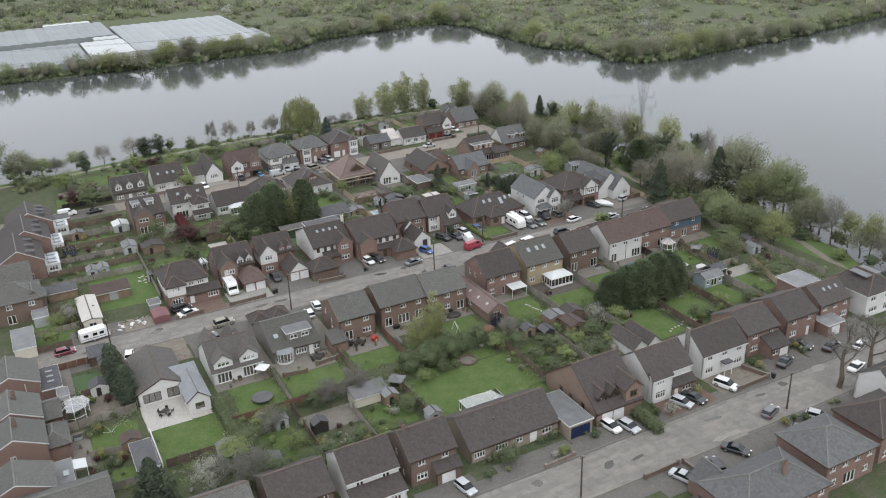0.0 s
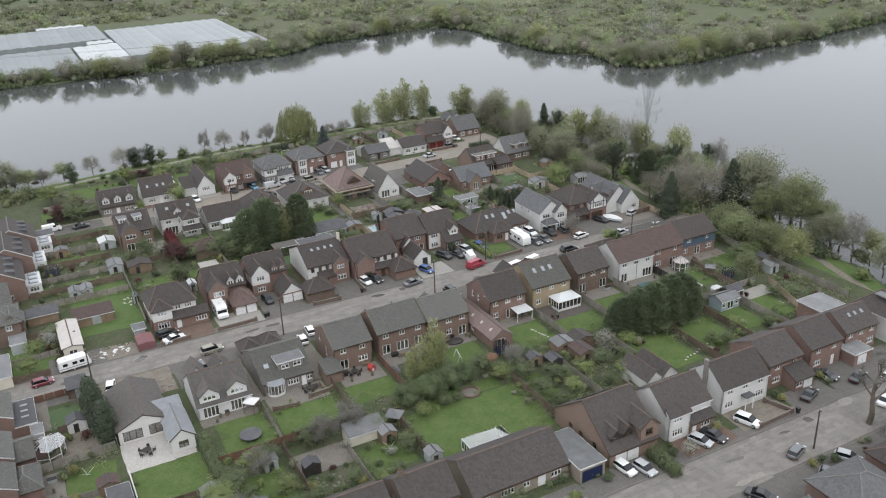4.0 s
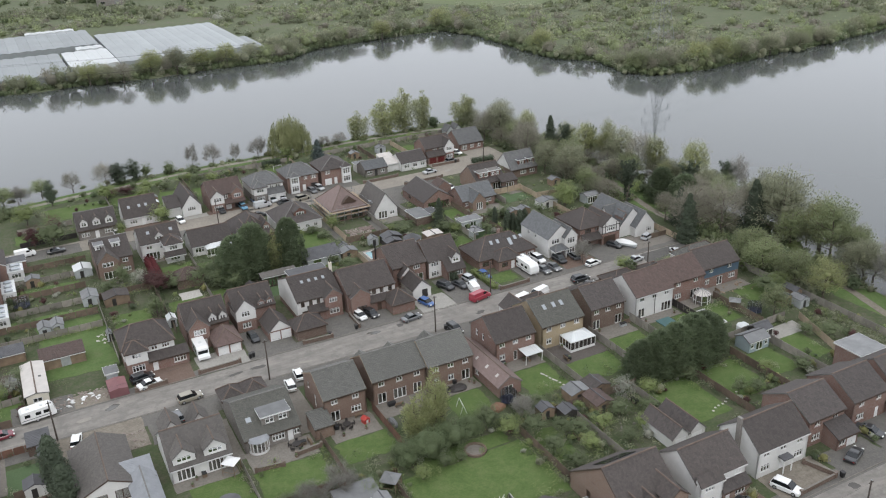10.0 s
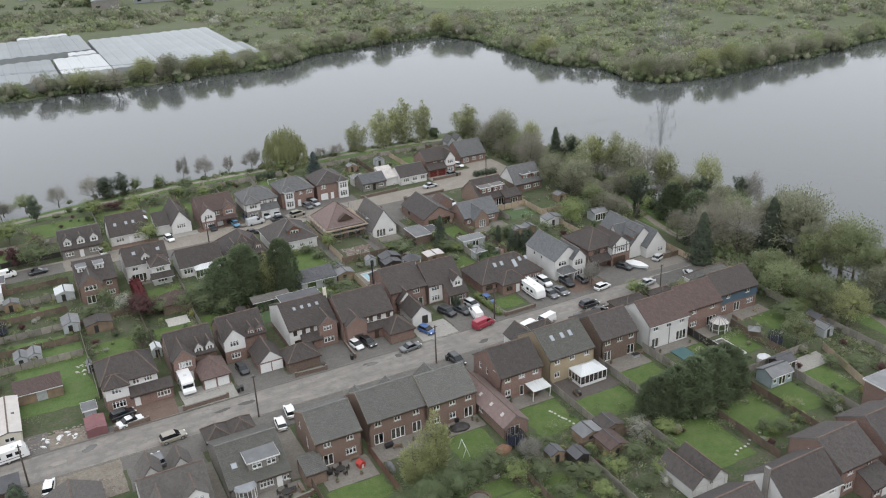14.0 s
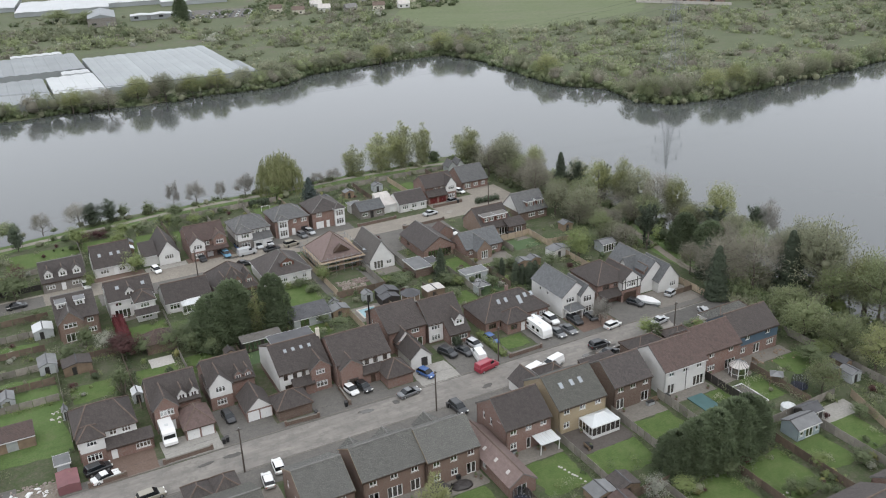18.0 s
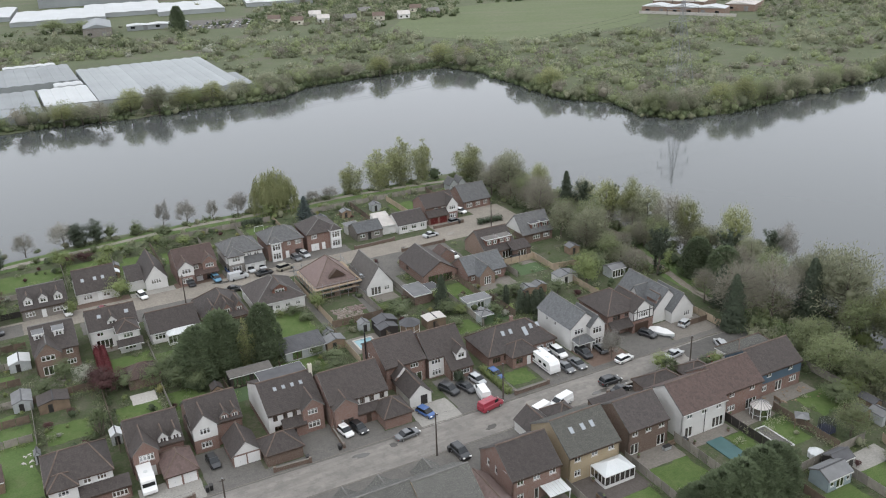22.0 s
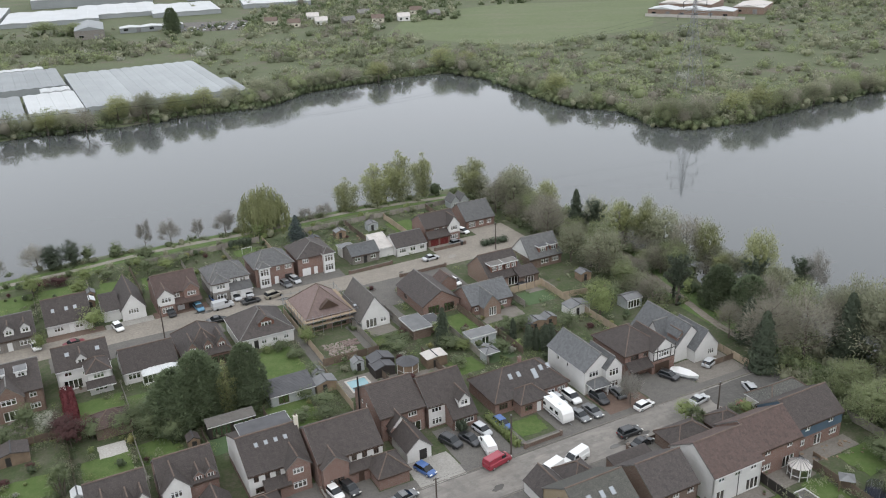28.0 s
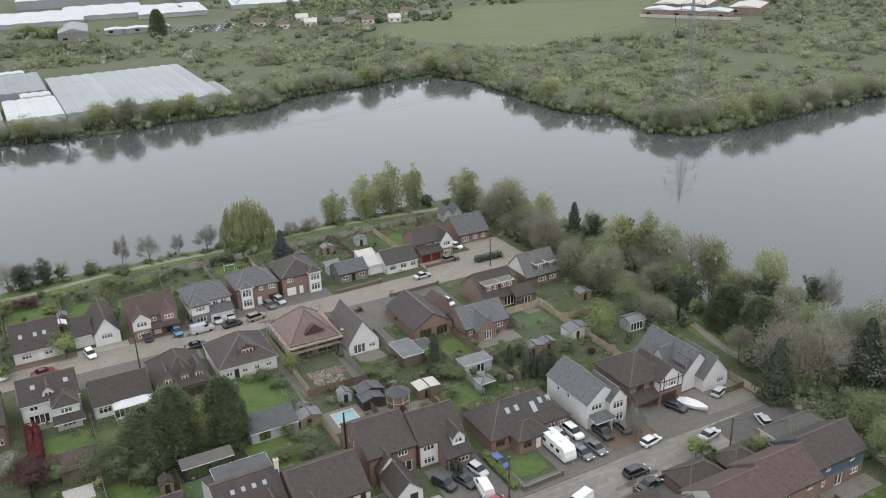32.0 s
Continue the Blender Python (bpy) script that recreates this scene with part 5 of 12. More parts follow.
block(h, 3.4, 8.2, -1.8, 1.0, 2.5, 4.6, "lean", "brick_red", "roof_brown", walls="front left right", front=[(0.4, 0, 0.95, 2.05, "d"), (2.2, 0.8, 2.0, 1.2, "w3")])
dormer(h, 6.4, 2.2, -0.6, 2.9, 5.0, 6.2, 4.0, "render_white", "roof_brown", lights=2, wh=1.1)
h = house("bungalow", 104.6, 186.6, "wide brick bungalow with a dark mossy hipped roof and skylights", "bungalow")
block(h, 0, 15.6, 0, 9.6, 2.6, 6.2, "hip", "brick_red", "roof_dark", inset=4.4, front=[(0.8, 0.8, 1.8, 1.2, "w3", "trim_brown"), (3.4, 0.8, 1.4, 1.2, "w2", "trim_brown"), (11.2, 0.8, 1.6, 1.1, "w2"), (13.4, 0.8, 1.7, 1.1, "w3")])
block(h, 3.8, 9.6, -2.6, 2.0, 2.6, 4.6, "hip", "brick_red", "roof_dark", walls="front left right", front=[(0.8, 0.8, 1.6, 1.2, "w2", "trim_brown"), (3.3, 0, 1.0, 2.05, "d")])
roof_lights(h, (4.6, 6.4, 11.2, 12.8), 2.6, 6.2, 0, 4.8, 0.55, 0.75, 1.1)
roof_lights(h, (9.4,), 2.6, 6.2, 0, 4.8, 0.35, 0.95, 2.0)
chimney(h, 8.4, 5.4, 5.4, 7.2, "brick_red", 1)
h = house("white_house", 122.3, 184.2, "white rendered house with a slate-grey roof and a small porch")
block(h, 0, 7.0, 0, 12.0, 5.0, 7.8, "v", "render_white", "roof_slate", rim="ridge_grey", left=[(3.0, 3.4, 0.7, 0.9, "w1"), (6.0, 3.4, 0.7, 0.9, "w1")], front=[(1.0, 3.3, 2.2, 1.2, "w3")])
block(h, 4.0, 7.6, -1.2, 6.0, 5.0, 7.0, "v", "render_white", "roof_slate", rim="ridge_grey", walls="front left right", front=[(0.7, 0.6, 2.2, 1.5, "w3"), (0.7, 3.1, 2.2, 1.5, "w3")])
block(h, 0.6, 4.0, -2.2, 0.0, 2.4, 3.6, "hip", "render_white", "roof_slate", rim="ridge_grey", walls="left", inset=0.9)
for x in (0.8, 3.8):
    part("porch_post", Mesh().box(x - 0.09, x + 0.09, -2.1, -1.92, 0, 2.4), "upvc_white", h)
h = house("brick_house", 132.2, 185.0, "red brick house with hipped roof and black-and-white timbered gable")
block(h, 0, 9.0, 0, 10.0, 5.0, 8.2, "hip", "brick_red", "roof_brown", front=[(1.4, 3.4, 1.9, 1.2, "w3", "trim_brown"), (4.4, 3.6, 1.0, 0.9, "w2", "trim_brown"), (1.0, 0.0, 2.4, 2.1, "f2", "trim_brown")])
block(h, 5.6, 11.0, -1.4, 7.0, 5.0, 7.2, "v", "brick_red", "roof_brown", upper="render_white", split=2.9, walls="front left right", front=[(1.4, 3.3, 2.6, 1.3, "w4"), (0.6, 0, 3.6, 2.2, "g", "trim_brown")])
for x in (5.7, 6.6, 9.9, 10.9):
    part("timber", Mesh().box(x - 0.08, x + 0.08, -1.5, -1.42, 2.9, 5.6), "cladding_dark", h)
for z in (2.9, 4.7):
    part("timber", Mesh().box(5.6, 11.0, -1.5, -1.42, z, z + 0.16), "cladding_dark", h)
block(h, 0.2, 5.4, -1.6, 0, 2.3, 3.4, "lean", "brick_red", "roof_brown", walls="left", gutter=True)
h = house("white_house", 144.4, 184.6, "white bungalow with grey roofs, twin gables and a dormer")
block(h, 0, 8.0, 0.5, 13.5, 3.0, 7.2, "v", "render_white", "roof_slate", rim="ridge_grey", left=[(3, 1.0, 1.0, 1.0, "w2")])
block(h, 3.5, 9.4, -1.6, 6.5, 2.9, 6.4, "v", "render_white", "roof_slate", rim="ridge_grey", walls="front left right", front=[(3.4, 0.9, 1.6, 1.2, "w3")])
block(h, -0.3, 3.2, 4.2, 9.0, 3.0, 6.6, "u", "render_white", "roof_slate", rim="ridge_grey", walls="front left")
dormer(h, 2.0, 1.8, 0.9, 3.2, 5.2, 6.2, 4.0, "brick_red", "roof_slate", lights=2, wh=1.1)

# ---- row four, south of the lakeside lane ----
h = house("brick_house", 25.3, 231.0, "brown brick house with a dark roof, dormers and white-trimmed gables")
block(h, 0, 8.4, 0, 12.0, 4.8, 8.0, "u", "brick_terrace", "roof_umber", yr=6.4, rim="ridge_grey", front=[(6.0, 3.2, 1.3, 1.1, "w2"), (5.8, 0.8, 1.8, 1.2, "w3")])
block(h, 0.3, 5.0, -1.5, 5.0, 4.8, 7.2, "v", "brick_terrace", "roof_umber", rim="ridge_grey", walls="front left right", front=[(0.9, 3.4, 2.6, 1.2, "w3"), (0.9, 0.2, 2.8, 2.0, "f3")])
for x in (1.6, 5.4):
    dormer(h, x, 1.9, 3.0, 6.0, 7.5, 7.6, 6.2, "render_white", "felt_grey", "flat", 2, 1.0)
h = house("white_house", 36.4, 236.0, "white rendered house with a plum-brown roof and a hipped bay wing")
block(h, 0, 10.0, 0, 8.5, 4.6, 7.5, "u", "render_white", "roof_brown", front=[(1.4, 3.0, 1.4, 0.9, "w2"), (1.0, 0.1, 3.4, 2.0, "f4"), (4.6, 2.6, 0.8, 1.0, "w1")])
block(h, 5.2, 9.4, -4.2, 1.0, 4.8, 6.4, "hip", "render_white", "roof_brown", walls="front left right", front=[(1.0, 3.3, 2.0, 1.1, "w3"), (0.9, 0.6, 2.3, 1.3, "w3")])
block(h, 4.8, 9.8, -5.2, -4.2, 2.3, 3.1, "lean", "render_white", "roof_brown", walls="")
dormer(h, 4.9, 2.0, 0.6, 4.6, 5.9, 7.0, 4.0, "render_white", "roof_brown", lights=2, wh=0.9)
roof_lights(h, (2.2, 7.8), 4.6, 7.5, 0, 4.25, 0.5, 0.8, 0.9)
h = house("bungalow", 48.0, 232.4, "white bungalow with a brown roof and a long conservatory", "bungalow")
block(h, 0, 10.4, 0, 8.6, 2.7, 5.6, "u", "render_white", "roof_brown", front=[(0.8, 0.8, 2.3, 1.3, "w3")])
h = house("brick_house", 59.6, 231.0, "brown brick chalet with hipped brown roof and three pointed dormers")
block(h, 0, 9.4, 0, 13.0, 2.8, 6.8, "hip", "brick_red", "roof_brown", front=[(1.0, 0.7, 1.6, 1.3, "w3", "trim_brown"), (4.2, 0.1, 4.6, 2.0, "f4", "trim_brown")])
for x in (1.9, 5.0, 7.7):
    dormer(h, x, 1.8, 0.8, 2.8, 4.7, 6.0, 5.0, "brick_red", "roof_brown", lights=2, wh=1.1)
h = house("white_house", 71.4, 233.4, "white bungalow with a dark hipped roof and a tile-hung dormer")
block(h, 0, 11.4, 0, 12.0, 2.8, 6.6, "hip", "render_white", "roof_dark", inset=5.0, rim="ridge_grey", front=[(1.2, 0.8, 1.2, 1.0, "w2"), (2.8, 0, 0.95, 2.05, "d", "door_dark"), (4.4, 0.9, 1.1, 1.0, "w2"), (6.8, 0.9, 1.1, 1.0, "w2"), (9.2, 0.9, 1.1, 1.0, "w2")])
dormer(h, 6.2, 3.4, 1.6, 3.0, 5.2, 6.4, 6.0, "tile_hung", "roof_dark", lights=3, wh=1.1)
h = house("unfinished_house", 86.4, 234.6, "half-built house with new pink roof tiles inside scaffolding", "house")
block(h, 0, 10.0, 0, 12.0, 3.2, 8.0, "hip", "brick_orange", "roof_pink", inset=5.0, front=[(1.0, 0.2, 3.2, 2.2, "f3", "trim_brown"), (5.6, 0.2, 3.2, 2.2, "f3", "trim_brown")])
part("gable", Mesh().prism([(3.2, 4.6), (7.6, 4.6), (5.4, 6.5)], 0.6, 1.8), "trim_brown", h, "bare timber gable frame")
h = house("steep_house", 97.0, 230.0, "steep-roofed chalet with a white gable and grey-brown tiles")
block(h, 0, 6.6, 0, 12.0, 2.6, 7.2, "v", "render_white", "roof_taupe", rim="ridge_grey", over=0.6, front=[(2.2, 3.2, 2.0, 1.3, "w3"), (1.0, 0.1, 2.6, 2.1, "f3"), (4.4, 0.8, 1.4, 1.1, "w2")])
skylight(h, -0.1, 3.5, 4.2, 0.0, 0.7, 0.9)
h = house("bungalow", 111.2, 228.6, "bungalow with a dark gabled roof and timber-framed glazed gable", "bungalow")
block(h, 0, 9.0, 0, 14.0, 2.6, 5.4, "v", "brick_red", "roof_dark", xr=4.6, trim="trim_brown", rim="ridge_grey", front=[(1.2, 0.1, 2.8, 2.1, "f3"), (5.2, 0.1, 2.6, 2.1, "f3")], left=[(4, 0.9, 1.4, 1.1, "w2")])
block(h, 9.0, 13.5, 9.5, 13.5, 2.4, 4.0, "v", "brick_red", "roof_red", walls="front right back")
h = house("bungalow", 120.6, 223.6, "brick bungalow with a slate-grey roof and white bay windows", "bungalow")
block(h, 0, 10.6, 0, 8.5, 2.6, 5.5, "u", "brick_red", "roof_slate", rim="ridge_grey", front=[(7.2, 0.9, 2.0, 1.1, "w3"), (0.8, 0.9, 1.0, 1.0, "w2")])
block(h, 2.0, 6.2, -2.2, 4.0, 2.6, 5.0, "v", "brick_orange", "roof_slate", rim="ridge_grey", walls="front left right", front=[(1.2, 0.1, 1.9, 2.1, "f3")])
h = house("chalet_house", 131.0, 233.0, "brick chalet with brown tiles and wide dormers")
block(h, 0, 9.4, 0, 11.0, 2.7, 6.8, "u", "brick_orange", "roof_brown", yr=6.0, front=[(1.0, 0.8, 2.0, 1.2, "w3"), (5.0, 0.1, 3.4, 2.1, "f4")])
for x in (2.8, 6.6):
    block(h, x - 1.7, x + 1.7, 1.5, 6.0, 5.4, 5.5, "flat", "tile_hung", "felt_brown", z0=2.8, over=0.2, walls="front left right", thick=0.15, front=[(0.3, 4.0, 1.2, 1.1, "w2"), (1.9, 4.0, 1.2, 1.1, "w2")])
block(h, 7.0, 12.4, -1.6, 1.5, 2.6, 3.8, "lean", "brick_brown", "roof_brown", walls="front right", front=[(1.6, 0.0, 2.6, 2.1, "f3")])
h = house("chalet_house", 145.6, 238.6, "house with a white gable end, grey roof and brick dormer wall")
block(h, 0, 9.5, 0, 8.5, 2.8, 7.0, "u", "brick_brown", "roof_grey", rim="ridge_grey", gable="render_white", front=[(3.4, 0.8, 2.2, 1.2, "w3"), (6.6, 0.8, 2.0, 1.2, "w3")])
dormer(h, 4.4, 2.6, 0.8, 3.0, 5.0, 5.1, 3.6, "tile_hung", "felt_dark", "flat", 3, 1.2)
dormer(h, 7.6, 2.2, 0.8, 3.0, 5.0, 5.1, 3.6, "tile_hung", "felt_dark", "flat", 2, 1.2)

# ---- row five, lakeside ----
h = house("dormer_house", 24.3, 259.6, "dark-roofed house with three white arched dormers")
block(h, 0, 10.0, 0, 8.0, 2.9, 6.6, "u", "brick_grey", "roof_dark", rim="ridge_grey", front=[(0.8, 0.8, 2.0, 1.2, "w3"), (4.2, 0, 1.0, 2.05, "d"), (6.6, 0.8, 2.2, 1.2, "w3")])
for x in (1.8, 5.0, 8.2):
    dormer(h, x, 1.9, 0.5, 3.0, 4.8, 5.8, 3.8, "render_white", "roof_dark", lights=2, wh=1.1)
h = house("chalet_house", 36.5, 262.4, "white-walled chalet with a dark brown roof and skylights")
block(h, 0, 9.4, 0, 9.0, 2.8, 7.0, "u", "render_white", "roof_brown", front=[(1.4, 0.8, 2.0, 1.1, "w3"), (4.6, 0, 1.0, 2.05, "d"), (5.8, 0.8, 1.6, 1.1, "w2")])
roof_lights(h, (1.6, 4.4, 6.2), 2.8, 7.0, 0, 4.5, 0.42, 0.7, 0.9)
h = house("white_house", 49.0, 262.0, "white gabled bungalow with a brown roof and side wing")
block(h, 3.2, 8.4, 0, 12.5, 2.8, 6.2, "v", "render_white", "roof_brown", front=[(1.4, 1.4, 2.3, 1.2, "w4")])
block(h, -0.6, 3.2, 1.6, 8.0, 2.7, 4.4, "lean", "render_white", "roof_brown", walls="front left back")
h = house("brick_house", 59.8, 261.2, "brick house with a plum-brown roof and two white-boarded gables")
block(h, 0, 9.8, 0, 10.0, 4.9, 7.6, "u", "brick_red", "roof_red", front=[(4.0, 3.3, 1.3, 1.2, "w2"), (7.0, 0, 2.4, 2.05, "g", "door_dark"), (4.4, 0, 1.6, 2.05, "d")])
block(h, 0.2, 3.8, -1.5, 4.0, 4.8, 6.4, "v", "brick_red", "roof_red", upper="render_white", walls="front left right", front=[(0.7, 3.2, 2.2, 1.2, "w3"), (0.6, 0.7, 2.4, 1.4, "w4")])
block(h, 6.2, 9.6, -0.6, 4.0, 5.0, 6.5, "v", "brick_red", "roof_red", z0=2.9, walls="front left right", front=[(0.7, 3.4, 2.0, 1.1, "w3")])
block(h, 3.8, 9.8, -1.4, 0, 2.4, 3.2, "lean", "brick_red", "roof_red", walls="")
h = house("brick_house", 72.2, 262.0, "brick and white house with a grey hipped roof")
block(h, 0, 9.4, 0, 9.4, 4.9, 7.5, "hip", "brick_grey", "roof_grey", inset=3.2, rim="ridge_grey", upper="render_white", front=[(5.4, 3.3, 1.2, 1.2, "w2"), (7.2, 3.3, 1.4, 1.2, "w2")])
block(h, 0.3, 4.2, -1.4, 3.6, 4.8, 6.2, "hip", "brick_grey", "roof_grey", rim="ridge_grey", upper="render_white", walls="front left right", front=[(0.9, 3.2, 2.1, 1.2, "w3"), (0.8, 0.6, 2.3, 1.4, "w3")])
block(h, 4.2, 9.4, -2.0, 0, 2.5, 3.6, "lean", "render_white", "roof_grey", rim="ridge_grey", walls="front right", front=[(2.4, 0, 2.4, 2.05, "g"), (0.5, 0, 0.95, 2.05, "d")])
h = house("brick_house", 83.6, 263.8, "red brick house with grey hipped roof and tall white bay")
block(h, 0, 9.6, 0, 9.6, 4.9, 7.6, "hip", "brick_red", "roof_grey", inset=3.4, rim="ridge_grey", front=[(5.2, 3.5, 1.0, 1.0, "w2"), (7.4, 3.4, 1.7, 1.2, "w3"), (7.2, 0, 2.0, 2.05, "g", "door_dark"), (4.6, 0, 1.0, 2.05, "d")])
block(h, 0.8, 3.4, -0.9, 2.0, 5.2, 6.2, "hip", "upvc_white", "roof_grey", rim="ridge_grey", walls="front left right", front=[(0.25, 0.6, 2.1, 1.7, "w3"), (0.25, 3.0, 2.1, 1.7, "w3")])
h = house("brick_house", 94.6, 264.6, "red brick house with dark hipped roof and tall white bay")
block(h, 0, 9.4, 0, 9.6, 4.9, 7.6, "hip", "brick_red", "roof_dark", inset=3.4, rim="ridge_grey", front=[(1.2, 3.4, 1.6, 1.2, "w3"), (1.0, 0, 2.2, 2.05, "g"), (4.0, 0, 1.0, 2.05, "d")])
block(h, 6.4, 9.2, -1.0, 2.0, 5.2, 6.4, "hip", "upvc_white", "roof_dark", rim="ridge_grey", walls="front left right", front=[(0.3, 0.6, 2.2, 1.7, "w3"), (0.3, 3.0, 2.2, 1.7, "w3")])
h = house("bungalow", 108.8, 264.6, "low grey-walled bungalow with a slate roof and flat white extension", "bungalow")
block(h, 0, 7.6, 0, 6.4, 2.5, 4.3, "u", "brick_grey", "roof_slate", rim="ridge_grey", front=[(0.8, 0.8, 1.6, 1.1, "w2"), (3.2, 0, 1.0, 2.05, "d", "door_dark"), (5.2, 0.8, 1.5, 1.1, "w2")])
block(h, -0.4, 3.0, 6.4, 9.0, 2.5, 2.6, "flat", "render_white", "felt_grey")
h = house("bungalow", 120.8, 263.6, "white bungalow with a dark roof and a pale flat side roof", "bungalow")
block(h, 0, 8.8, 0, 8.0, 2.6, 4.9, "u", "render_white", "roof_dark", rim="ridge_grey", front=[(1.0, 0.8, 1.8, 1.2, "w3"), (4.0, 0.8, 1.6, 1.2, "w2"), (6.8, 0.8, 1.4, 1.2, "w2")])
block(h, -4.6, 0, 2.0, 9.0, 2.6, 4.2, "lean", "render_white", "felt_pale", walls="front left back")
h = house("brick_house", 131.0, 266.2, "red brick house with a timbered white gable and red garage doors")
block(h, 0, 9.8, 0.6, 9.0, 4.8, 7.4, "u", "brick_red", "roof_brown", front=[(2.6, 3.3, 1.4, 1.1, "w2"), (5.0, 3.3, 1.0, 1.1, "w2")])
block(h, 6.4, 9.8, -0.4, 5.0, 4.8, 7.0, "v", "brick_red", "roof_brown", upper="render_white", walls="front left right", front=[(0.7, 3.2, 2.0, 1.2, "w3"), (0.5, 0.7, 2.4, 1.3, "w4")])
block(h, 0, 6.4, -1.0, 0.6, 2.5, 3.8, "lean", "brick_red", "roof_brown", walls="front left", front=[(0.6, 0, 2.4, 2.05, "g", "door_red"), (3.5, 0, 2.4, 2.05, "g", "door_red")])
h = house("bungalow", 145.8, 271.4, "brick bungalow with a grey roof at the lane's end", "bungalow")
block(h, 0, 9.2, 0, 10.0, 2.6, 6.2, "u", "brick_red", "roof_grey", rim="ridge_grey", front=[(1.0, 0.4, 2.0, 1.6, "w3"), (4.2, 0.7, 1.5, 1.2, "w2"), (6.8, 0.7, 1.4, 1.2, "w2")])
h = house("summer_house", 150.4, 288.6, "garden house with two white-trimmed gables", "summer house")
for x in (0, 3.0):
    block(h, x, x + 2.9, 0, 4.0, 2.3, 4.0, "v", "cladding_grey", "roof_grey", rim="ridge_grey", front=[(0.7, 0.9, 1.5, 1.0, "w2")])

# ---- terraces at the western edge ----
def skew(u, v, w, d, eave, ridge, cover, label, wall="brick_red", name="brick_house", front=(), right=(), group="western terrace"):
    """A house whose ridge runs across the streets, its gable to the south."""
    h = house(name, u, v, label, group=group)
    block(h, 0, w, 0, d, eave, ridge, "v", wall, cover, rim="ridge_grey", verge="upvc_white", front=list(front), right=list(right))
    return h


BACK = [(1.0, 3.2, 1.2, 1.15, "w2"), (4.2, 3.2, 1.4, 1.15, "w2")]
h = skew(-13.6, 154.2, 9.4, 8.8, 5.0, 7.2, "roof_mossy", "brick house end with lichen-spotted tiles and a skylit extension", front=[(4.2, 3.2, 1.1, 1.0, "w2")], right=BACK)
block(h, 9.4, 12.8, 0.2, 8.8, 2.7, 2.8, "flat", "brick_red", "felt_dark", over=0.15, walls="front right back")
for y in (2.6, 4.6, 6.6):
    skylight(h, 10.6, y, 2.75, 0.0, 1.2, 0.6)
part("soil_pipe", Mesh().tube((7.0, -0.12, 0), (7.0, -0.12, 5.2), 0.06, 0.06, 6), "upvc_white", h)
h = skew(-13.8, 141.8, 9.0, 8.0, 5.0, 7.2, "roof_mossy", "brick house end with lichen-spotted grey tiles", front=[(3.0, 3.2, 0.9, 1.0, "w1")], right=BACK)
block(h, 8.0, 12.0, 1.4, 8.0, 3.3, 4.9, "u", "brick_red", "roof_mossy", rim="ridge_grey", walls="front right back", front=[(2.4, 0.9, 1.1, 1.1, "w2")])
block(h, 12.0, 13.8, 9.0, 12.2, 2.5, 2.6, "flat", "upvc_white", "felt_grey", over=0.1, front=[(0.4, 0.8, 1.0, 1.1, "w2")])
chimney(h, 5.4, 5.0, 6.4, 8.2)
h = skew(-14.0, 133.2, 9.2, 7.2, 5.0, 7.2, "roof_mossy", "brick house end with a small white window in the gable", front=[(3.6, 3.3, 0.9, 1.0, "w2")], right=BACK)
block(h, 8.2, 12.5, 1.0, 7.6, 3.3, 5.0, "hip", "brick_red", "roof_mossy", rim="ridge_grey", walls="front right back")
chimney(h, 5.2, 4.4, 6.4, 8.2)
h = skew(-15.0, 120.8, 10.4, 6.8, 5.0, 7.2, "roof_mossy", "brick house end with mossy tiles and a grey flat extension", front=[(4.0, 3.2, 1.0, 1.0, "w2")], right=BACK)
block(h, 10.4, 13.0, 2.2, 9.6, 2.6, 2.7, "flat", "brick_red", "felt_grey", over=0.12, walls="front right back", right=[(1.2, 0.1, 1.8, 2.0, "f2")])
part("roof_light", Mesh().box(11.6, 12.4, 5.0, 6.4, 2.85, 2.95), "skylight_glass", h)
h = house("lean_to", -1.8, 127.4, "pale ribbed plastic lean-to roof over a patio", "lean-to")
part("roof_sheet", Mesh().prism([(0, 2.5), (2.0, 2.2), (2.0, 2.28), (0, 2.58)], 0, 2.7), "poly_white", h)
for x in (0.1, 1.9):
    for y in (0.1, 2.6):
        part("post", Mesh().box(x - 0.05, x + 0.05, y - 0.05, y + 0.05, 0, 2.22), "upvc_white", h)
h = house("brick_house", -12.4, 111.4, "brick house with a mossy brown roof beside the gardens")
block(h, 0, 15.0, 0, 9.2, 5.0, 7.2, "u", "brick_red", "roof_mossy", rim="ridge_grey", front=front_two(15.0, ("w3", "f2", "w2"), 3), back=[(3.0, 3.3, 1.2, 1.2, "w2"), (9.0, 3.3, 1.2, 1.2, "w2")], right=[(3.5, 3.3, 1.0, 1.1, "w2")])
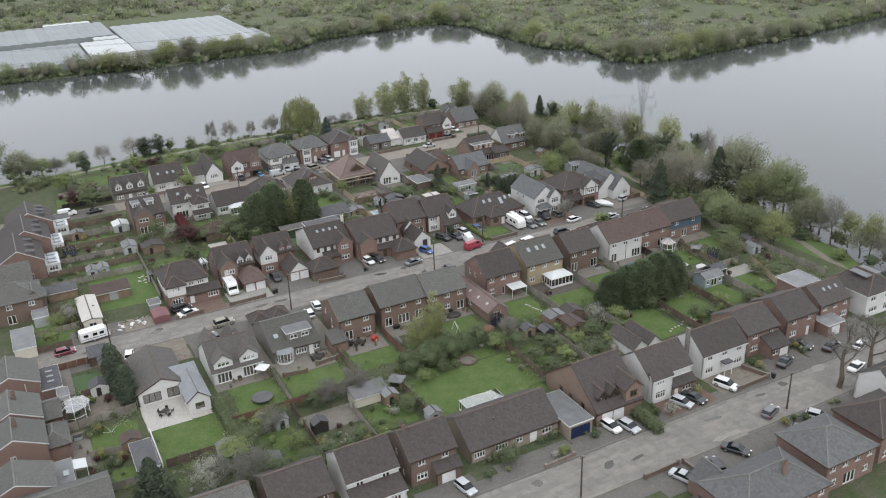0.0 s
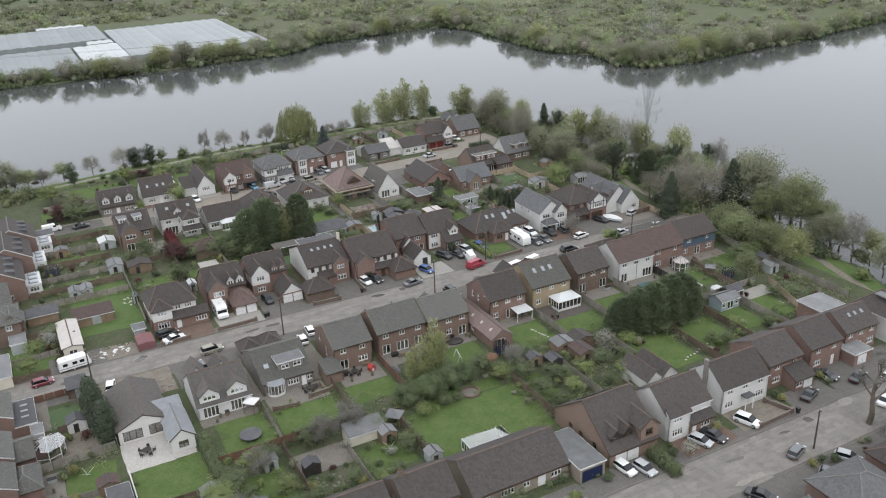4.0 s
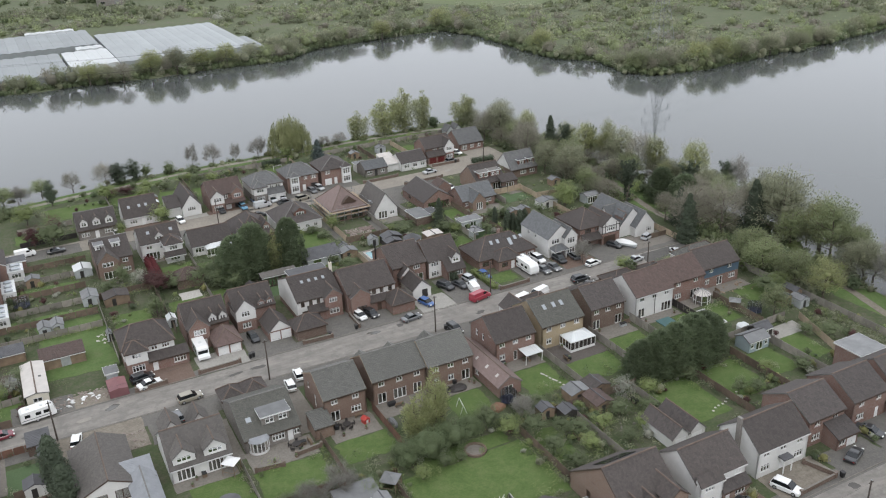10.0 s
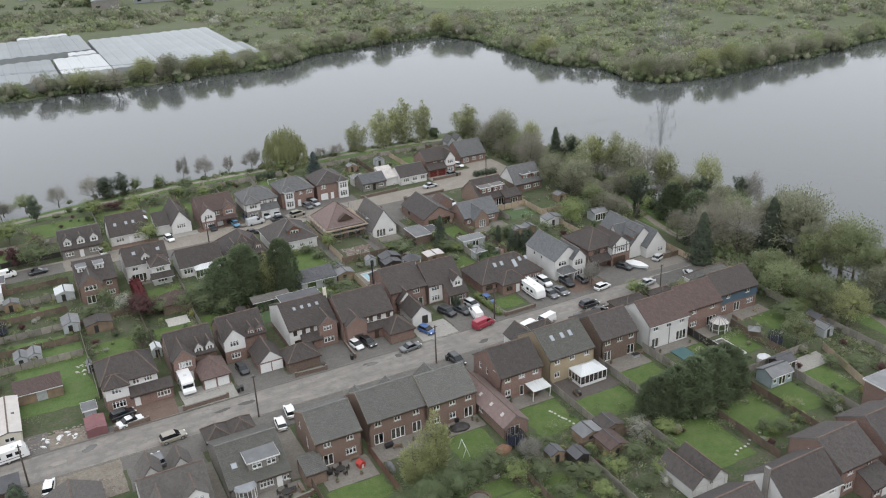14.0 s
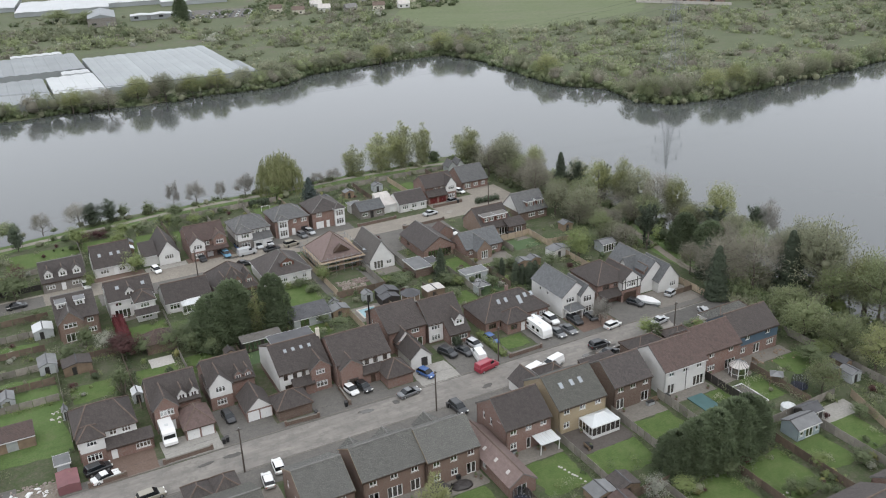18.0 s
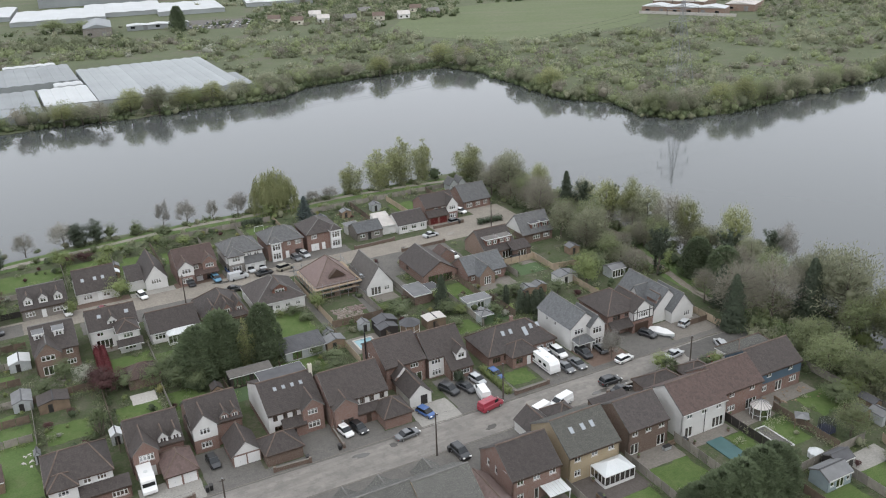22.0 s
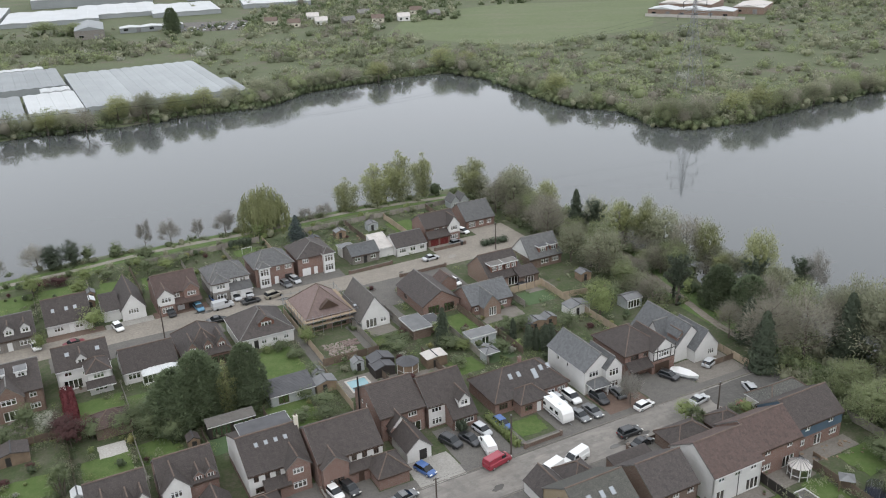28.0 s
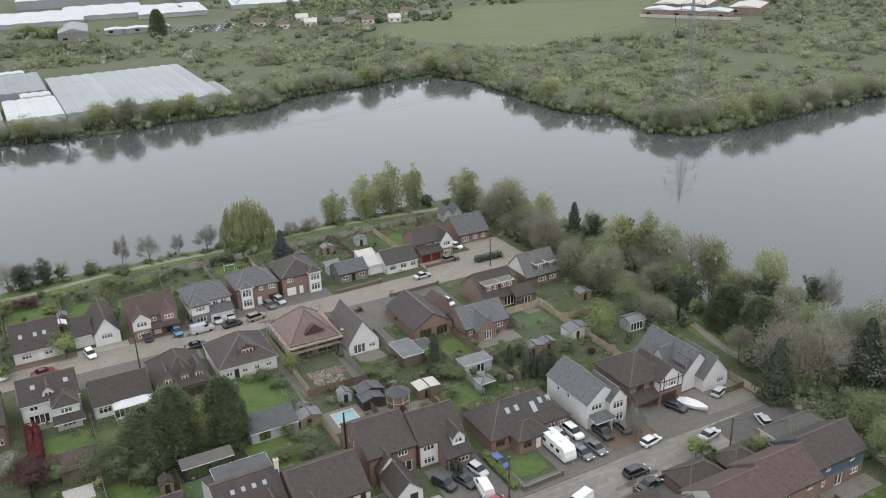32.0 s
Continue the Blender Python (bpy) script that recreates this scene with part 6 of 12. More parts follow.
for u, v, w, d in ((-9.2, 213.6, 11.0, 13.2), (-6.6, 227.2, 11.0, 12.8), (-5.0, 240.2, 11.2, 10.6)):
    h = skew(u, v, w, d, 5.0, 8.2, "roof_brown", "red brick terrace end with brown tiles and dark dormers", "brick_red", "brick_terrace", [(3.2, 3.4, 1.1, 1.1, "w2"), (7.0, 0.9, 1.1, 1.1, "w2")], [(1.0, 3.2, 1.3, 1.15, "w2"), (5.5, 3.2, 1.3, 1.15, "w2"), (9.0, 3.2, 1.3, 1.15, "w2"), (2.0, 0.1, 2.0, 2.0, "f2"), (7.0, 0.1, 2.0, 2.0, "f2")])
    for k in range(3):
        y = 1.6 + k * (d - 3.2) / 2.4
        part("roof_hatch", Mesh().prism([(w - 3.6, 6.1), (w - 1.6, 6.1), (w - 1.6, 6.9), (w - 3.6, 7.2)], y, y + 1.5), "felt_dark", h)
for u, v, n, d in ((1.9, 215.4, 3, 3.2), (4.5, 228.6, 3, 2.8), (6.3, 241.0, 2, 3.4)):
    for k in range(n):
        c = house("rear_extension", u, v + k * 2.5, "white glazed rear extension of a terrace house", "extension", group="white rear extensions")
        block(c, 0, d, 0.05, 2.45, 2.5, 2.6, "flat", "upvc_white", "poly_white", over=0.05, thick=0.12, walls="front right back", right=[(0.4, 0.1, 1.6, 2.0, "f2")], front=[(0.6, 0.9, d - 1.2, 1.2, "w3")])
        part("roof_lantern", Mesh().prism([(0.5, 2.78), (d - 0.5, 2.78), (d - 0.9, 3.05), (0.9, 3.05)], 0.6, 1.9), "skylight_glass", c)
h = house("brick_extension", 6.4, 246.2, "brick rear extension with a dark flat roof", "extension")
block(h, 0, 4.2, 0, 4.4, 2.8, 2.9, "flat", "brick_red", "felt_dark", over=0.12)
h = house("brick_house", -14.0, 191.6, "brick house with a hipped brown roof and a rear bay", group="western terrace")
block(h, 0, 13.4, 0, 9.6, 5.0, 7.8, "hip", "brick_brown", "roof_mossy", rim="ridge_grey", front=front_two(13.4, ("w3", "f2", "w2"), 3), right=BACK)
block(h, 9.4, 14.2, 1.0, 6.0, 4.6, 6.4, "v", "brick_brown", "roof_mossy", rim="ridge_grey", walls="front right left", front=[(1.2, 3.0, 1.6, 1.2, "w3"), (1.0, 0.6, 2.4, 1.4, "w3")])
h = house("lean_to", 0.6, 198.8, "long dark felt-roofed lean-to behind a house", "lean-to")
block(h, 0, 6.4, 0, 3.2, 2.2, 2.7, "lean", "shed_wood", "felt_dark", thick=0.1)
h = house("brick_house", -16.0, 203.0, "brick house with a worn grey-brown roof", group="western terrace")
block(h, 0, 14.4, 0, 8.0, 5.0, 7.8, "u", "brick_brown", "roof_mossy", rim="ridge_grey", right=BACK, front=front_two(14.4, ("w3", "f2", "w2"), 3))
for u, v, w, d in ((-22.0, 100.0, 16.0, 8.6), (-6.0, 99.0, 12.0, 9.0), (9.0, 99.5, 11.0, 8.6), (-22.0, 254.0, 14.0, 8.5), (-24.0, 266.0, 13.0, 8.5), (-30.0, 133.0, 13.0, 9.0), (-30.0, 150.0, 13.0, 9.0)):
    h = house("brick_house", u, v, "brick house with a worn grey-brown roof")
    block(h, 0, w, 0, d, 4.8, 7.6, "u", "brick_red", "roof_mossy", front=front_two(w, ("w3", "f2", "w2"), 3), right=[(2.5, 3.3, 1.2, 1.2, "w2")])
h = house("carport", -7.8, 174.0, "cream-walled outbuilding with a wide grey flat roof", "outbuilding")
block(h, 0, 4.1, 0, 9.6, 2.3, 2.4, "flat", "render_cream", "felt_grey", over=0.1)
low = house("outbuilding", -3.2, 187.0, "grey flat-roofed outbuilding behind a garden", "outbuilding")
block(low, 0, 3.0, 0, 4.6, 2.3, 2.4, "flat", "shed_grey", "felt_grey", over=0.1)

# ---- plants ----
RNG = np.random.default_rng(7)
BALL = np.array([(x, y, z) for x in (-1, 0, 1) for y in (-1, 0, 1) for z in (-1, 0, 1) if (x, y, z) != (0, 0, 0)], float)
BALL_AT = {tuple(int(c) for c in p): i for i, p in enumerate(BALL)}
BALL_QUADS = []
for ax in range(3):
    for sd in (-1, 1):
        for i in (-1, 0):
            for j in (-1, 0):
                q = []
                for di, dj in ((0, 0), (1, 0), (1, 1), (0, 1)) if sd > 0 else ((0, 0), (0, 1), (1, 1), (1, 0)):
                    p = [0, 0, 0]
                    p[ax], p[(ax + 1) % 3], p[(ax + 2) % 3] = sd, i + di, j + dj
                    q.append(BALL_AT[tuple(p)])
                BALL_QUADS.append(q)
BALL_QUADS = np.array(BALL_QUADS)
BALL /= np.linalg.norm(BALL, axis=1, keepdims=True)


def cards(centres, size, flat=0.65, up=0.0, out=None, loose=1.0):
    """One leaf-like quad at each centre, turned at random; up leans them to the sky, out away from the clump."""
    n = len(centres)
    nrm = RNG.normal(size=(n, 3)) * loose
    if out is not None:
        nrm += out
    nrm[:, 2] += up
    nrm /= np.linalg.norm(nrm, axis=1, keepdims=True)
    a = np.cross(nrm, RNG.normal(size=(n, 3)))
    a /= np.linalg.norm(a, axis=1, keepdims=True)
    b = np.cross(nrm, a)
    s = (np.asarray(size) * RNG.uniform(0.6, 1.35, n))[:, None]
    v = np.stack([centres - a * s * 0.5, centres - b * s * flat * 0.5, centres + a * s * 0.5, centres + b * s * flat * 0.5], 1).reshape(-1, 3)
    return v, np.arange(4 * n).reshape(-1, 4)


def joined(sets):
    vs, fs, k = [], [], 0
    for v, f in sets:
        vs.append(v)
        fs.append(f + k)
        k += len(v)
    return np.concatenate(vs), np.concatenate(fs)


def lumps(centres, radii):
    """An uneven closed body of inner leaves at each centre."""
    n = len(centres)
    r = np.asarray(radii)
    r = r[:, None] * np.ones(3) if r.ndim == 1 else r
    v = BALL[None] * RNG.uniform(0.72, 1.15, (n, 26, 1)) * r[:, None, :] + centres[:, None, :]
    return v.reshape(-1, 3), (BALL_QUADS[None] + 26 * np.arange(n)[:, None, None]).reshape(-1, 4)


def clumps(centres, radii, per, size, core=0.8, low=-0.55, flat=0.65, up=0.35, squash=0.85):
    """Clumps of leaves: each a body with leaves standing round it."""
    centres, radii = np.asarray(centres, float), np.asarray(radii, float)
    n = len(centres)
    d = RNG.normal(size=(n, per, 3))
    d /= np.linalg.norm(d, axis=2, keepdims=True)
    d[:, :, 2] = np.where(d[:, :, 2] < low, -d[:, :, 2], d[:, :, 2])
    sc = radii[:, None, None] * np.array([1, 1, squash])
    p = centres[:, None, :] + d * sc * RNG.uniform(0.7, 1.12, (n, per, 1))
    s = cards(p.reshape(-1, 3), np.repeat(np.broadcast_to(size, n), per), flat, up + 0.2, d.reshape(-1, 3) * 1.1, 0.32)
    return joined([s, lumps(centres, radii * core)]) if core else s


def shell(n, rx, ry, rz, inner=0.55, low=-0.9):
    """Points in the outer part of an uneven ellipsoid."""
    d = RNG.normal(size=(n * 4, 3))
    d /= np.linalg.norm(d, axis=1, keepdims=True)
    d = d[d[:, 2] > low][:n]
    lump = 1 + 0.14 * np.sin(d[:, 0] * 5 + 1) * np.cos(d[:, 1] * 4) + 0.1 * np.sin(d[:, 2] * 7 + d[:, 0] * 3)
    r = (RNG.uniform(inner**3, 1, len(d)) ** (1 / 3) * lump)[:, None]
    return d * r * np.array([rx, ry, rz])


def limbs(h, w, trunk_r, first=0.3, count=10, rise=0.6, wob=0.06, seed=1, fork=2):
    """A tapered trunk with limbs and side branches; gives the mesh and the tips."""
    rnd, b, tips = random.Random(seed), Mesh(), []
    p, pts = Vector((0, 0, -0.3)), []
    for i in range(6):
        q = Vector((rnd.uniform(-1, 1) * wob * h * 0.4, rnd.uniform(-1, 1) * wob * h * 0.4, h * 0.86 * (i + 1) / 6))
        b.tube(p, q, trunk_r * (1 - i / 6.6), trunk_r * (1 - (i + 1) / 6.6), 7)
        pts.append((p.copy(), q.copy()))
        p = q
    tips.append(tuple(p))
    for i in range(count):
        f = first + (0.92 - first) * i / max(1, count - 1)
        z = h * 0.86 * f
        s = min(5, int(f * 6))
        base = pts[s][0].lerp(pts[s][1], f * 6 - s)
        ang = i * 2.4 + rnd.uniform(-0.4, 0.4)
        ln = w * 0.5 * (1.05 - 0.55 * f) * rnd.uniform(0.8, 1.15)
        mid = base + Vector((math.cos(ang), math.sin(ang), rise * 0.7)) * ln * 0.55
        end = mid + Vector((math.cos(ang), math.sin(ang), rise * 1.2)) * ln * 0.5
        r = trunk_r * 0.42 * (1 - 0.5 * f)
        b.tube(base, mid, r, r * 0.6, 5)
        b.tube(mid, end, r * 0.6, r * 0.2, 5)
        tips.append(tuple(end))
        for _ in range(fork):
            e = mid + Vector((math.cos(ang + rnd.uniform(-1.1, 1.1)), math.sin(ang + rnd.uniform(-1.1, 1.1)), rise + rnd.uniform(-0.2, 0.7))) * ln * rnd.uniform(0.35, 0.6)
            b.tube(mid, e, r * 0.45, r * 0.12, 4)
            tips.append(tuple(e))
    return b, tips


KINDS = {}


def tree_kind(kind, label, h, w, bark, crown, leaf, category="tree"):
    KINDS[kind] = (label, h, w, bark, crown, leaf, category, [])


def make_tree(kind, u, v, h, w, label=""):
    """A tree or shrub of that kind, h high and w wide; each kind has three grown forms."""
    lab, h0, w0, bark, crown, leaf, cat, forms = KINDS[kind]
    z = (-0.42 if v > 302 or u > 171 else -0.25) if lake_side(u, v) else 0.0
    m = spot(u, v, z, (u * 37.3 + v * 17.9) % 360) @ Matrix.Diagonal((w / w0, w / w0, h / h0, 1))
    if cat == "shrub":
        m = Matrix.Translation((0, 0, -0.2 if lake_side(u, v) else -0.04)) @ m
        if not forms:
            forms += [fast_mesh(kind, *crown(s), leaf) for s in (1, 2, 3)]
        return thing(kind, m, label or lab, cat, mesh=forms[int(u * 3 + v) % 3])
    if len(forms) < 3:
        s = len(forms) + 1
        forms.append((bark(s).done("trunk", "bark"), fast_mesh("crown", *crown(s), leaf)))
    trunk, leafage = forms[int(u * 3 + v) % len(forms)]
    ob = thing(kind, m, label or lab, cat)
    part("trunk", trunk, None, ob)
    part("crown", leafage, None, ob)
    return ob


def lake_side(u, v):
    return v > 293 or u > 163


def sprays(c, per, spread, size, mid, flat=0.6, loose=0.35, up=0.45):
    """Loose sprays of small leaves round each centre, facing out of the crown."""
    q = np.repeat(np.asarray(c, float), per, 0)
    off = RNG.normal(size=q.shape) * spread * np.array([1, 1, 0.8])
    o = q - mid
    o = o / (np.linalg.norm(o, axis=1, keepdims=True) + 1e-6) + off / (np.linalg.norm(off, axis=1, keepdims=True) + 1e-6) * 0.7
    return cards(q + off, size, flat, up, o, loose)


def twigs(root, way, length, width, loose=0.5):
    """Thin leafy shoots, each from its root along its way."""
    n = len(root)
    d = way / (np.linalg.norm(way, axis=1, keepdims=True) + 1e-6) + RNG.normal(size=(n, 3)) * loose
    d /= np.linalg.norm(d, axis=1, keepdims=True)
    side = np.cross(d, RNG.normal(size=(n, 3)) * 0.45 + [0, 0, 1])
    side *= width * RNG.uniform(0.6, 1.3, (n, 1)) / np.linalg.norm(side, axis=1, keepdims=True)
    ln = length * RNG.uniform(0.5, 1.3, (n, 1))
    v = np.stack([root, root + d * ln * 0.5 - side * 0.5, root + d * ln, root + d * ln * 0.5 + side * 0.5], 1).reshape(-1, 3)
    return v, np.arange(4 * n).reshape(-1, 4)


def broad(h, w, n, per, size, seed0, first=0.25, count=12, rc=0.07, core=0.8, zc=0.58, zr=0.42, inner=0.72, fork=2, flat=0.6, shoot=None):
    """A limbed tree whose crown is many loose sprays of small leaves, at the limbs' tips and over the outer form."""
    cache = {}
    def both(s):
        if s not in cache:
            cache[s] = limbs(h, w * 0.9, h * 0.02, first, count, 0.6, 0.06, seed0 + s, fork)
        return cache[s]
    def bark(s):
        return both(s)[0]
    def crown(s):
        tips = np.array(both(s)[1])
        p = shell(n, w * 0.43, w * 0.43, h * zr * 0.92, inner, -0.75)
        p[:, 2] += h * zc
        c = np.concatenate([tips, p])
        c = c[c[:, 2] > h * 0.14]
        mid = np.array([0, 0, h * zc * 0.75])
        if shoot:
            q = np.repeat(c, per, 0)
            off = np.clip(RNG.normal(size=q.shape), -1.6, 1.6) * w * rc
            sets = [twigs(q + off - (q - mid) * RNG.uniform(0, 0.3, (len(q), 1)), (q - mid) / h + off / w * 3 + [0, 0, 0.25], shoot[0], shoot[1])]
        else:
            sets = [sprays(c, per, w * rc, size, mid, flat)]
        if core:
            k = shell(18, w * 0.22, w * 0.22, h * zr * 0.52, 0.5) + [0, 0, h * zc * 0.92]
            sets.append(lumps(k, np.full(len(k), w * 0.13 * core)))
        return joined(sets)
    return bark, crown


bk, cr = broad(12, 9, 86, 42, 0.22, 11, rc=0.062, core=0.6, shoot=(0.42, 0.14))
tree_kind("broadleaf_tree", "broadleaf tree in fresh green spring leaf", 12, 9, bk, cr, "leaf_spring")
bk, cr = broad(12, 9, 84, 36, 0.2, 21, 0.2, 15, 0.062, 0.5, shoot=(0.55, 0.12))
tree_kind("lakeside_tree", "tree by the lake with thin grey-green spring foliage", 12, 9, bk, cr, "leaf_olive")
bk, cr = broad(12, 9, 80, 36, 0.2, 121, 0.22, 15, 0.06, 0.5, shoot=(0.5, 0.13))
tree_kind("ash_tree", "tall tree in thin yellow-green young leaf", 12, 9, bk, cr, "leaf_willow")
bk, cr = broad(12, 9, 70, 34, 0.34, 131, 0.15, 18, 0.07, 0.0, fork=3, shoot=(0.8, 0.066))
tree_kind("budding_tree", "grey-brown budding tree with dense fine twigs", 12, 9, bk, cr, "leaf_bud")
bk, cr = broad(5.4, 7, 90, 40, 0.2, 151, 0.1, 8, 0.055, 1.5, 0.5, 0.5, 0.8)
tree_kind("evergreen_bush", "large rounded mid-green evergreen bush", 5.4, 7, bk, cr, "leaf_laurel")
bk, cr = broad(6, 5, 34, 34, 0.19, 31, 0.15, 8, 0.075, 0.95)
tree_kind("garden_tree", "small rounded garden tree in mid-green leaf", 6, 5, bk, cr, "leaf_mid")
bk, cr = broad(6, 5, 34, 34, 0.19, 41, 0.15, 8, 0.075, 0.9)
tree_kind("bright_tree", "small tree in bright yellow-green spring leaf", 6, 5, bk, cr, "leaf_bright")
bk, cr = broad(5, 5, 30, 34, 0.17, 51, 0.15, 10, 0.075, 0.5)
tree_kind("blossom_tree", "small tree covered in white blossom", 5, 5, bk, cr, "blossom")
bk, cr = broad(6, 4.5, 34, 32, 0.2, 61, 0.12, 8, 0.075, 0.95)
tree_kind("copper_tree", "dark red-leaved tree in a garden", 6, 4.5, bk, cr, "leaf_red")


def willow_crown(s):
    """A dome of hanging strands that reach nearly to the ground, in tumbling tufts."""
    n, k = 520, 15
    a, r = RNG.uniform(0, 2 * np.pi, n), 6.4 * np.sqrt(RNG.uniform(0.0, 1, n))
    tuft = 0.9 * np.sin(a * 5 + s) * np.cos(r * 1.3 + s) + 0.5 * np.sin(a * 11 + r)
    top = 11.4 * (1 - (r / 8.2) ** 2.6) + tuft + RNG.normal(0, 0.25, n)
    end = np.maximum(0.5, top - RNG.uniform(2.5, 7.5, n) - (r > 5) * 2.5)
    f = np.linspace(0, 1, k)
    z = top[:, None] + (end - top)[:, None] * f
    rr = r[:, None] * (1 + 0.1 * np.sqrt(f))
    q = np.stack([rr * np.cos(a)[:, None], rr * np.sin(a)[:, None], z], -1) + RNG.normal(size=(n, k, 3)) * 0.12
    o = np.stack([np.cos(a), np.sin(a), 0.9 * (1 - r / 7)], -1)[:, None, :] * np.ones((1, k, 1))
    strands = twigs(q.reshape(-1, 3), o.reshape(-1, 3) * 0.25 - [0, 0, 1.0], 0.95, 0.17, 0.16)
    body = lumps(np.array([(0, 0, 5.6), (2.2, 1, 4.6), (-2.0, 1.6, 4.6), (0.4, -2.4, 4.6), (-1.6, -1.8, 4.2), (2.4, -1.4, 4.2)]), np.array([(3.4, 3.4, 3.9)] + [(2.6, 2.6, 3.4)] * 5))
    return joined([strands, body])


bk, _ = broad(11, 9, 10, 2, 0.4, 71, 0.3, 12)
tree_kind("weeping_willow", "broad weeping willow in yellow-green spring leaf", 12, 14, bk, willow_crown, "leaf_willow")


def plume_crown(s, full=1.0, count=9):
    """Several leaders, each a soft upright plume of fine shoots that thins to its tip."""
    sets, n = [], 450
    for i in range(count):
        a = i * 2.4 + s
        r = 0.0 if i == 0 else 1.1 + 1.5 * full * ((i * 0.37 + s * 0.2) % 1)
        top = 11.8 if i == 0 else 11.4 - (1.2 if full < 1.2 else 0.75) * r - 1.2 * ((i * 0.61) % 1)
        f = RNG.uniform(0, 1, n) ** 0.85
        w = (0.3 + 1.35 * f ** 0.6 * (1 - f) ** 0.55) * 1.2 * full
        d = np.clip(RNG.normal(size=(n, 2)), -1.8, 1.8) * 0.42
        lean = 0.55 + 0.45 * f
        tuft = 1 + 0.25 * np.sin(f * 26 + i)
        p = np.stack([math.cos(a) * r * lean + d[:, 0] * w * tuft, math.sin(a) * r * lean + d[:, 1] * w * tuft, 0.3 + (top - 0.8) * f], -1)
        sets.append(twigs(p, np.stack([d[:, 0] * 1.2, d[:, 1] * 1.2, np.full(n, 0.8)], -1), 0.8, 0.12, 0.35))
    return joined(sets)


wk, _ = broad(11, 6.4, 10, 2, 0.4, 75, 0.12, 14)
tree_kind("riverside_willow", "feathery grey-green riverside willow in young leaf", 12, 8, wk, lambda s: plume_crown(s, 1.45, 11), "leaf_willow")
tree_kind("tall_willow", "tall feathery willow in pale yellow-green leaf", 12, 8, wk, plume_crown, "leaf_willow")


def bare_twigs(s):
    _, tips = limbs(9, 6, 0.16, 0.25, 14, 0.75, 0.09, 80 + s, 4)
    v, f = [], []
    t = np.repeat(np.array(tips), 38, 0) * RNG.uniform(0.72, 1.0, (len(tips) * 38, 1)) + RNG.normal(size=(len(tips) * 38, 3)) * 0.25
    d = RNG.normal(size=t.shape)
    d[:, 2] = np.abs(d[:, 2]) + 0.3
    d /= np.linalg.norm(d, axis=1, keepdims=True)
    e = t + d * RNG.uniform(0.5, 1.6, len(t))[:, None]
    side = np.cross(d, RNG.normal(size=d.shape))
    side /= np.linalg.norm(side, axis=1, keepdims=True)
    q = np.stack([t - side * 0.018, t + side * 0.018, e + side * 0.007, e - side * 0.007], 1).reshape(-1, 3)
    return q, np.arange(len(q)).reshape(-1, 4)


tree_kind("bare_tree", "bare grey-brown tree with fine twigs", 9.6, 7, lambda s: limbs(9, 6, 0.16, 0.25, 14, 0.75, 0.09, 80 + s, 4)[0], bare_twigs, "twig_grey")


def pollard_twigs(s):
    _, tips = limbs(9, 6, 0.42, 0.35, 9, 0.9, 0.1, 180 + s, 3)
    t = np.repeat(np.array(tips), 30, 0)
    d = RNG.normal(size=t.shape)
    d[:, 2] = np.abs(d[:, 2]) + 0.4
    d /= np.linalg.norm(d, axis=1, keepdims=True)
    e = t + d * RNG.uniform(0.3, 1.0, len(t))[:, None]
    side = np.cross(d, RNG.normal(size=d.shape))
    side /= np.linalg.norm(side, axis=1, keepdims=True)
    q = np.stack([t - side * 0.03, t + side * 0.03, e + side * 0.008, e - side * 0.008], 1).reshape(-1, 3)
    return q, np.arange(len(q)).reshape(-1, 4)


tree_kind("street_tree", "bare pollarded street tree with thick crooked limbs", 9.6, 7, lambda s: limbs(9, 6, 0.42, 0.35, 9, 0.9, 0.1, 180 + s, 3)[0], pollard_twigs, "twig_grey")


def ivy_crown(s):
    b, tips = limbs(11, 5, 0.3, 0.35, 8, 1.2, 0.05, 90 + s)
    t = np.array(tips)
    base = np.concatenate([np.linspace((0, 0, a[2] * 0.7), a, 5) for a in t])
    core = np.stack([RNG.normal(0, 0.35, 16), RNG.normal(0, 0.35, 16), np.linspace(0.6, 10, 16)], -1)
    c = np.concatenate([base, core])
    r = np.concatenate([np.tile(np.linspace(0.62, 0.34, 5), len(t)), np.linspace(0.95, 0.6, 16)])
    return clumps(c, r, 26, 0.24, 0.4, -0.8, 0.7, 0.2, 1.25)


tree_kind("ivy_tree", "dark ivy-clad tree with ragged upright limbs", 12, 5, lambda s: limbs(11, 5, 0.3, 0.35, 8, 1.2, 0.05, 90 + s)[0], ivy_crown, "leaf_dark")


bk, cr = broad(7, 3.6, 80, 40, 0.2, 161, 0.1, 10, 0.07, 1.1, 0.48, 0.52)
tree_kind("ivy_bush", "short stout tree wholly clad in dark ivy", 7, 3.6, bk, cr, "leaf_dark")


def spire(h, r, n, size, taper, jag=0.16):
    """Leaves and inner bodies over a tall pointed form."""
    z = RNG.uniform(0.0, 1, n)
    a = RNG.uniform(0, 2 * np.pi, n)
    rr = taper(z) * (1 + jag * np.sin(z * 34 + a) + 0.12 * np.sin(a * 5 + z * 9)) * RNG.uniform(0.85, 1.06, n)
    o = np.stack([np.cos(a), np.sin(a), np.full(n, 0.5)], -1)
    p = np.stack([rr * r * np.cos(a), rr * r * np.sin(a), z * h + 0.1], -1)
    k = np.linspace(0.04, 0.93, 12)
    body = lumps(np.stack([0 * k, 0 * k, k * h], -1), np.stack([taper(k) * r * 0.86, taper(k) * r * 0.86, np.full(12, h * 0.075)], -1))
    return joined([cards(p, size, 0.55, 0.1, o, 0.5), body])


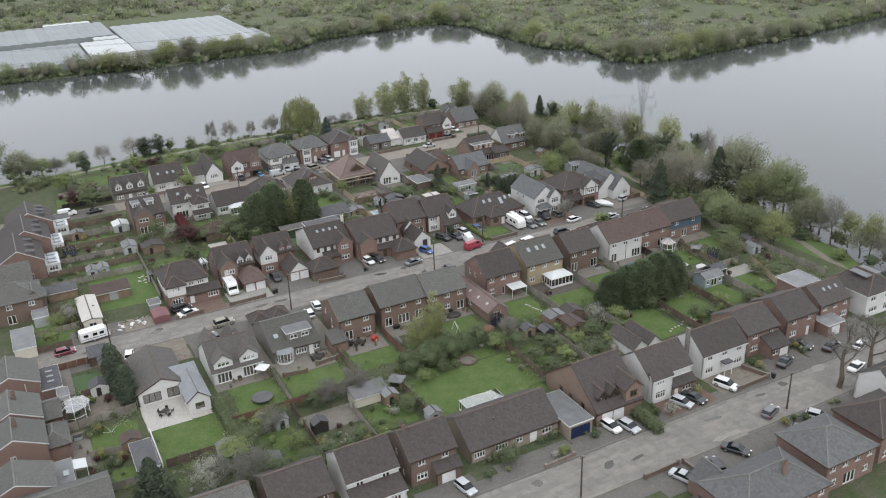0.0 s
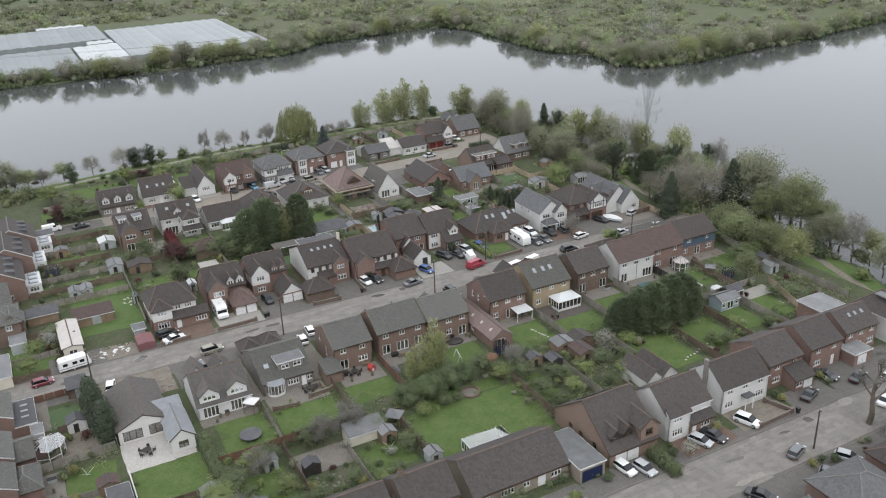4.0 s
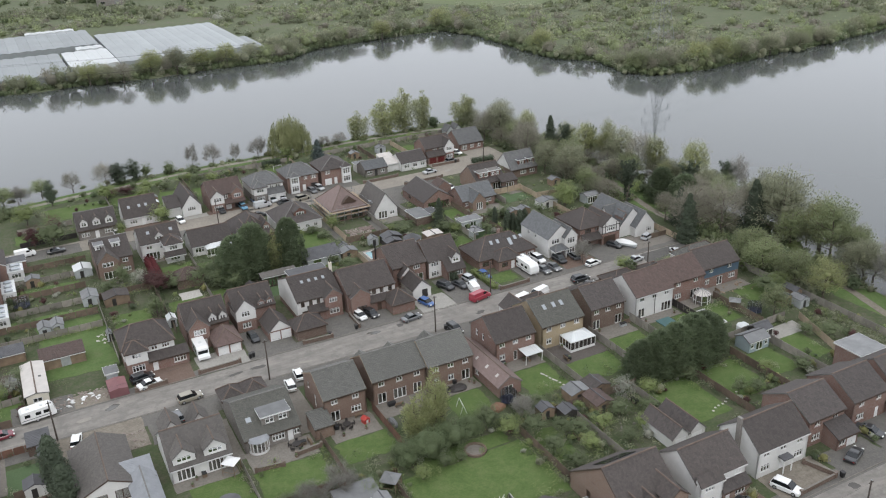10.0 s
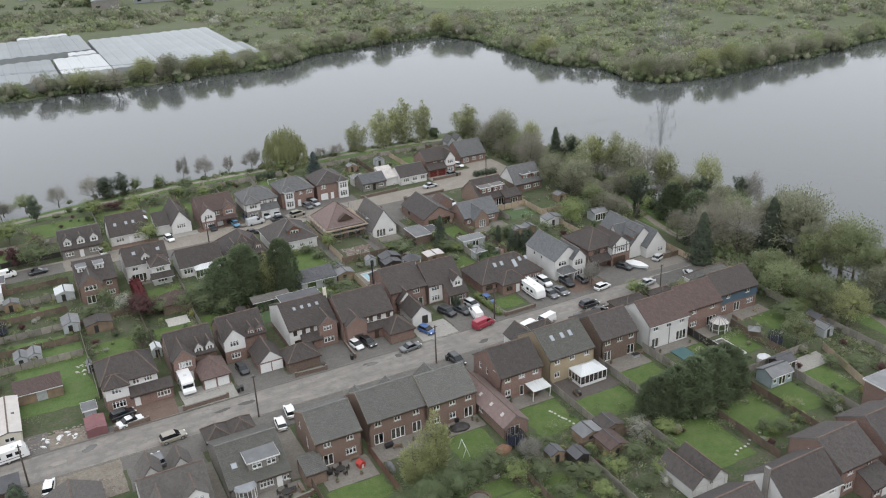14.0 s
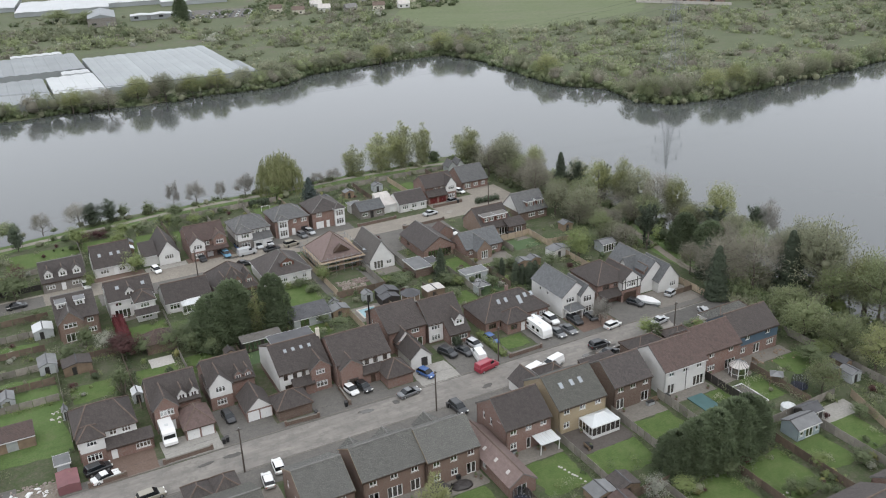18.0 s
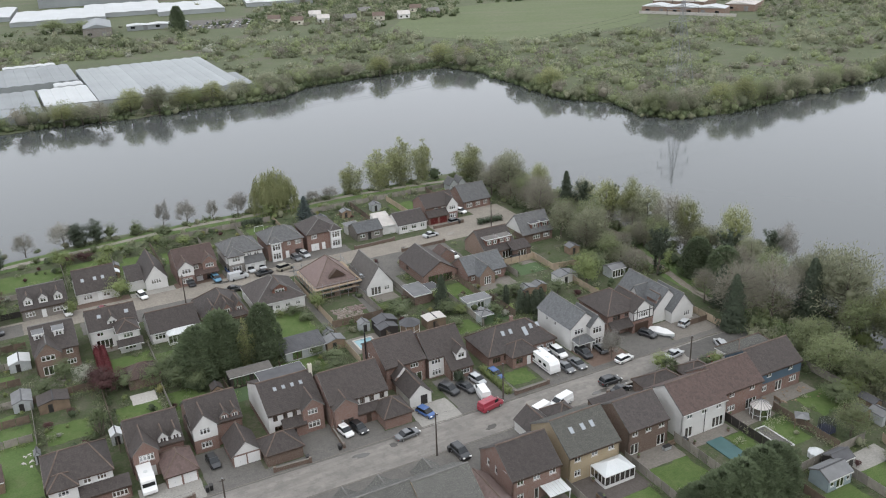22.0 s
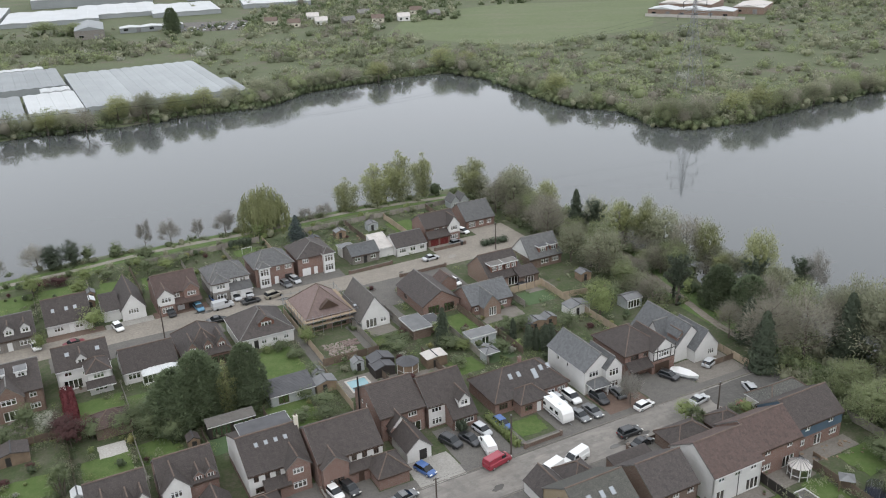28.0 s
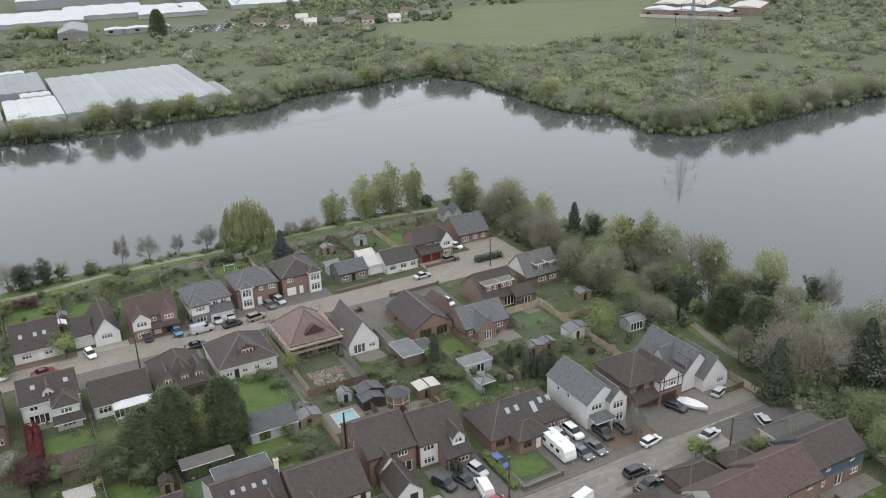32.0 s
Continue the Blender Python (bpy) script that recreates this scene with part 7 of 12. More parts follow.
def conifer_crown(s):
    return spire(8, 2.4, 1900, 0.36, lambda z: (1.05 - z) ** 0.75)


def column_crown(s):
    return spire(7, 1.5, 1300, 0.3, lambda z: np.minimum(1, (1.03 - z) * 2.6) ** 0.6 * np.minimum(1, 0.6 + z * 2), 0.08)


def dense_crown(s):
    """A tall evergreen mass: upswept feathery fronds over a rounded cone, with several leaders."""
    n = 5800
    f = RNG.uniform(0, 1, n)
    z = 10.0 * f ** 0.72
    a = RNG.uniform(0, 2 * np.pi, n)
    ribs = 0.1 * np.sin(a * 7 + s) + 0.07 * np.sin(a * 13 + z * 0.6 + s) + 0.07 * np.sin(z * 2.1 + a * 3)
    r = 3.8 * (1 - (z / 10.4) ** 2.0) ** 0.62 * (1 + ribs) * RNG.uniform(0.84, 1.05, n)
    out = np.stack([np.cos(a), np.sin(a), np.full(n, 0.55)], -1)
    fronds = twigs(np.stack([r * np.cos(a), r * np.sin(a), z], -1), out, 0.7, 0.2, 0.5)
    k = np.linspace(0.05, 0.84, 11)
    body = lumps(np.stack([0 * k, 0 * k, k * 9.0], -1), np.stack([3.3 * (1 - k ** 2) ** 0.62, 3.3 * (1 - k ** 2) ** 0.62, np.full(11, 0.9)], -1))
    return joined([fronds, body])


stub = lambda h, r: (lambda s: Mesh().tube((0, 0, -0.3), (0, 0, h), r, r * 0.3, 7))
tree_kind("conifer", "dark green conical conifer in a garden", 8, 5, stub(7.4, 0.16), conifer_crown, "leaf_dark")
tree_kind("blue_spruce", "blue-grey spruce tree in a garden", 8, 5, stub(7.4, 0.16), conifer_crown, "leaf_blue")
tree_kind("cypress", "dense dark green columnar cypress", 7, 3, stub(6.4, 0.12), column_crown, "leaf_dark")
tree_kind("leylandii", "tall dense clump of dark evergreen cypress", 10, 8.6, stub(8.5, 0.25), dense_crown, "leaf_cypress")
tree_kind("bright_cypress", "yellow-green columnar evergreen in a garden", 7, 3, stub(6.4, 0.12), column_crown, "leaf_bright")


def bush_crown(s):
    c = np.concatenate([[[0, 0, 0.7]], shell(6, 0.55, 0.55, 0.45, 0.7, -0.3) + [0, 0, 0.6]])
    return joined([clumps(c, np.r_[0.62, RNG.uniform(0.34, 0.52, 6)], 30, 0.2, 0.0), lumps(c[:1], np.array([0.5]))])


for kd, lf, lb in (("shrub", "leaf_mid", "rounded green shrub in a garden border"), ("dark_shrub", "leaf_hedge", "dark evergreen shrub in a garden border"), ("bright_shrub", "leaf_bright", "bright green shrub in a garden border"), ("red_shrub", "leaf_red", "red-leaved shrub in a garden border"),
                   ("crimson_shrub", "leaf_crimson", "crimson-leaved shrub in a garden hedge"), ("yellow_shrub", "leaf_yellow", "yellow-leaved shrub in a garden border"), ("pale_shrub", "blossom", "white flowering shrub in a garden border"), ("olive_shrub", "leaf_olive", "straggly olive-brown shrub in a border")):
    tree_kind(kd, lb, 1.4, 2.0, stub(0.6, 0.05), bush_crown, lf, "shrub")


def hedge(u0, u1, v0, v1, h, leaf="leaf_hedge", label="clipped dark green garden hedge", name="hedge", rough=0.12):
    w, d = u1 - u0, v1 - v0
    n = int(min(5200, (w * d + 2 * h * (w + d)) * 30))
    area = np.array([w * d, w * h, w * h, d * h, d * h])
    pick = RNG.choice(5, n, p=area / area.sum())
    p = RNG.uniform(0, 1, (n, 3))
    o = np.array([(0, 0, 1), (0, -1, 0), (0, 1, 0), (-1, 0, 0), (1, 0, 0)], float)[pick]
    for k, (ax, val) in enumerate(((2, 1), (1, 0), (1, 1), (0, 0), (0, 1))):
        p[pick == k, ax] = val
    q = p * [w, d, h] + RNG.normal(size=p.shape) * rough
    q[:, 2] = np.clip(q[:, 2] + 0.18 * np.sin(q[:, 0] * 1.9) * (p[:, 2] > 0.9), 0.05, None)
    ob = thing(name, spot(u0, v0), label, "hedge")
    part("leaves", fast_mesh("leaves", *cards(q, 0.26, 0.65, 0.2, o, 0.55), leaf), None, ob)
    k = max(2, round(w / 1.2)), max(1, round(d / 1.2))
    g = np.array([((i + 0.5) * w / k[0], (j + 0.5) * d / k[1], h * 0.5) for i in range(k[0]) for j in range(k[1])])
    part("inner_growth", fast_mesh("inner_growth", *lumps(g, np.tile([w / k[0] * 0.62, d / k[1] * 0.55, h * 0.52], (len(g), 1))), leaf), None, ob)
    return ob


# trees named by their places along the lake path and the eastern belt
LAKE_ROW = (("budding_tree", 37.7, 305.2, 7.6, 8.0), ("ivy_bush", 41.2, 303.3, 7.9, 5.9), ("ivy_bush", 46.1, 303.7, 8.2, 4.8), ("garden_tree", 50.0, 304.7, 5.2, 4.8), ("garden_tree", 57.0, 303.7, 5.0, 4.4),
            ("bare_tree", 65.0, 306.3, 9.0, 5.4), ("bare_tree", 71.5, 305.3, 8.2, 7.2), ("bare_tree", 79.1, 304.6, 7.2, 4.4), ("bare_tree", 86.6, 303.8, 8.4, 7.9), ("weeping_willow", 97.7, 303.6, 13.0, 15.6),
            ("bright_tree", 94.2, 297.6, 5.1, 5.0), ("blue_spruce", 102.3, 288.8, 7.4, 5.4), ("bare_tree", 110.0, 303.4, 4.6, 6.0), ("bare_tree", 115.4, 303.2, 5.0, 6.4), ("riverside_willow", 123.4, 305.4, 11.0, 8.8),
            ("riverside_willow", 133.6, 306.2, 13.5, 12.6), ("riverside_willow", 141.5, 306.2, 16.3, 12.2), ("riverside_willow", 149.0, 304.6, 15.1, 8.4), ("dark_shrub", 152.6, 303.6, 5.4, 7.0), ("riverside_willow", 163.2, 299.0, 12.4, 12.4))
BELT_NORTH = (("lakeside_tree", 165.0, 276.5, 15.0, 11.8), ("budding_tree", 160.0, 279.0, 11.0, 9.0), ("ash_tree", 169.4, 266.8, 12.4, 7.6), ("budding_tree", 159.0, 250.5, 13.6, 10.0), ("budding_tree", 163.0, 258.0, 12.0, 9.5),
              ("conifer", 169.4, 252.5, 13.0, 6.0), ("ivy_tree", 171.2, 246.5, 13.5, 7.4), ("lakeside_tree", 173.0, 249.0, 12.0, 8.4), ("ash_tree", 172.6, 238.4, 14.3, 9.6), ("ivy_tree", 175.5, 238.9, 14.1, 4.6),
              ("ash_tree", 178.7, 234.5, 14.7, 7.0), ("lakeside_tree", 178.6, 227.8, 14.1, 10.4), ("budding_tree", 178.4, 219.4, 14.7, 9.4), ("ash_tree", 181.2, 215.7, 13.9, 8.6), ("lakeside_tree", 160.0, 227.6, 12.0, 11.4),
              ("broadleaf_tree", 165.4, 236.0, 11.4, 9.6), ("lakeside_tree", 157.4, 237.6, 10.4, 8.6), ("broadleaf_tree", 157.6, 217.4, 7.4, 7.6), ("bright_tree", 144.4, 208.8, 8.4, 7.4))
BELT_MIDDLE = (("ivy_tree", 162.8, 204.8, 14.0, 6.6), ("ivy_tree", 164.6, 207.6, 12.0, 6.0), ("leylandii", 170.4, 199.6, 9.6, 9.4), ("ash_tree", 178.6, 207.5, 8.6, 6.4), ("ash_tree", 182.5, 200.4, 16.0, 9.6), ("ivy_tree", 179.4, 198.4, 12.0, 7.6),
               ("leylandii", 172.2, 192.6, 9.4, 10.4), ("ivy_tree", 187.0, 192.6, 12.6, 7.0), ("bare_tree", 189.0, 190.6, 13.6, 8.0), ("conifer", 163.4, 184.4, 10.0, 6.0), ("budding_tree", 161.2, 187.4, 8.6, 6.6),
               ("budding_tree", 161.4, 177.4, 13.4, 13.4), ("budding_tree", 167.4, 173.6, 14.6, 12.6), ("conifer", 157.0, 174.4, 12.4, 6.8), ("conifer", 172.6, 168.4, 15.0, 8.0), ("lakeside_tree", 177.3, 164.0, 18.8, 16.4), ("lakeside_tree", 180.6, 172.4, 15.6, 11.0))
BELT_SOUTH = (("lakeside_tree", 180.4, 158.0, 9.4, 9.6), ("ash_tree", 178.4, 152.4, 9.0, 8.6), ("lakeside_tree", 181.0, 147.4, 8.6, 9.0), ("broadleaf_tree", 177.0, 160.6, 8.0, 9.0), ("lakeside_tree", 176.0, 136.0, 7.6, 9.0), ("ash_tree", 182.0, 166.0, 9.0, 9.0), ("broadleaf_tree", 175.4, 147.6, 17.4, 11.8), ("ash_tree", 179.0, 153.6, 14.6, 9.6), ("broadleaf_tree", 157.9, 151.0, 9.6, 10.6), ("broadleaf_tree", 159.4, 143.0, 9.0, 10.4), ("ash_tree", 159.6, 135.4, 9.6, 9.4), ("broadleaf_tree", 161.6, 158.4, 8.6, 9.0),
              ("bare_tree", 173.7, 130.6, 13.6, 8.4), ("ash_tree", 175.4, 127.0, 9.4, 7.0), ("ash_tree", 173.7, 119.6, 12.0, 6.6), ("lakeside_tree", 174.0, 140.4, 8.4, 9.0), ("lakeside_tree", 176.0, 110.0, 10.0, 9.6))
for k, u, v, h, w in LAKE_ROW + BELT_NORTH + BELT_MIDDLE + BELT_SOUTH:
    make_tree(k, u, v, h, w)
belt = random.Random(31)
for ua, ub, va, vb, n, kinds, h0, h1, w0, w1 in ((158, 164, 208, 236, 6, ("budding_tree", "lakeside_tree"), 5, 8, 6, 9), (171.5, 183, 136, 200, 14, ("lakeside_tree", "broadleaf_tree", "budding_tree"), 8, 13, 8, 11), (171.5, 184, 205, 245, 14, ("lakeside_tree", "broadleaf_tree", "budding_tree"), 6, 10, 7, 10), (160, 172, 244, 296, 16, ("lakeside_tree", "broadleaf_tree", "budding_tree"), 6, 10, 7, 10), (172, 180, 96, 126, 5, ("lakeside_tree", "budding_tree"), 7, 10, 7, 9)):
    for i in range(n):
        f = (i + belt.uniform(0.1, 0.9)) / n
        make_tree(kinds[i % len(kinds)], belt.uniform(ua, ub), va + (vb - va) * f, belt.uniform(h0, h1), belt.uniform(w0, w1))
for i in range(9):
    make_tree(("lakeside_tree", "broadleaf_tree", "budding_tree")[i % 3], -30 + i * 7.0 + belt.uniform(-2, 2), 303.6 + belt.uniform(-1.0, 1.0), belt.uniform(4, 7), belt.uniform(5, 8))
for i in range(46):
    v = 96 + i * 4.4 + 2.0 * math.sin(i * 2.1)
    u = 171.5 + 4.2 * math.sin(i * 1.9) + 1.5 * math.cos(i * 0.7)
    make_tree(("olive_shrub", "shrub", "bright_shrub", "dark_shrub")[(i * 7) % 4], u, v, 2.4 + 1.6 * abs(math.sin(i * 3.3)), 4.0 + 2.0 * abs(math.cos(i * 2.7)), "straggly bank shrub by the footpath")
for i in range(40):
    u = 26 + i * 3.6 + 1.4 * math.sin(i * 3.1)
    make_tree(("olive_shrub", "shrub", "dark_shrub", "bright_shrub")[(i * 5) % 4], u, 295.0 + 1.6 * math.sin(i * 1.7), 1.6 + 1.2 * abs(math.sin(i * 2.3)), 2.8 + 1.4 * abs(math.cos(i * 1.7)), "shrub along the lakeside footpath")
for i in range(30):
    u = -40 + i * 6.4 + 2 * math.sin(i * 2.3)
    make_tree(("olive_shrub", "shrub")[i % 2], u, 304.6 + 0.9 * math.sin(i * 1.3), 1.3 + 0.9 * abs(math.sin(i * 4.3)), 3.0 + 1.2 * abs(math.cos(i * 2.7)), "low waterside shrub on the bank")
for k, u, v, h, w in (("broadleaf_tree", -7.0, 304.0, 15.0, 15.0), ("lakeside_tree", 2.0, 302.0, 9.6, 12.0), ("broadleaf_tree", -22.0, 296.0, 13.0, 15.0), ("broadleaf_tree", 8.0, 300.0, 6.6, 9.0), ("bare_tree", 12.0, 301.0, 6.0, 6.0), ("ivy_bush", 20.6, 293.0, 8.8, 3.8), ("bright_tree", 12.9, 280.1, 6.9, 8.6), ("bright_tree", 46.1, 261.4, 5.6, 6.6), ("bright_tree", 45.0, 281.0, 5.0, 5.5), ("garden_tree", 62.0, 287.0, 5.0, 5.0), ("copper_tree", 19.0, 270.0, 5.4, 5.0)):
    make_tree(k, u, v, h, w)
# gardens between the middle road and the lane
for k, u, v, h, w in (("leylandii", 54.2, 212.4, 11.0, 11.6), ("leylandii", 58.8, 214.0, 12.4, 11.0), ("leylandii", 67.0, 212.4, 12.6, 8.8), ("tall_willow", 63.0, 211.4, 11.8, 5.2), ("garden_tree", 49.6, 211.6, 5.6, 6.0), ("garden_tree", 52.6, 208.6, 5.0, 5.0), ("copper_tree", 36.4, 215.0, 6.4, 5.0), ("copper_tree", 39.0, 218.0, 4.0, 5.0), ("blossom_tree", 33.4, 221.6, 4.6, 4.8), ("garden_tree", 33.9, 205.0, 4.8, 3.6), ("conifer", 108.9, 215.0, 8.6, 4.2), ("cypress", 121.8, 208.3, 5.6, 1.6), ("cypress", 123.2, 204.4, 5.6, 2.2), ("cypress", 124.4, 203.4, 5.0, 1.9), ("bright_tree", 148.6, 215.4, 6.0, 7.0), ("garden_tree", 151.4, 213.0, 5.0, 5.0), ("garden_tree", 50.0, 214.5, 5.0, 6.0), ("bare_tree", 128.2, 179.2, 6.0, 4.0), ("garden_tree", 142.0, 240.0, 5.0, 5.0), ("bright_tree", 144.4, 208.4, 7.0, 6.0)):
    make_tree(k, u, v, h, w)
def cordyline_crown(s):
    heads = np.array([(0, 0, 4.2), (0.9, 0.3, 3.4), (-0.8, 0.6, 3.6), (0.2, -0.9, 3.0), (-0.6, -0.6, 2.4), (1.2, -0.5, 2.2)])
    q = np.repeat(heads, 90, 0)
    way = RNG.normal(size=q.shape)
    way[:, 2] = way[:, 2] * 0.7 + 0.25
    return twigs(q, way, 1.0, 0.14, 0.1)


def cordyline_stems(s):
    b = Mesh()
    for x, y, z in ((0, 0, 4.2), (0.9, 0.3, 3.4), (-0.8, 0.6, 3.6), (0.2, -0.9, 3.0), (-0.6, -0.6, 2.4), (1.2, -0.5, 2.2)):
        b.tube((x * 0.3, y * 0.3, -0.2), (x, y, z), 0.1, 0.07, 6)
    return b


tree_kind("cordyline", "spiky green cordyline palm clump behind a wall", 4.9, 4.3, cordyline_stems, cordyline_crown, "leaf_mid")
make_tree("cordyline", 33.6, 201.6, 5.6, 4.6, "spiky green palm-like tree in a back garden")
make_tree("bare_tree", 127.6, 177.4, 6.4, 5.0)
make_tree("cordyline", 132.0, 165.6, 4.6, 4.3)
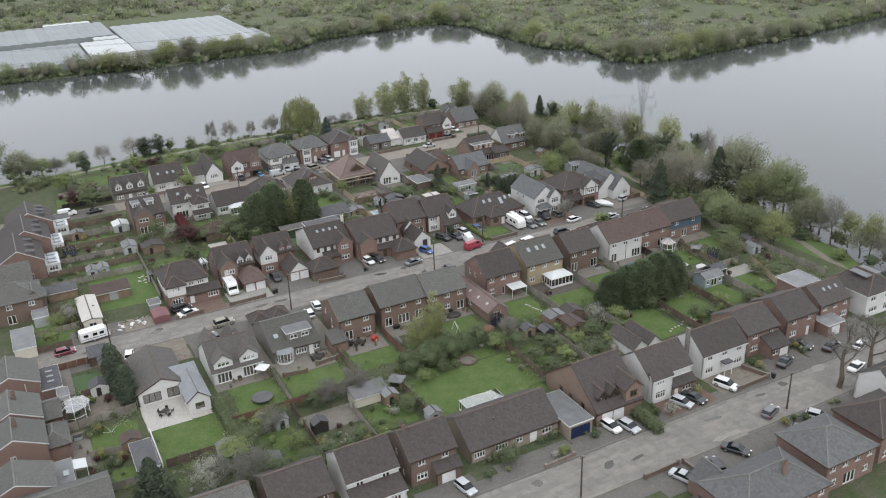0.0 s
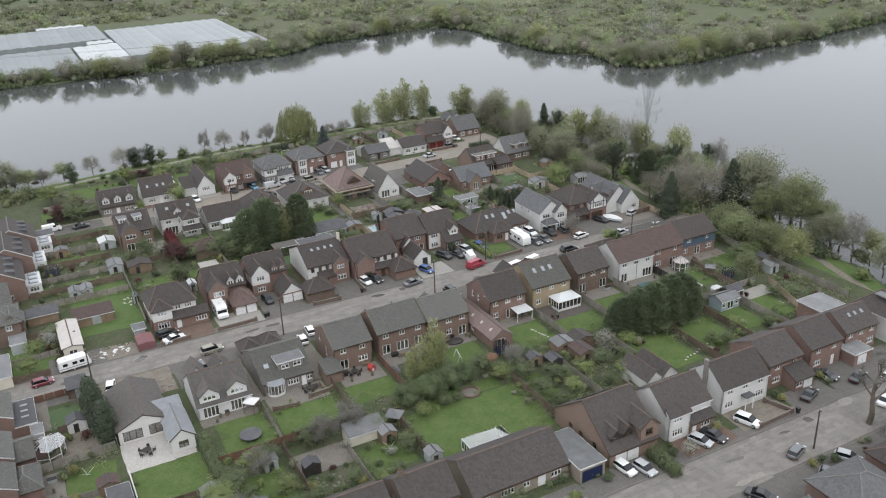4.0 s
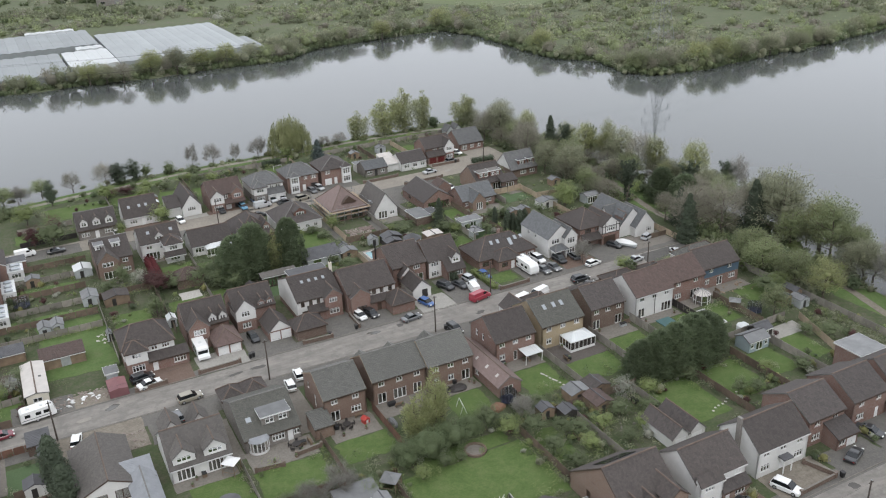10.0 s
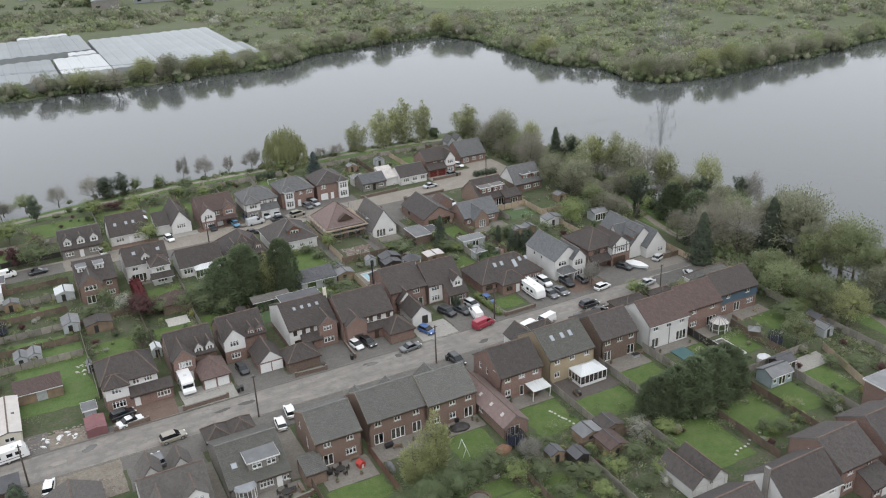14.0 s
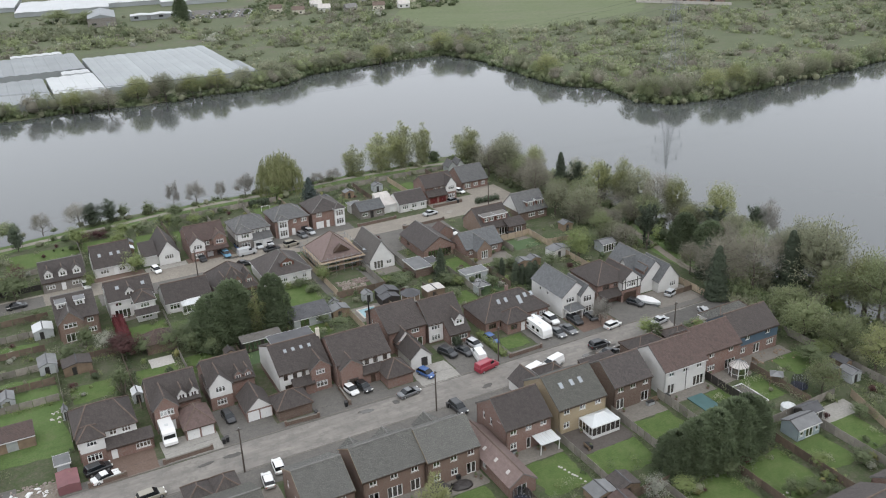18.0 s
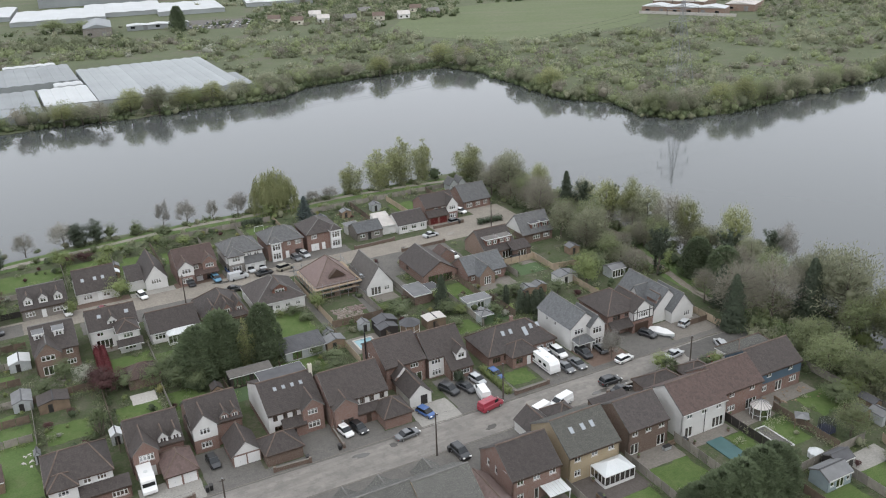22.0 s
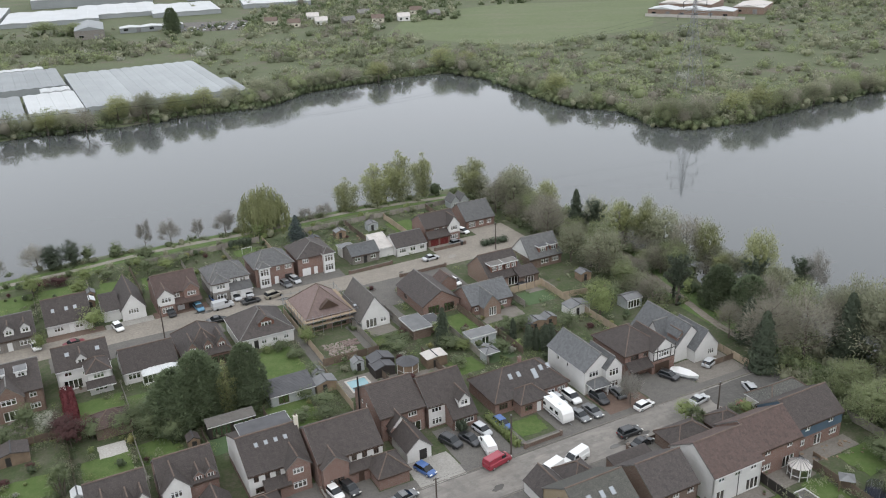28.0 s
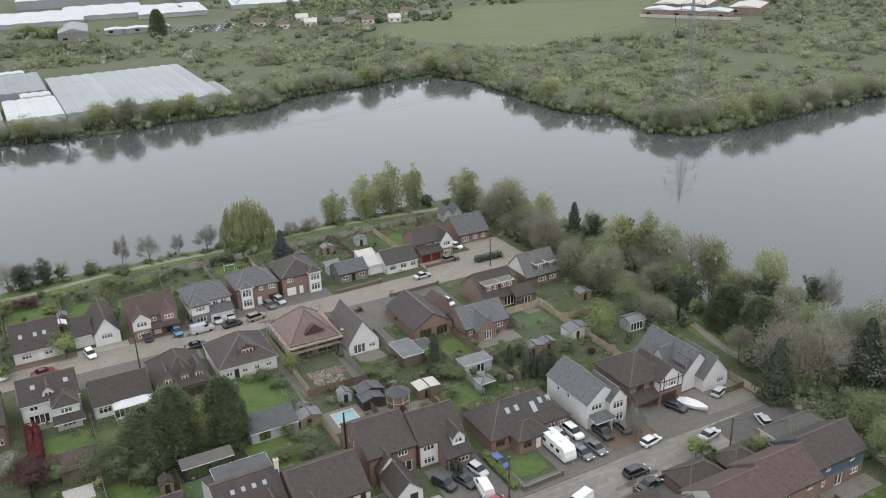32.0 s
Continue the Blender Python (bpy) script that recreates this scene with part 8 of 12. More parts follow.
# gardens between the near street and the middle road
for k, u, v, h, w in (("leylandii", 107.0, 131.2, 7.2, 8.0), ("leylandii", 110.6, 130.6, 8.4, 8.8), ("leylandii", 114.4, 130.4, 9.0, 9.6), ("leylandii", 118.4, 130.6, 9.6, 9.6), ("leylandii", 122.0, 131.4, 8.8, 8.6), ("leylandii", 125.0, 132.6, 7.0, 7.0), ("tall_willow", 66.6, 135.6, 12.8, 8.4), ("tall_willow", 62.6, 135.2, 8.6, 7.6), ("evergreen_bush", 58.6, 130.4, 4.4, 6.2), ("evergreen_bush", 62.4, 130.0, 5.4, 7.0), ("evergreen_bush", 66.6, 130.8, 4.8, 7.2), ("evergreen_bush", 71.0, 131.8, 3.8, 5.4), ("garden_tree", 63.6, 126.6, 2.6, 3.4), ("garden_tree", 66.4, 126.4, 1.9, 2.4), ("garden_tree", 77.2, 130.8, 3.0, 4.6), ("garden_tree", 82.0, 132.4, 3.4, 4.6), ("garden_tree", 85.4, 133.4, 2.6, 3.4), ("garden_tree", 86.6, 122.6, 3.0, 4.4), ("bright_tree", 91.4, 122.4, 2.8, 4.4), ("garden_tree", 95.8, 123.8, 3.2, 4.6), ("bright_tree", 97.4, 118.6, 2.8, 4.0), ("garden_tree", 92.6, 116.6, 3.0, 4.2), ("garden_tree", 100.6, 121.4, 3.4, 4.4), ("garden_tree", 81.4, 116.0, 3.0, 4.0), ("bright_tree", 104.6, 126.6, 3.0, 4.4), ("garden_tree", 38.6, 128.0, 3.6, 5.0), ("garden_tree", 31.4, 126.6, 3.8, 5.0), ("bright_tree", 28.4, 126.4, 3.4, 5.0), ("garden_tree", 24.6, 122.6, 4.0, 5.6), ("garden_tree", 31.6, 110.6, 4.6, 5.6), ("bright_tree", 45.6, 112.4, 2.6, 3.6), ("garden_tree", 52.4, 118.0, 3.2, 4.2), ("garden_tree", 48.4, 113.0, 2.6, 3.6), ("garden_tree", 121.4, 117.0, 2.6, 4.0), ("garden_tree", 113.6, 126.6, 3.0, 5.0), ("bright_tree", 127.4, 121.0, 2.6, 3.4), ("garden_tree", 133.6, 118.0, 3.0, 4.4), ("broadleaf_tree", 145.3, 135.6, 6.8, 7.2), ("garden_tree", 144.6, 127.0, 2.8, 4.0), ("cypress", 8.4, 152.6, 9.6, 3.8), ("cypress", 8.7, 149.4, 9.8, 3.9), ("cypress", 9.4, 146.4, 8.4, 4.0), ("cypress", 8.2, 156.0, 8.0, 3.4), ("bare_tree", 22.4, 111.0, 8.6, 7.6), ("garden_tree", 25.4, 108.2, 7.8, 6.6), ("blossom_tree", 16.4, 114.6, 6.2, 5.4), ("conifer", 8.1, 114.4, 9.2, 7.4), ("blossom_tree", 99.7, 127.4, 4.4, 4.6), ("garden_tree", 117.8, 118.0, 3.9, 2.9), ("bare_tree", 41.0, 126.6, 6.4, 6.0), ("garden_tree", 74.0, 131.6, 5.4, 5.4), ("bare_tree", 80.8, 131.0, 5.4, 5.0), ("blossom_tree", 91.0, 94.0, 2.6, 3.0), ("street_tree", 122.1, 85.4, 15.4, 9.0), ("street_tree", 130.2, 85.6, 13.6, 9.0), ("street_tree", 136.0, 84.0, 13.0, 8.0), ("blossom_tree", 3.6, 186.0, 4.4, 4.4), ("bright_tree", -0.6, 177.4, 4.2, 5.4), ("bright_tree", 1.0, 185.0, 3.6, 5.0), ("garden_tree", 5.0, 190.0, 3.4, 4.0), ("copper_tree", 13.5, 261.3, 6.6, 6.0), ("garden_tree", 18.0, 259.4, 8.0, 9.0), ("garden_tree", 30.0, 226.0, 5.0, 4.6), ("garden_tree", 26.0, 221.0, 4.4, 5.0), ("garden_tree", 45.0, 215.6, 4.4, 6.0), ("garden_tree", 40.0, 216.4, 4.0, 5.0), ("bright_tree", 21.8, 119.6, 4.8, 6.4), ("bare_tree", 18.0, 115.0, 5.6, 6.0), ("garden_tree", 22.6, 112.6, 5.0, 6.4), ("bright_tree", 31.4, 117.4, 4.0, 4.4), ("bright_tree", 32.0, 111.4, 3.6, 4.6), ("garden_tree", 26.4, 119.4, 2.4, 2.8), ("garden_tree", 27.4, 113.0, 2.2, 3.6), ("bare_tree", 29.6, 124.6, 4.6, 6.0), ("garden_tree", 41.6, 114.6, 3.0, 3.2), ("garden_tree", 50.4, 126.2, 2.8, 5.0), ("bright_tree", 53.0, 119.4, 2.8, 3.4), ("bright_tree", 59.0, 125.4, 2.8, 3.6), ("garden_tree", 35.4, 113.8, 2.6, 3.2), ("garden_tree", 122.6, 210.6, 5.0, 5.0), ("bright_tree", 110.6, 219.4, 3.4, 5.0), ("garden_tree", 99.4, 217.4, 3.0, 6.0), ("cypress", 125.6, 202.0, 6.0, 2.6), ("cypress", 127.4, 202.6, 5.6, 2.4), ("garden_tree", 127.0, 212.0, 4.0, 4.6), ("garden_tree", 78.0, 201.6, 2.6, 5.0), ("garden_tree", 73.8, 203.0, 2.2, 4.0), ("garden_tree", 107.4, 205.0, 3.0, 4.0), ("garden_tree", 117.6, 205.8, 3.6, 4.0), ("bright_tree", 132.6, 168.6, 4.4, 4.6), ("garden_tree", 136.0, 208.4, 3.8, 5.0), ("bright_tree", 35.4, 287.6, 6.4, 6.4), ("bright_tree", 47.3, 291.0, 4.0, 6.0), ("garden_tree", 63.2, 296.0, 5.0, 7.0), ("bright_tree", 60.6, 292.6, 3.4, 4.4), ("garden_tree", 109.1, 213.0, 3.6, 5.6), ("bright_tree", 111.4, 211.0, 2.8, 4.4), ("garden_tree", 100.0, 221.4, 2.4, 5.0), ("bright_tree", 97.6, 221.0, 1.9, 3.6), ("garden_tree", 102.6, 220.8, 2.2, 4.0), ("garden_tree", 79.4, 205.6, 2.8, 5.6), ("garden_tree", 77.0, 209.6, 2.6, 4.4), ("bright_tree", 66.8, 288.0, 3.4, 5.0), ("garden_tree", 71.4, 290.0, 3.0, 4.4), ("copper_tree", 41.5, 292.0, 2.4, 5.4), ("copper_tree", 37.6, 292.6, 2.2, 4.6), ("garden_tree", 52.6, 289.0, 3.2, 5.0), ("garden_tree", 79.0, 230.6, 2.4, 4.4), ("bright_tree", 76.0, 231.0, 1.8, 3.0), ("garden_tree", 80.6, 226.0, 2.2, 4.2), ("bright_tree", 142.6, 164.6, 3.4, 3.6), ("garden_tree", 140.6, 165.2, 3.0, 3.4), ("garden_tree", 79.4, 262.6, 3.4, 3.4), ("bright_tree", 34.6, 256.8, 4.6, 4.0), ("copper_tree", 35.6, 220.0, 4.4, 5.4), ("garden_tree", 48.4, 216.4, 5.4, 7.0), ("garden_tree", 52.6, 218.0, 5.0, 6.0), ("bright_tree", 84.4, 229.6, 5.0, 4.4), ("garden_tree", 81.0, 216.0, 3.4, 4.4), ("bare_tree", 46.4, 128.0, 6.0, 7.0), ("garden_tree", 84.6, 124.4, 3.2, 4.2), ("garden_tree", 80.6, 120.6, 3.4, 4.6), ("bright_tree", 76.6, 128.6, 3.6, 5.0), ("garden_tree", 80.6, 127.0, 3.8, 5.4), ("bright_tree", 86.0, 118.4, 3.0, 4.0), ("garden_tree", 59.0, 105.4 - 8.4, 3.2, 3.8), ("garden_tree", 148.0, 124.0, 3.0, 5.0), ("garden_tree", 152.0, 144.0, 4.6, 7.0), ("garden_tree", 59.8, 96.4, 3.6, 3.8), ("bright_tree", 154.6, 143.8, 4.4, 6.0)):
    make_tree(k, u, v, h, w)
for i in range(16):
    make_tree(("olive_shrub", "red_shrub", "shrub", "dark_shrub")[i % 4], 25.0 + (i * 3.7) % 9.2, 196.4 + (i * 2.3) % 5.6, 1.0 + 0.25 * (i % 4), 1.6 + 0.3 * (i % 3))
SHRUBS = ("shrub", "dark_shrub", "bright_shrub", "shrub", "olive_shrub", "dark_shrub", "yellow_shrub", "red_shrub", "olive_shrub", "pale_shrub")
spots = random.Random(5)
for j, (ua, ub, va, vb, n) in enumerate(((22, 34, 110, 130, 14), (34, 50, 110, 128, 16), (44, 56, 121, 132, 12), (55, 82, 129, 133, 14), (76, 92, 112, 132, 22), (84, 100, 122, 130, 16), (92, 104, 108, 126, 12), (104, 118, 125, 129, 9), (112, 128, 115, 118, 9), (124, 137, 116, 119, 7), (137, 160, 118, 147, 20), (106, 120, 133, 138, 8), (10, 30, 106, 122, 20), (0.5, 6, 125, 132, 16), (2, 8, 143, 145, 5), (1, 9, 139, 142, 6), (2, 7, 146, 151, 5), (-3, 9, 177, 191, 14), (2, 22, 206, 236, 24), (10, 24, 262, 280, 14), (25, 48, 197, 222, 22), (46, 72, 198, 206, 12), (70, 84, 196, 216, 14), (84, 106, 198, 221, 18), (102, 128, 197, 224, 22), (118, 150, 204, 224, 20), (24, 50, 276, 292, 16), (50, 106, 275, 293, 26), (106, 146, 272, 293, 22), (64, 100, 226, 232, 6), (-8, 22, 206, 250, 22), (55, 100, 94, 98, 10), (104, 118, 79.4, 82.6, 7), (86, 90, 93.6, 97, 4), (113.8, 115.2, 93.6, 99, 3), (125.4, 126.4, 95, 101, 3), (57, 71, 98.4, 99.2, 8), (63, 70, 93.4, 94.6, 5), (142, 158, 238, 250, 8), (100, 120, 243, 250, 8))):
    for i in range(n):
        k = SHRUBS[spots.randrange(len(SHRUBS))]
        s = spots.uniform(0.8, 1.9)
        make_tree(k, spots.uniform(ua, ub), spots.uniform(va, vb), s * spots.uniform(0.8, 1.3), s * 1.4)
hedge(36.4, 38.6, 222.2, 233.4, 2.4, "leaf_crimson", "tall crimson-leaved hedge between two gardens")
for i in range(6):
    make_tree("crimson_shrub", 38.6 + i * 1.3, 221.6, 1.5, 1.9)
hedge(22.6, 24.4, 126.0, 138.0, 1.7, "leaf_mid", "rough green hedge between two lawns")
hedge(84.5, 86.3, 90.6, 96.8, 1.9, "leaf_mid", "overgrown roadside hedge by a drive")
hedge(102.4, 103.6, 176.4, 186.6, 1.2, "leaf_bright", "clipped bright green hedge between drives")
hedge(143.4, 151.0, 257.6, 259.4, 1.4, "leaf_dark", "clipped dark hedge at the lane's end")
hedge(84.6, 90.6, 292.4, 293.8, 2.0, "leaf_dark", "dark garden hedge behind a goal frame")
hedge(52.0, 55.0, 207.0, 208.6, 2.6, "leaf_hedge", "tall dark hedge before the evergreens")
hedge(96.4, 97.8, 184.6, 189.4, 2.2, "leaf_dark", "rounded dark evergreen by a garage")


# ---- far bank: scrub and waterside trees, past counting ----
def far_scrub(name, pts, sizes, leaf, label, per=20, parts=3, leafy=0.4, core=0.0):
    """Bushes past counting: soft heaps of leaves, each over an inner body."""
    n = len(pts)
    off = RNG.normal(size=(n, parts, 3)) * 0.42
    off[:, 0] *= 0.3
    off[:, :, 2] = np.abs(off[:, :, 2]) * 0.7 + 0.14
    c = (off * sizes[:, None, :] + np.concatenate([pts, np.full((n, 1), -0.55)], 1)[:, None, :]).reshape(-1, 3)
    r = (sizes[:, None, 0] * RNG.uniform(0.45, 0.8, (n, parts))).ravel()
    d = RNG.normal(size=(len(c), per, 3))
    d[:, :, 2] = np.abs(d[:, :, 2]) * 0.8
    p = c[:, None, :] + np.clip(d, -1.5, 1.5) * 0.5 * r[:, None, None]
    nrm = d / (np.linalg.norm(d, axis=2, keepdims=True) + 1e-6)
    big = np.repeat(r * leafy, per)[:, None]
    sets = [twigs(p.reshape(-1, 3), nrm.reshape(-1, 3) + [0, 0, 0.35], big * 1.35, big * 0.8, 0.45)]
    if core:
        sets.append(lumps(c, r * core))
    return tagged(new(name, fast_mesh(name, *joined(sets), leaf)), label, "scrub", kind="stuff")


def on_land(p, gap):
    return p[lake_depth(p[:, 0], p[:, 1]) < -gap]


far_line = np.array(SHORE[:23], float)
def thicket(n, u0, u1, v0, v1, s0, s1, label, seed):
    """Undergrowth along a near shore."""
    g = np.random.default_rng(seed)
    u, v = g.uniform(u0, u1, n), g.uniform(v0, v1, n)
    p = np.stack([u * CU - v * SU, u * SU + v * CU], 1)
    p = on_land(p, 0.0)
    sz_ = g.uniform(s0, s1, len(p))
    pick_ = g.integers(0, 3, len(p))
    for i, leaf in enumerate(("leaf_mid", "leaf_olive", "leaf_spring")):
        q = pick_ == i
        far_scrub("undergrowth", p[q], np.stack([sz_[q]] * 3, 1), leaf, label, 46, 4, 0.22, 0.45)


thicket(46, 171, 188, 96, 160, 1.6, 2.8, "tangled green undergrowth on the lake bank", 1)
thicket(70, 170.5, 188, 160, 250, 1.8, 3.2, "tangled green undergrowth on the lake bank", 2)
thicket(46, 158, 166.4, 200, 296, 1.6, 2.8, "tangled green undergrowth behind the gardens", 3)
thicket(36, 169.5, 180, 250, 300, 1.6, 2.8, "tangled green undergrowth on the lake bank", 4)
thicket(80, -70, 160, 302.4, 306.6, 1.0, 2.0, "low green scrub along the near lakeshore", 5)
thicket(60, -70, 20, 284, 306, 1.8, 4.0, "green scrub and young trees by the lakeshore", 6)
thicket(90, 170, 184, 136, 206, 2.4, 4.0, "dense green undergrowth between lakeside trees", 7)
thicket(70, 158.4, 167, 140, 176, 2.0, 3.6, "dense young growth behind a garden fence", 8)
thicket(50, 148.6, 156.2, 117, 134, 0.9, 1.7, "brambles and rough shrubs in a garden corner", 9)
edge = []
for a, b in zip(far_line, far_line[1:]):
    k = max(2, int(np.hypot(*(b - a)) / 2.6))
    edge += [a + (b - a) * i / k for i in range(k)]
edge = np.array(edge)
seen_edge = edge[(edge[:, 0] > -290) & (edge[:, 0] < 330)]
out = seen_edge + RNG.normal(size=seen_edge.shape) * 1.4
out[:, 1] += 0.2 + 2.2 * RNG.uniform(size=len(out))
out = on_land(out, -0.5)
hs = 1.6 + 1.7 * RNG.uniform(size=len(out)) ** 1.3
tone = RNG.integers(0, 3, len(out))
for i, (leaf, nm) in enumerate((("leaf_laurel", "green"), ("leaf_olive", "olive"), ("leaf_spring", "fresh green"))):
    sel = tone == i
    far_scrub("bank_scrub", out[sel], np.stack([hs[sel] * 1.3, hs[sel] * 1.3, hs[sel] * 1.1], 1), leaf, nm + " bushes hanging over the far bank", 70, 3, 0.2, 0.62)
# low growth that closes the foot of the far bank
foot = np.concatenate([seen_edge + [0, 1.0], seen_edge + [0.9, 2.4], seen_edge + [-0.9, 4.0]]) + RNG.normal(size=(3 * len(seen_edge), 2)) * 0.5
foot = on_land(foot, -0.6)
low = RNG.uniform(1.5, 2.5, len(foot))
far_scrub("bank_scrub", foot, np.stack([low * 1.2, low * 1.2, low], 1), "leaf_laurel", "low green growth at the foot of the far bank", 22, 2, 0.24, 0.75)
# rounded waterside trees along the far bank, each a crown of many sprays
row = seen_edge[::2] + RNG.normal(size=seen_edge[::2].shape) * 1.5
row[:, 1] += 2.6
row = on_land(row, 0.2)
swell = np.array([noise.noise((x * 0.045, y * 0.045, 21.0)) + 0.5 * noise.noise((x * 0.15, y * 0.15, 4.0)) for x, y in row])
# the third leaf colour has the haze of distance painted in
for i, leaf in enumerate(("leaf_spring", "leaf_olive", "leaf_scrub", "leaf_bud")):
    r = []
    for j, (x, y) in enumerate(row):
        if (j * 7 + j // 9) % 4 != i or swell[j] < -0.28:
            continue
        big = 2.9 + 3.6 * max(0.0, swell[j] + 0.3) + 0.9 * abs(math.sin(j * 2.3))
        q = shell(20, big * 0.8, big * 0.8, big * 0.7, 0.6, -0.6) + [x, y, big * 0.85]
        at = np.repeat(q, 40, 0)
        at = at + np.clip(RNG.normal(size=at.shape), -1.7, 1.7) * big * 0.17
        r.append(twigs(at, (at - [x, y, big * 0.4]) / big + [0, 0, 0.2], 0.8, 0.3, 0.4))
        r.append(lumps(np.array([[x, y, big * 0.7]]), np.array([big * 0.5])))
    tagged(new("bank_trees", fast_mesh("bank_trees", *joined(r), leaf)), "rounded young-leaved trees along the far bank", "trees", kind="stuff")
# scrub over the far grassland: bushes of many sizes, thick along the bank and in drifts behind
scrub = np.stack([RNG.uniform(-420, 460, 11500), RNG.uniform(400, 900, 11500)], 1)
patchy = np.array([noise.noise((x * 0.014, y * 0.014, 3.0)) + 0.6 * noise.noise((x * 0.05, y * 0.05, 8.0)) for x, y in scrub])
ahead = -lake_depth(scrub[:, 0], scrub[:, 1])
field = (scrub[:, 0] > -10) & (scrub[:, 0] < 165) & (scrub[:, 1] > 628 + 0.25 * np.abs(scrub[:, 0] - 50)) | (scrub[:, 0] > -40) & (scrub[:, 0] < 10) & (scrub[:, 1] > 680)
gu, gv = scrub[:, 0] * CU + scrub[:, 1] * SU, -scrub[:, 0] * SU + scrub[:, 1] * CU
glass_area = (gu > -60) & (gu < 150) & (gv > 482) & (gv < 640)
yard = (scrub[:, 0] < -140) & (scrub[:, 1] > 690)
works_ground = (scrub[:, 0] > 150) & (scrub[:, 0] < 235) & (scrub[:, 1] > 690) & (scrub[:, 1] < 860)
keepers = (ahead > 5) & (patchy + 0.5 * np.clip(1 - ahead / 40, 0, 1) > -0.4) & ~field & ~glass_area & ~yard & ~works_ground
scrub, patchy = scrub[keepers], patchy[keepers]
sz = (1.1 + 3.4 * RNG.uniform(size=len(scrub)) ** 2.6) * (1 + 0.35 * np.clip(patchy, -0.5, 1))
mix = RNG.choice(5, len(scrub), p=[0.34, 0.2, 0.16, 0.288, 0.012])
# pale leaf mix: the haze over distant bushes is in their colour
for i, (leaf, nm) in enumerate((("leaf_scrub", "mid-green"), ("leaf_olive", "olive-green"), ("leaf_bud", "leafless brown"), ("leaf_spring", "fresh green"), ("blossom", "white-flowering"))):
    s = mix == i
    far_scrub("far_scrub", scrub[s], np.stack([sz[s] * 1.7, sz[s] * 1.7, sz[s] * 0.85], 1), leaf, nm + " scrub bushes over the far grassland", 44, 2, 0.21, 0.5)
far_p = np.stack([RNG.uniform(-460, 480, 900), 640 + 330 * RNG.uniform(0, 1, 900) ** 0.8], 1)
far_k = np.array([noise.noise((x * 0.012, y * 0.02, 11.0)) for x, y in far_p]) > -0.08
far_p = far_p[far_k & ~((far_p[:, 0] > -20) & (far_p[:, 0] < 165) & (far_p[:, 1] > 620) & (far_p[:, 1] < 850)) & ~((far_p[:, 0] > 150) & (far_p[:, 0] < 235) & (far_p[:, 1] > 690) & (far_p[:, 1] < 860)) & ~((far_p[:, 0] < -230) & (far_p[:, 1] > 780))]
suburb = np.stack([RNG.uniform(-150, 20, 240), RNG.uniform(752, 900, 240)], 1)
skyline = np.stack([RNG.uniform(-120, 420, 260), RNG.uniform(850, 990, 260)], 1)
far_p = np.concatenate([far_p, suburb, skyline])
fs = RNG.uniform(2.4, 5.0, len(far_p))
for i, leaf in enumerate(("leaf_laurel", "leaf_olive", "leaf_mid")):
    q = np.arange(len(far_p)) % 3 == i
    far_scrub("far_trees", far_p[q], np.stack([fs[q]] * 3, 1), leaf, "far hedgerow trees among fields and yards", 26, 3, 0.32, 0.6)
hedge_at = np.stack([RNG.uniform(-330, -215, 90), RNG.uniform(655, 700, 90)], 1)
# this belt's leaf colour is paled for haze too
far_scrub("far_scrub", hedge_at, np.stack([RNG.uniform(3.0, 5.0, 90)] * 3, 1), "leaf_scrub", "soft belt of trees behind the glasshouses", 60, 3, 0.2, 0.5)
hedge_at = np.stack([RNG.uniform(-330, -60, 80), RNG.uniform(735, 775, 80)], 1)
far_scrub("far_scrub", hedge_at, np.stack([RNG.uniform(1.6, 3.4, 80)] * 3, 1), "leaf_olive", "hedges and low trees round the far yards", 50, 3, 0.2, 0.5)
BANK_TREES = (("lakeside_tree", -156, 440, 9.0, 12.0), ("ash_tree", -116, 463, 11.0, 12.0), ("lakeside_tree", -95, 480, 10.0, 13.0), ("budding_tree", -73, 505, 8.6, 13.0), ("ash_tree", -163, 437, 9.4, 12.0), ("budding_tree", -148, 440, 10.0, 10.6), ("ash_tree", -138, 452, 13.0, 13.6), ("lakeside_tree", -127, 456, 13.4, 13.0), ("ash_tree", -105, 469, 12.0, 12.6), ("lakeside_tree", -84, 492, 11.0, 16.0), ("lakeside_tree", -61, 518, 8.0, 14.0),
              ("budding_tree", -44, 526, 8.4, 13.0), ("ash_tree", -30, 527, 11.0, 14.0), ("ash_tree", 2, 553, 12.4, 15.0), ("ash_tree", 16, 548, 11.4, 14.0), ("ash_tree", 54, 475, 11.8, 14.6), ("lakeside_tree", 92, 421, 11.0, 14.0), ("budding_tree", 103, 420, 11.4, 12.0), ("ash_tree", 119, 424, 12.0, 13.6),
              ("ash_tree", 130, 428, 13.0, 13.6), ("lakeside_tree", 142, 434, 10.6, 12.6), ("lakeside_tree", 160, 446, 10.6, 13.6), ("lakeside_tree", 178, 456, 8.6, 12.0), ("lakeside_tree", 194, 466, 8.6, 13.0), ("leylandii", -193, 735, 18.0, 13.6), ("broadleaf_tree", -268, 742, 10.0, 22.0), ("broadleaf_tree", -292, 748, 11.0, 26.0))
for k, wx, wy, h, w in BANK_TREES:
    make_tree(k, wx * CU + wy * SU, -wx * SU + wy * CU, h, w)

# ---- vehicles ----
SHAPES = {"hatchback": (4.1, 1.74, 1.46), "saloon": (4.6, 1.8, 1.43), "suv": (4.5, 1.86, 1.68), "van": (5.0, 1.95, 2.0)}
BUILT = {}


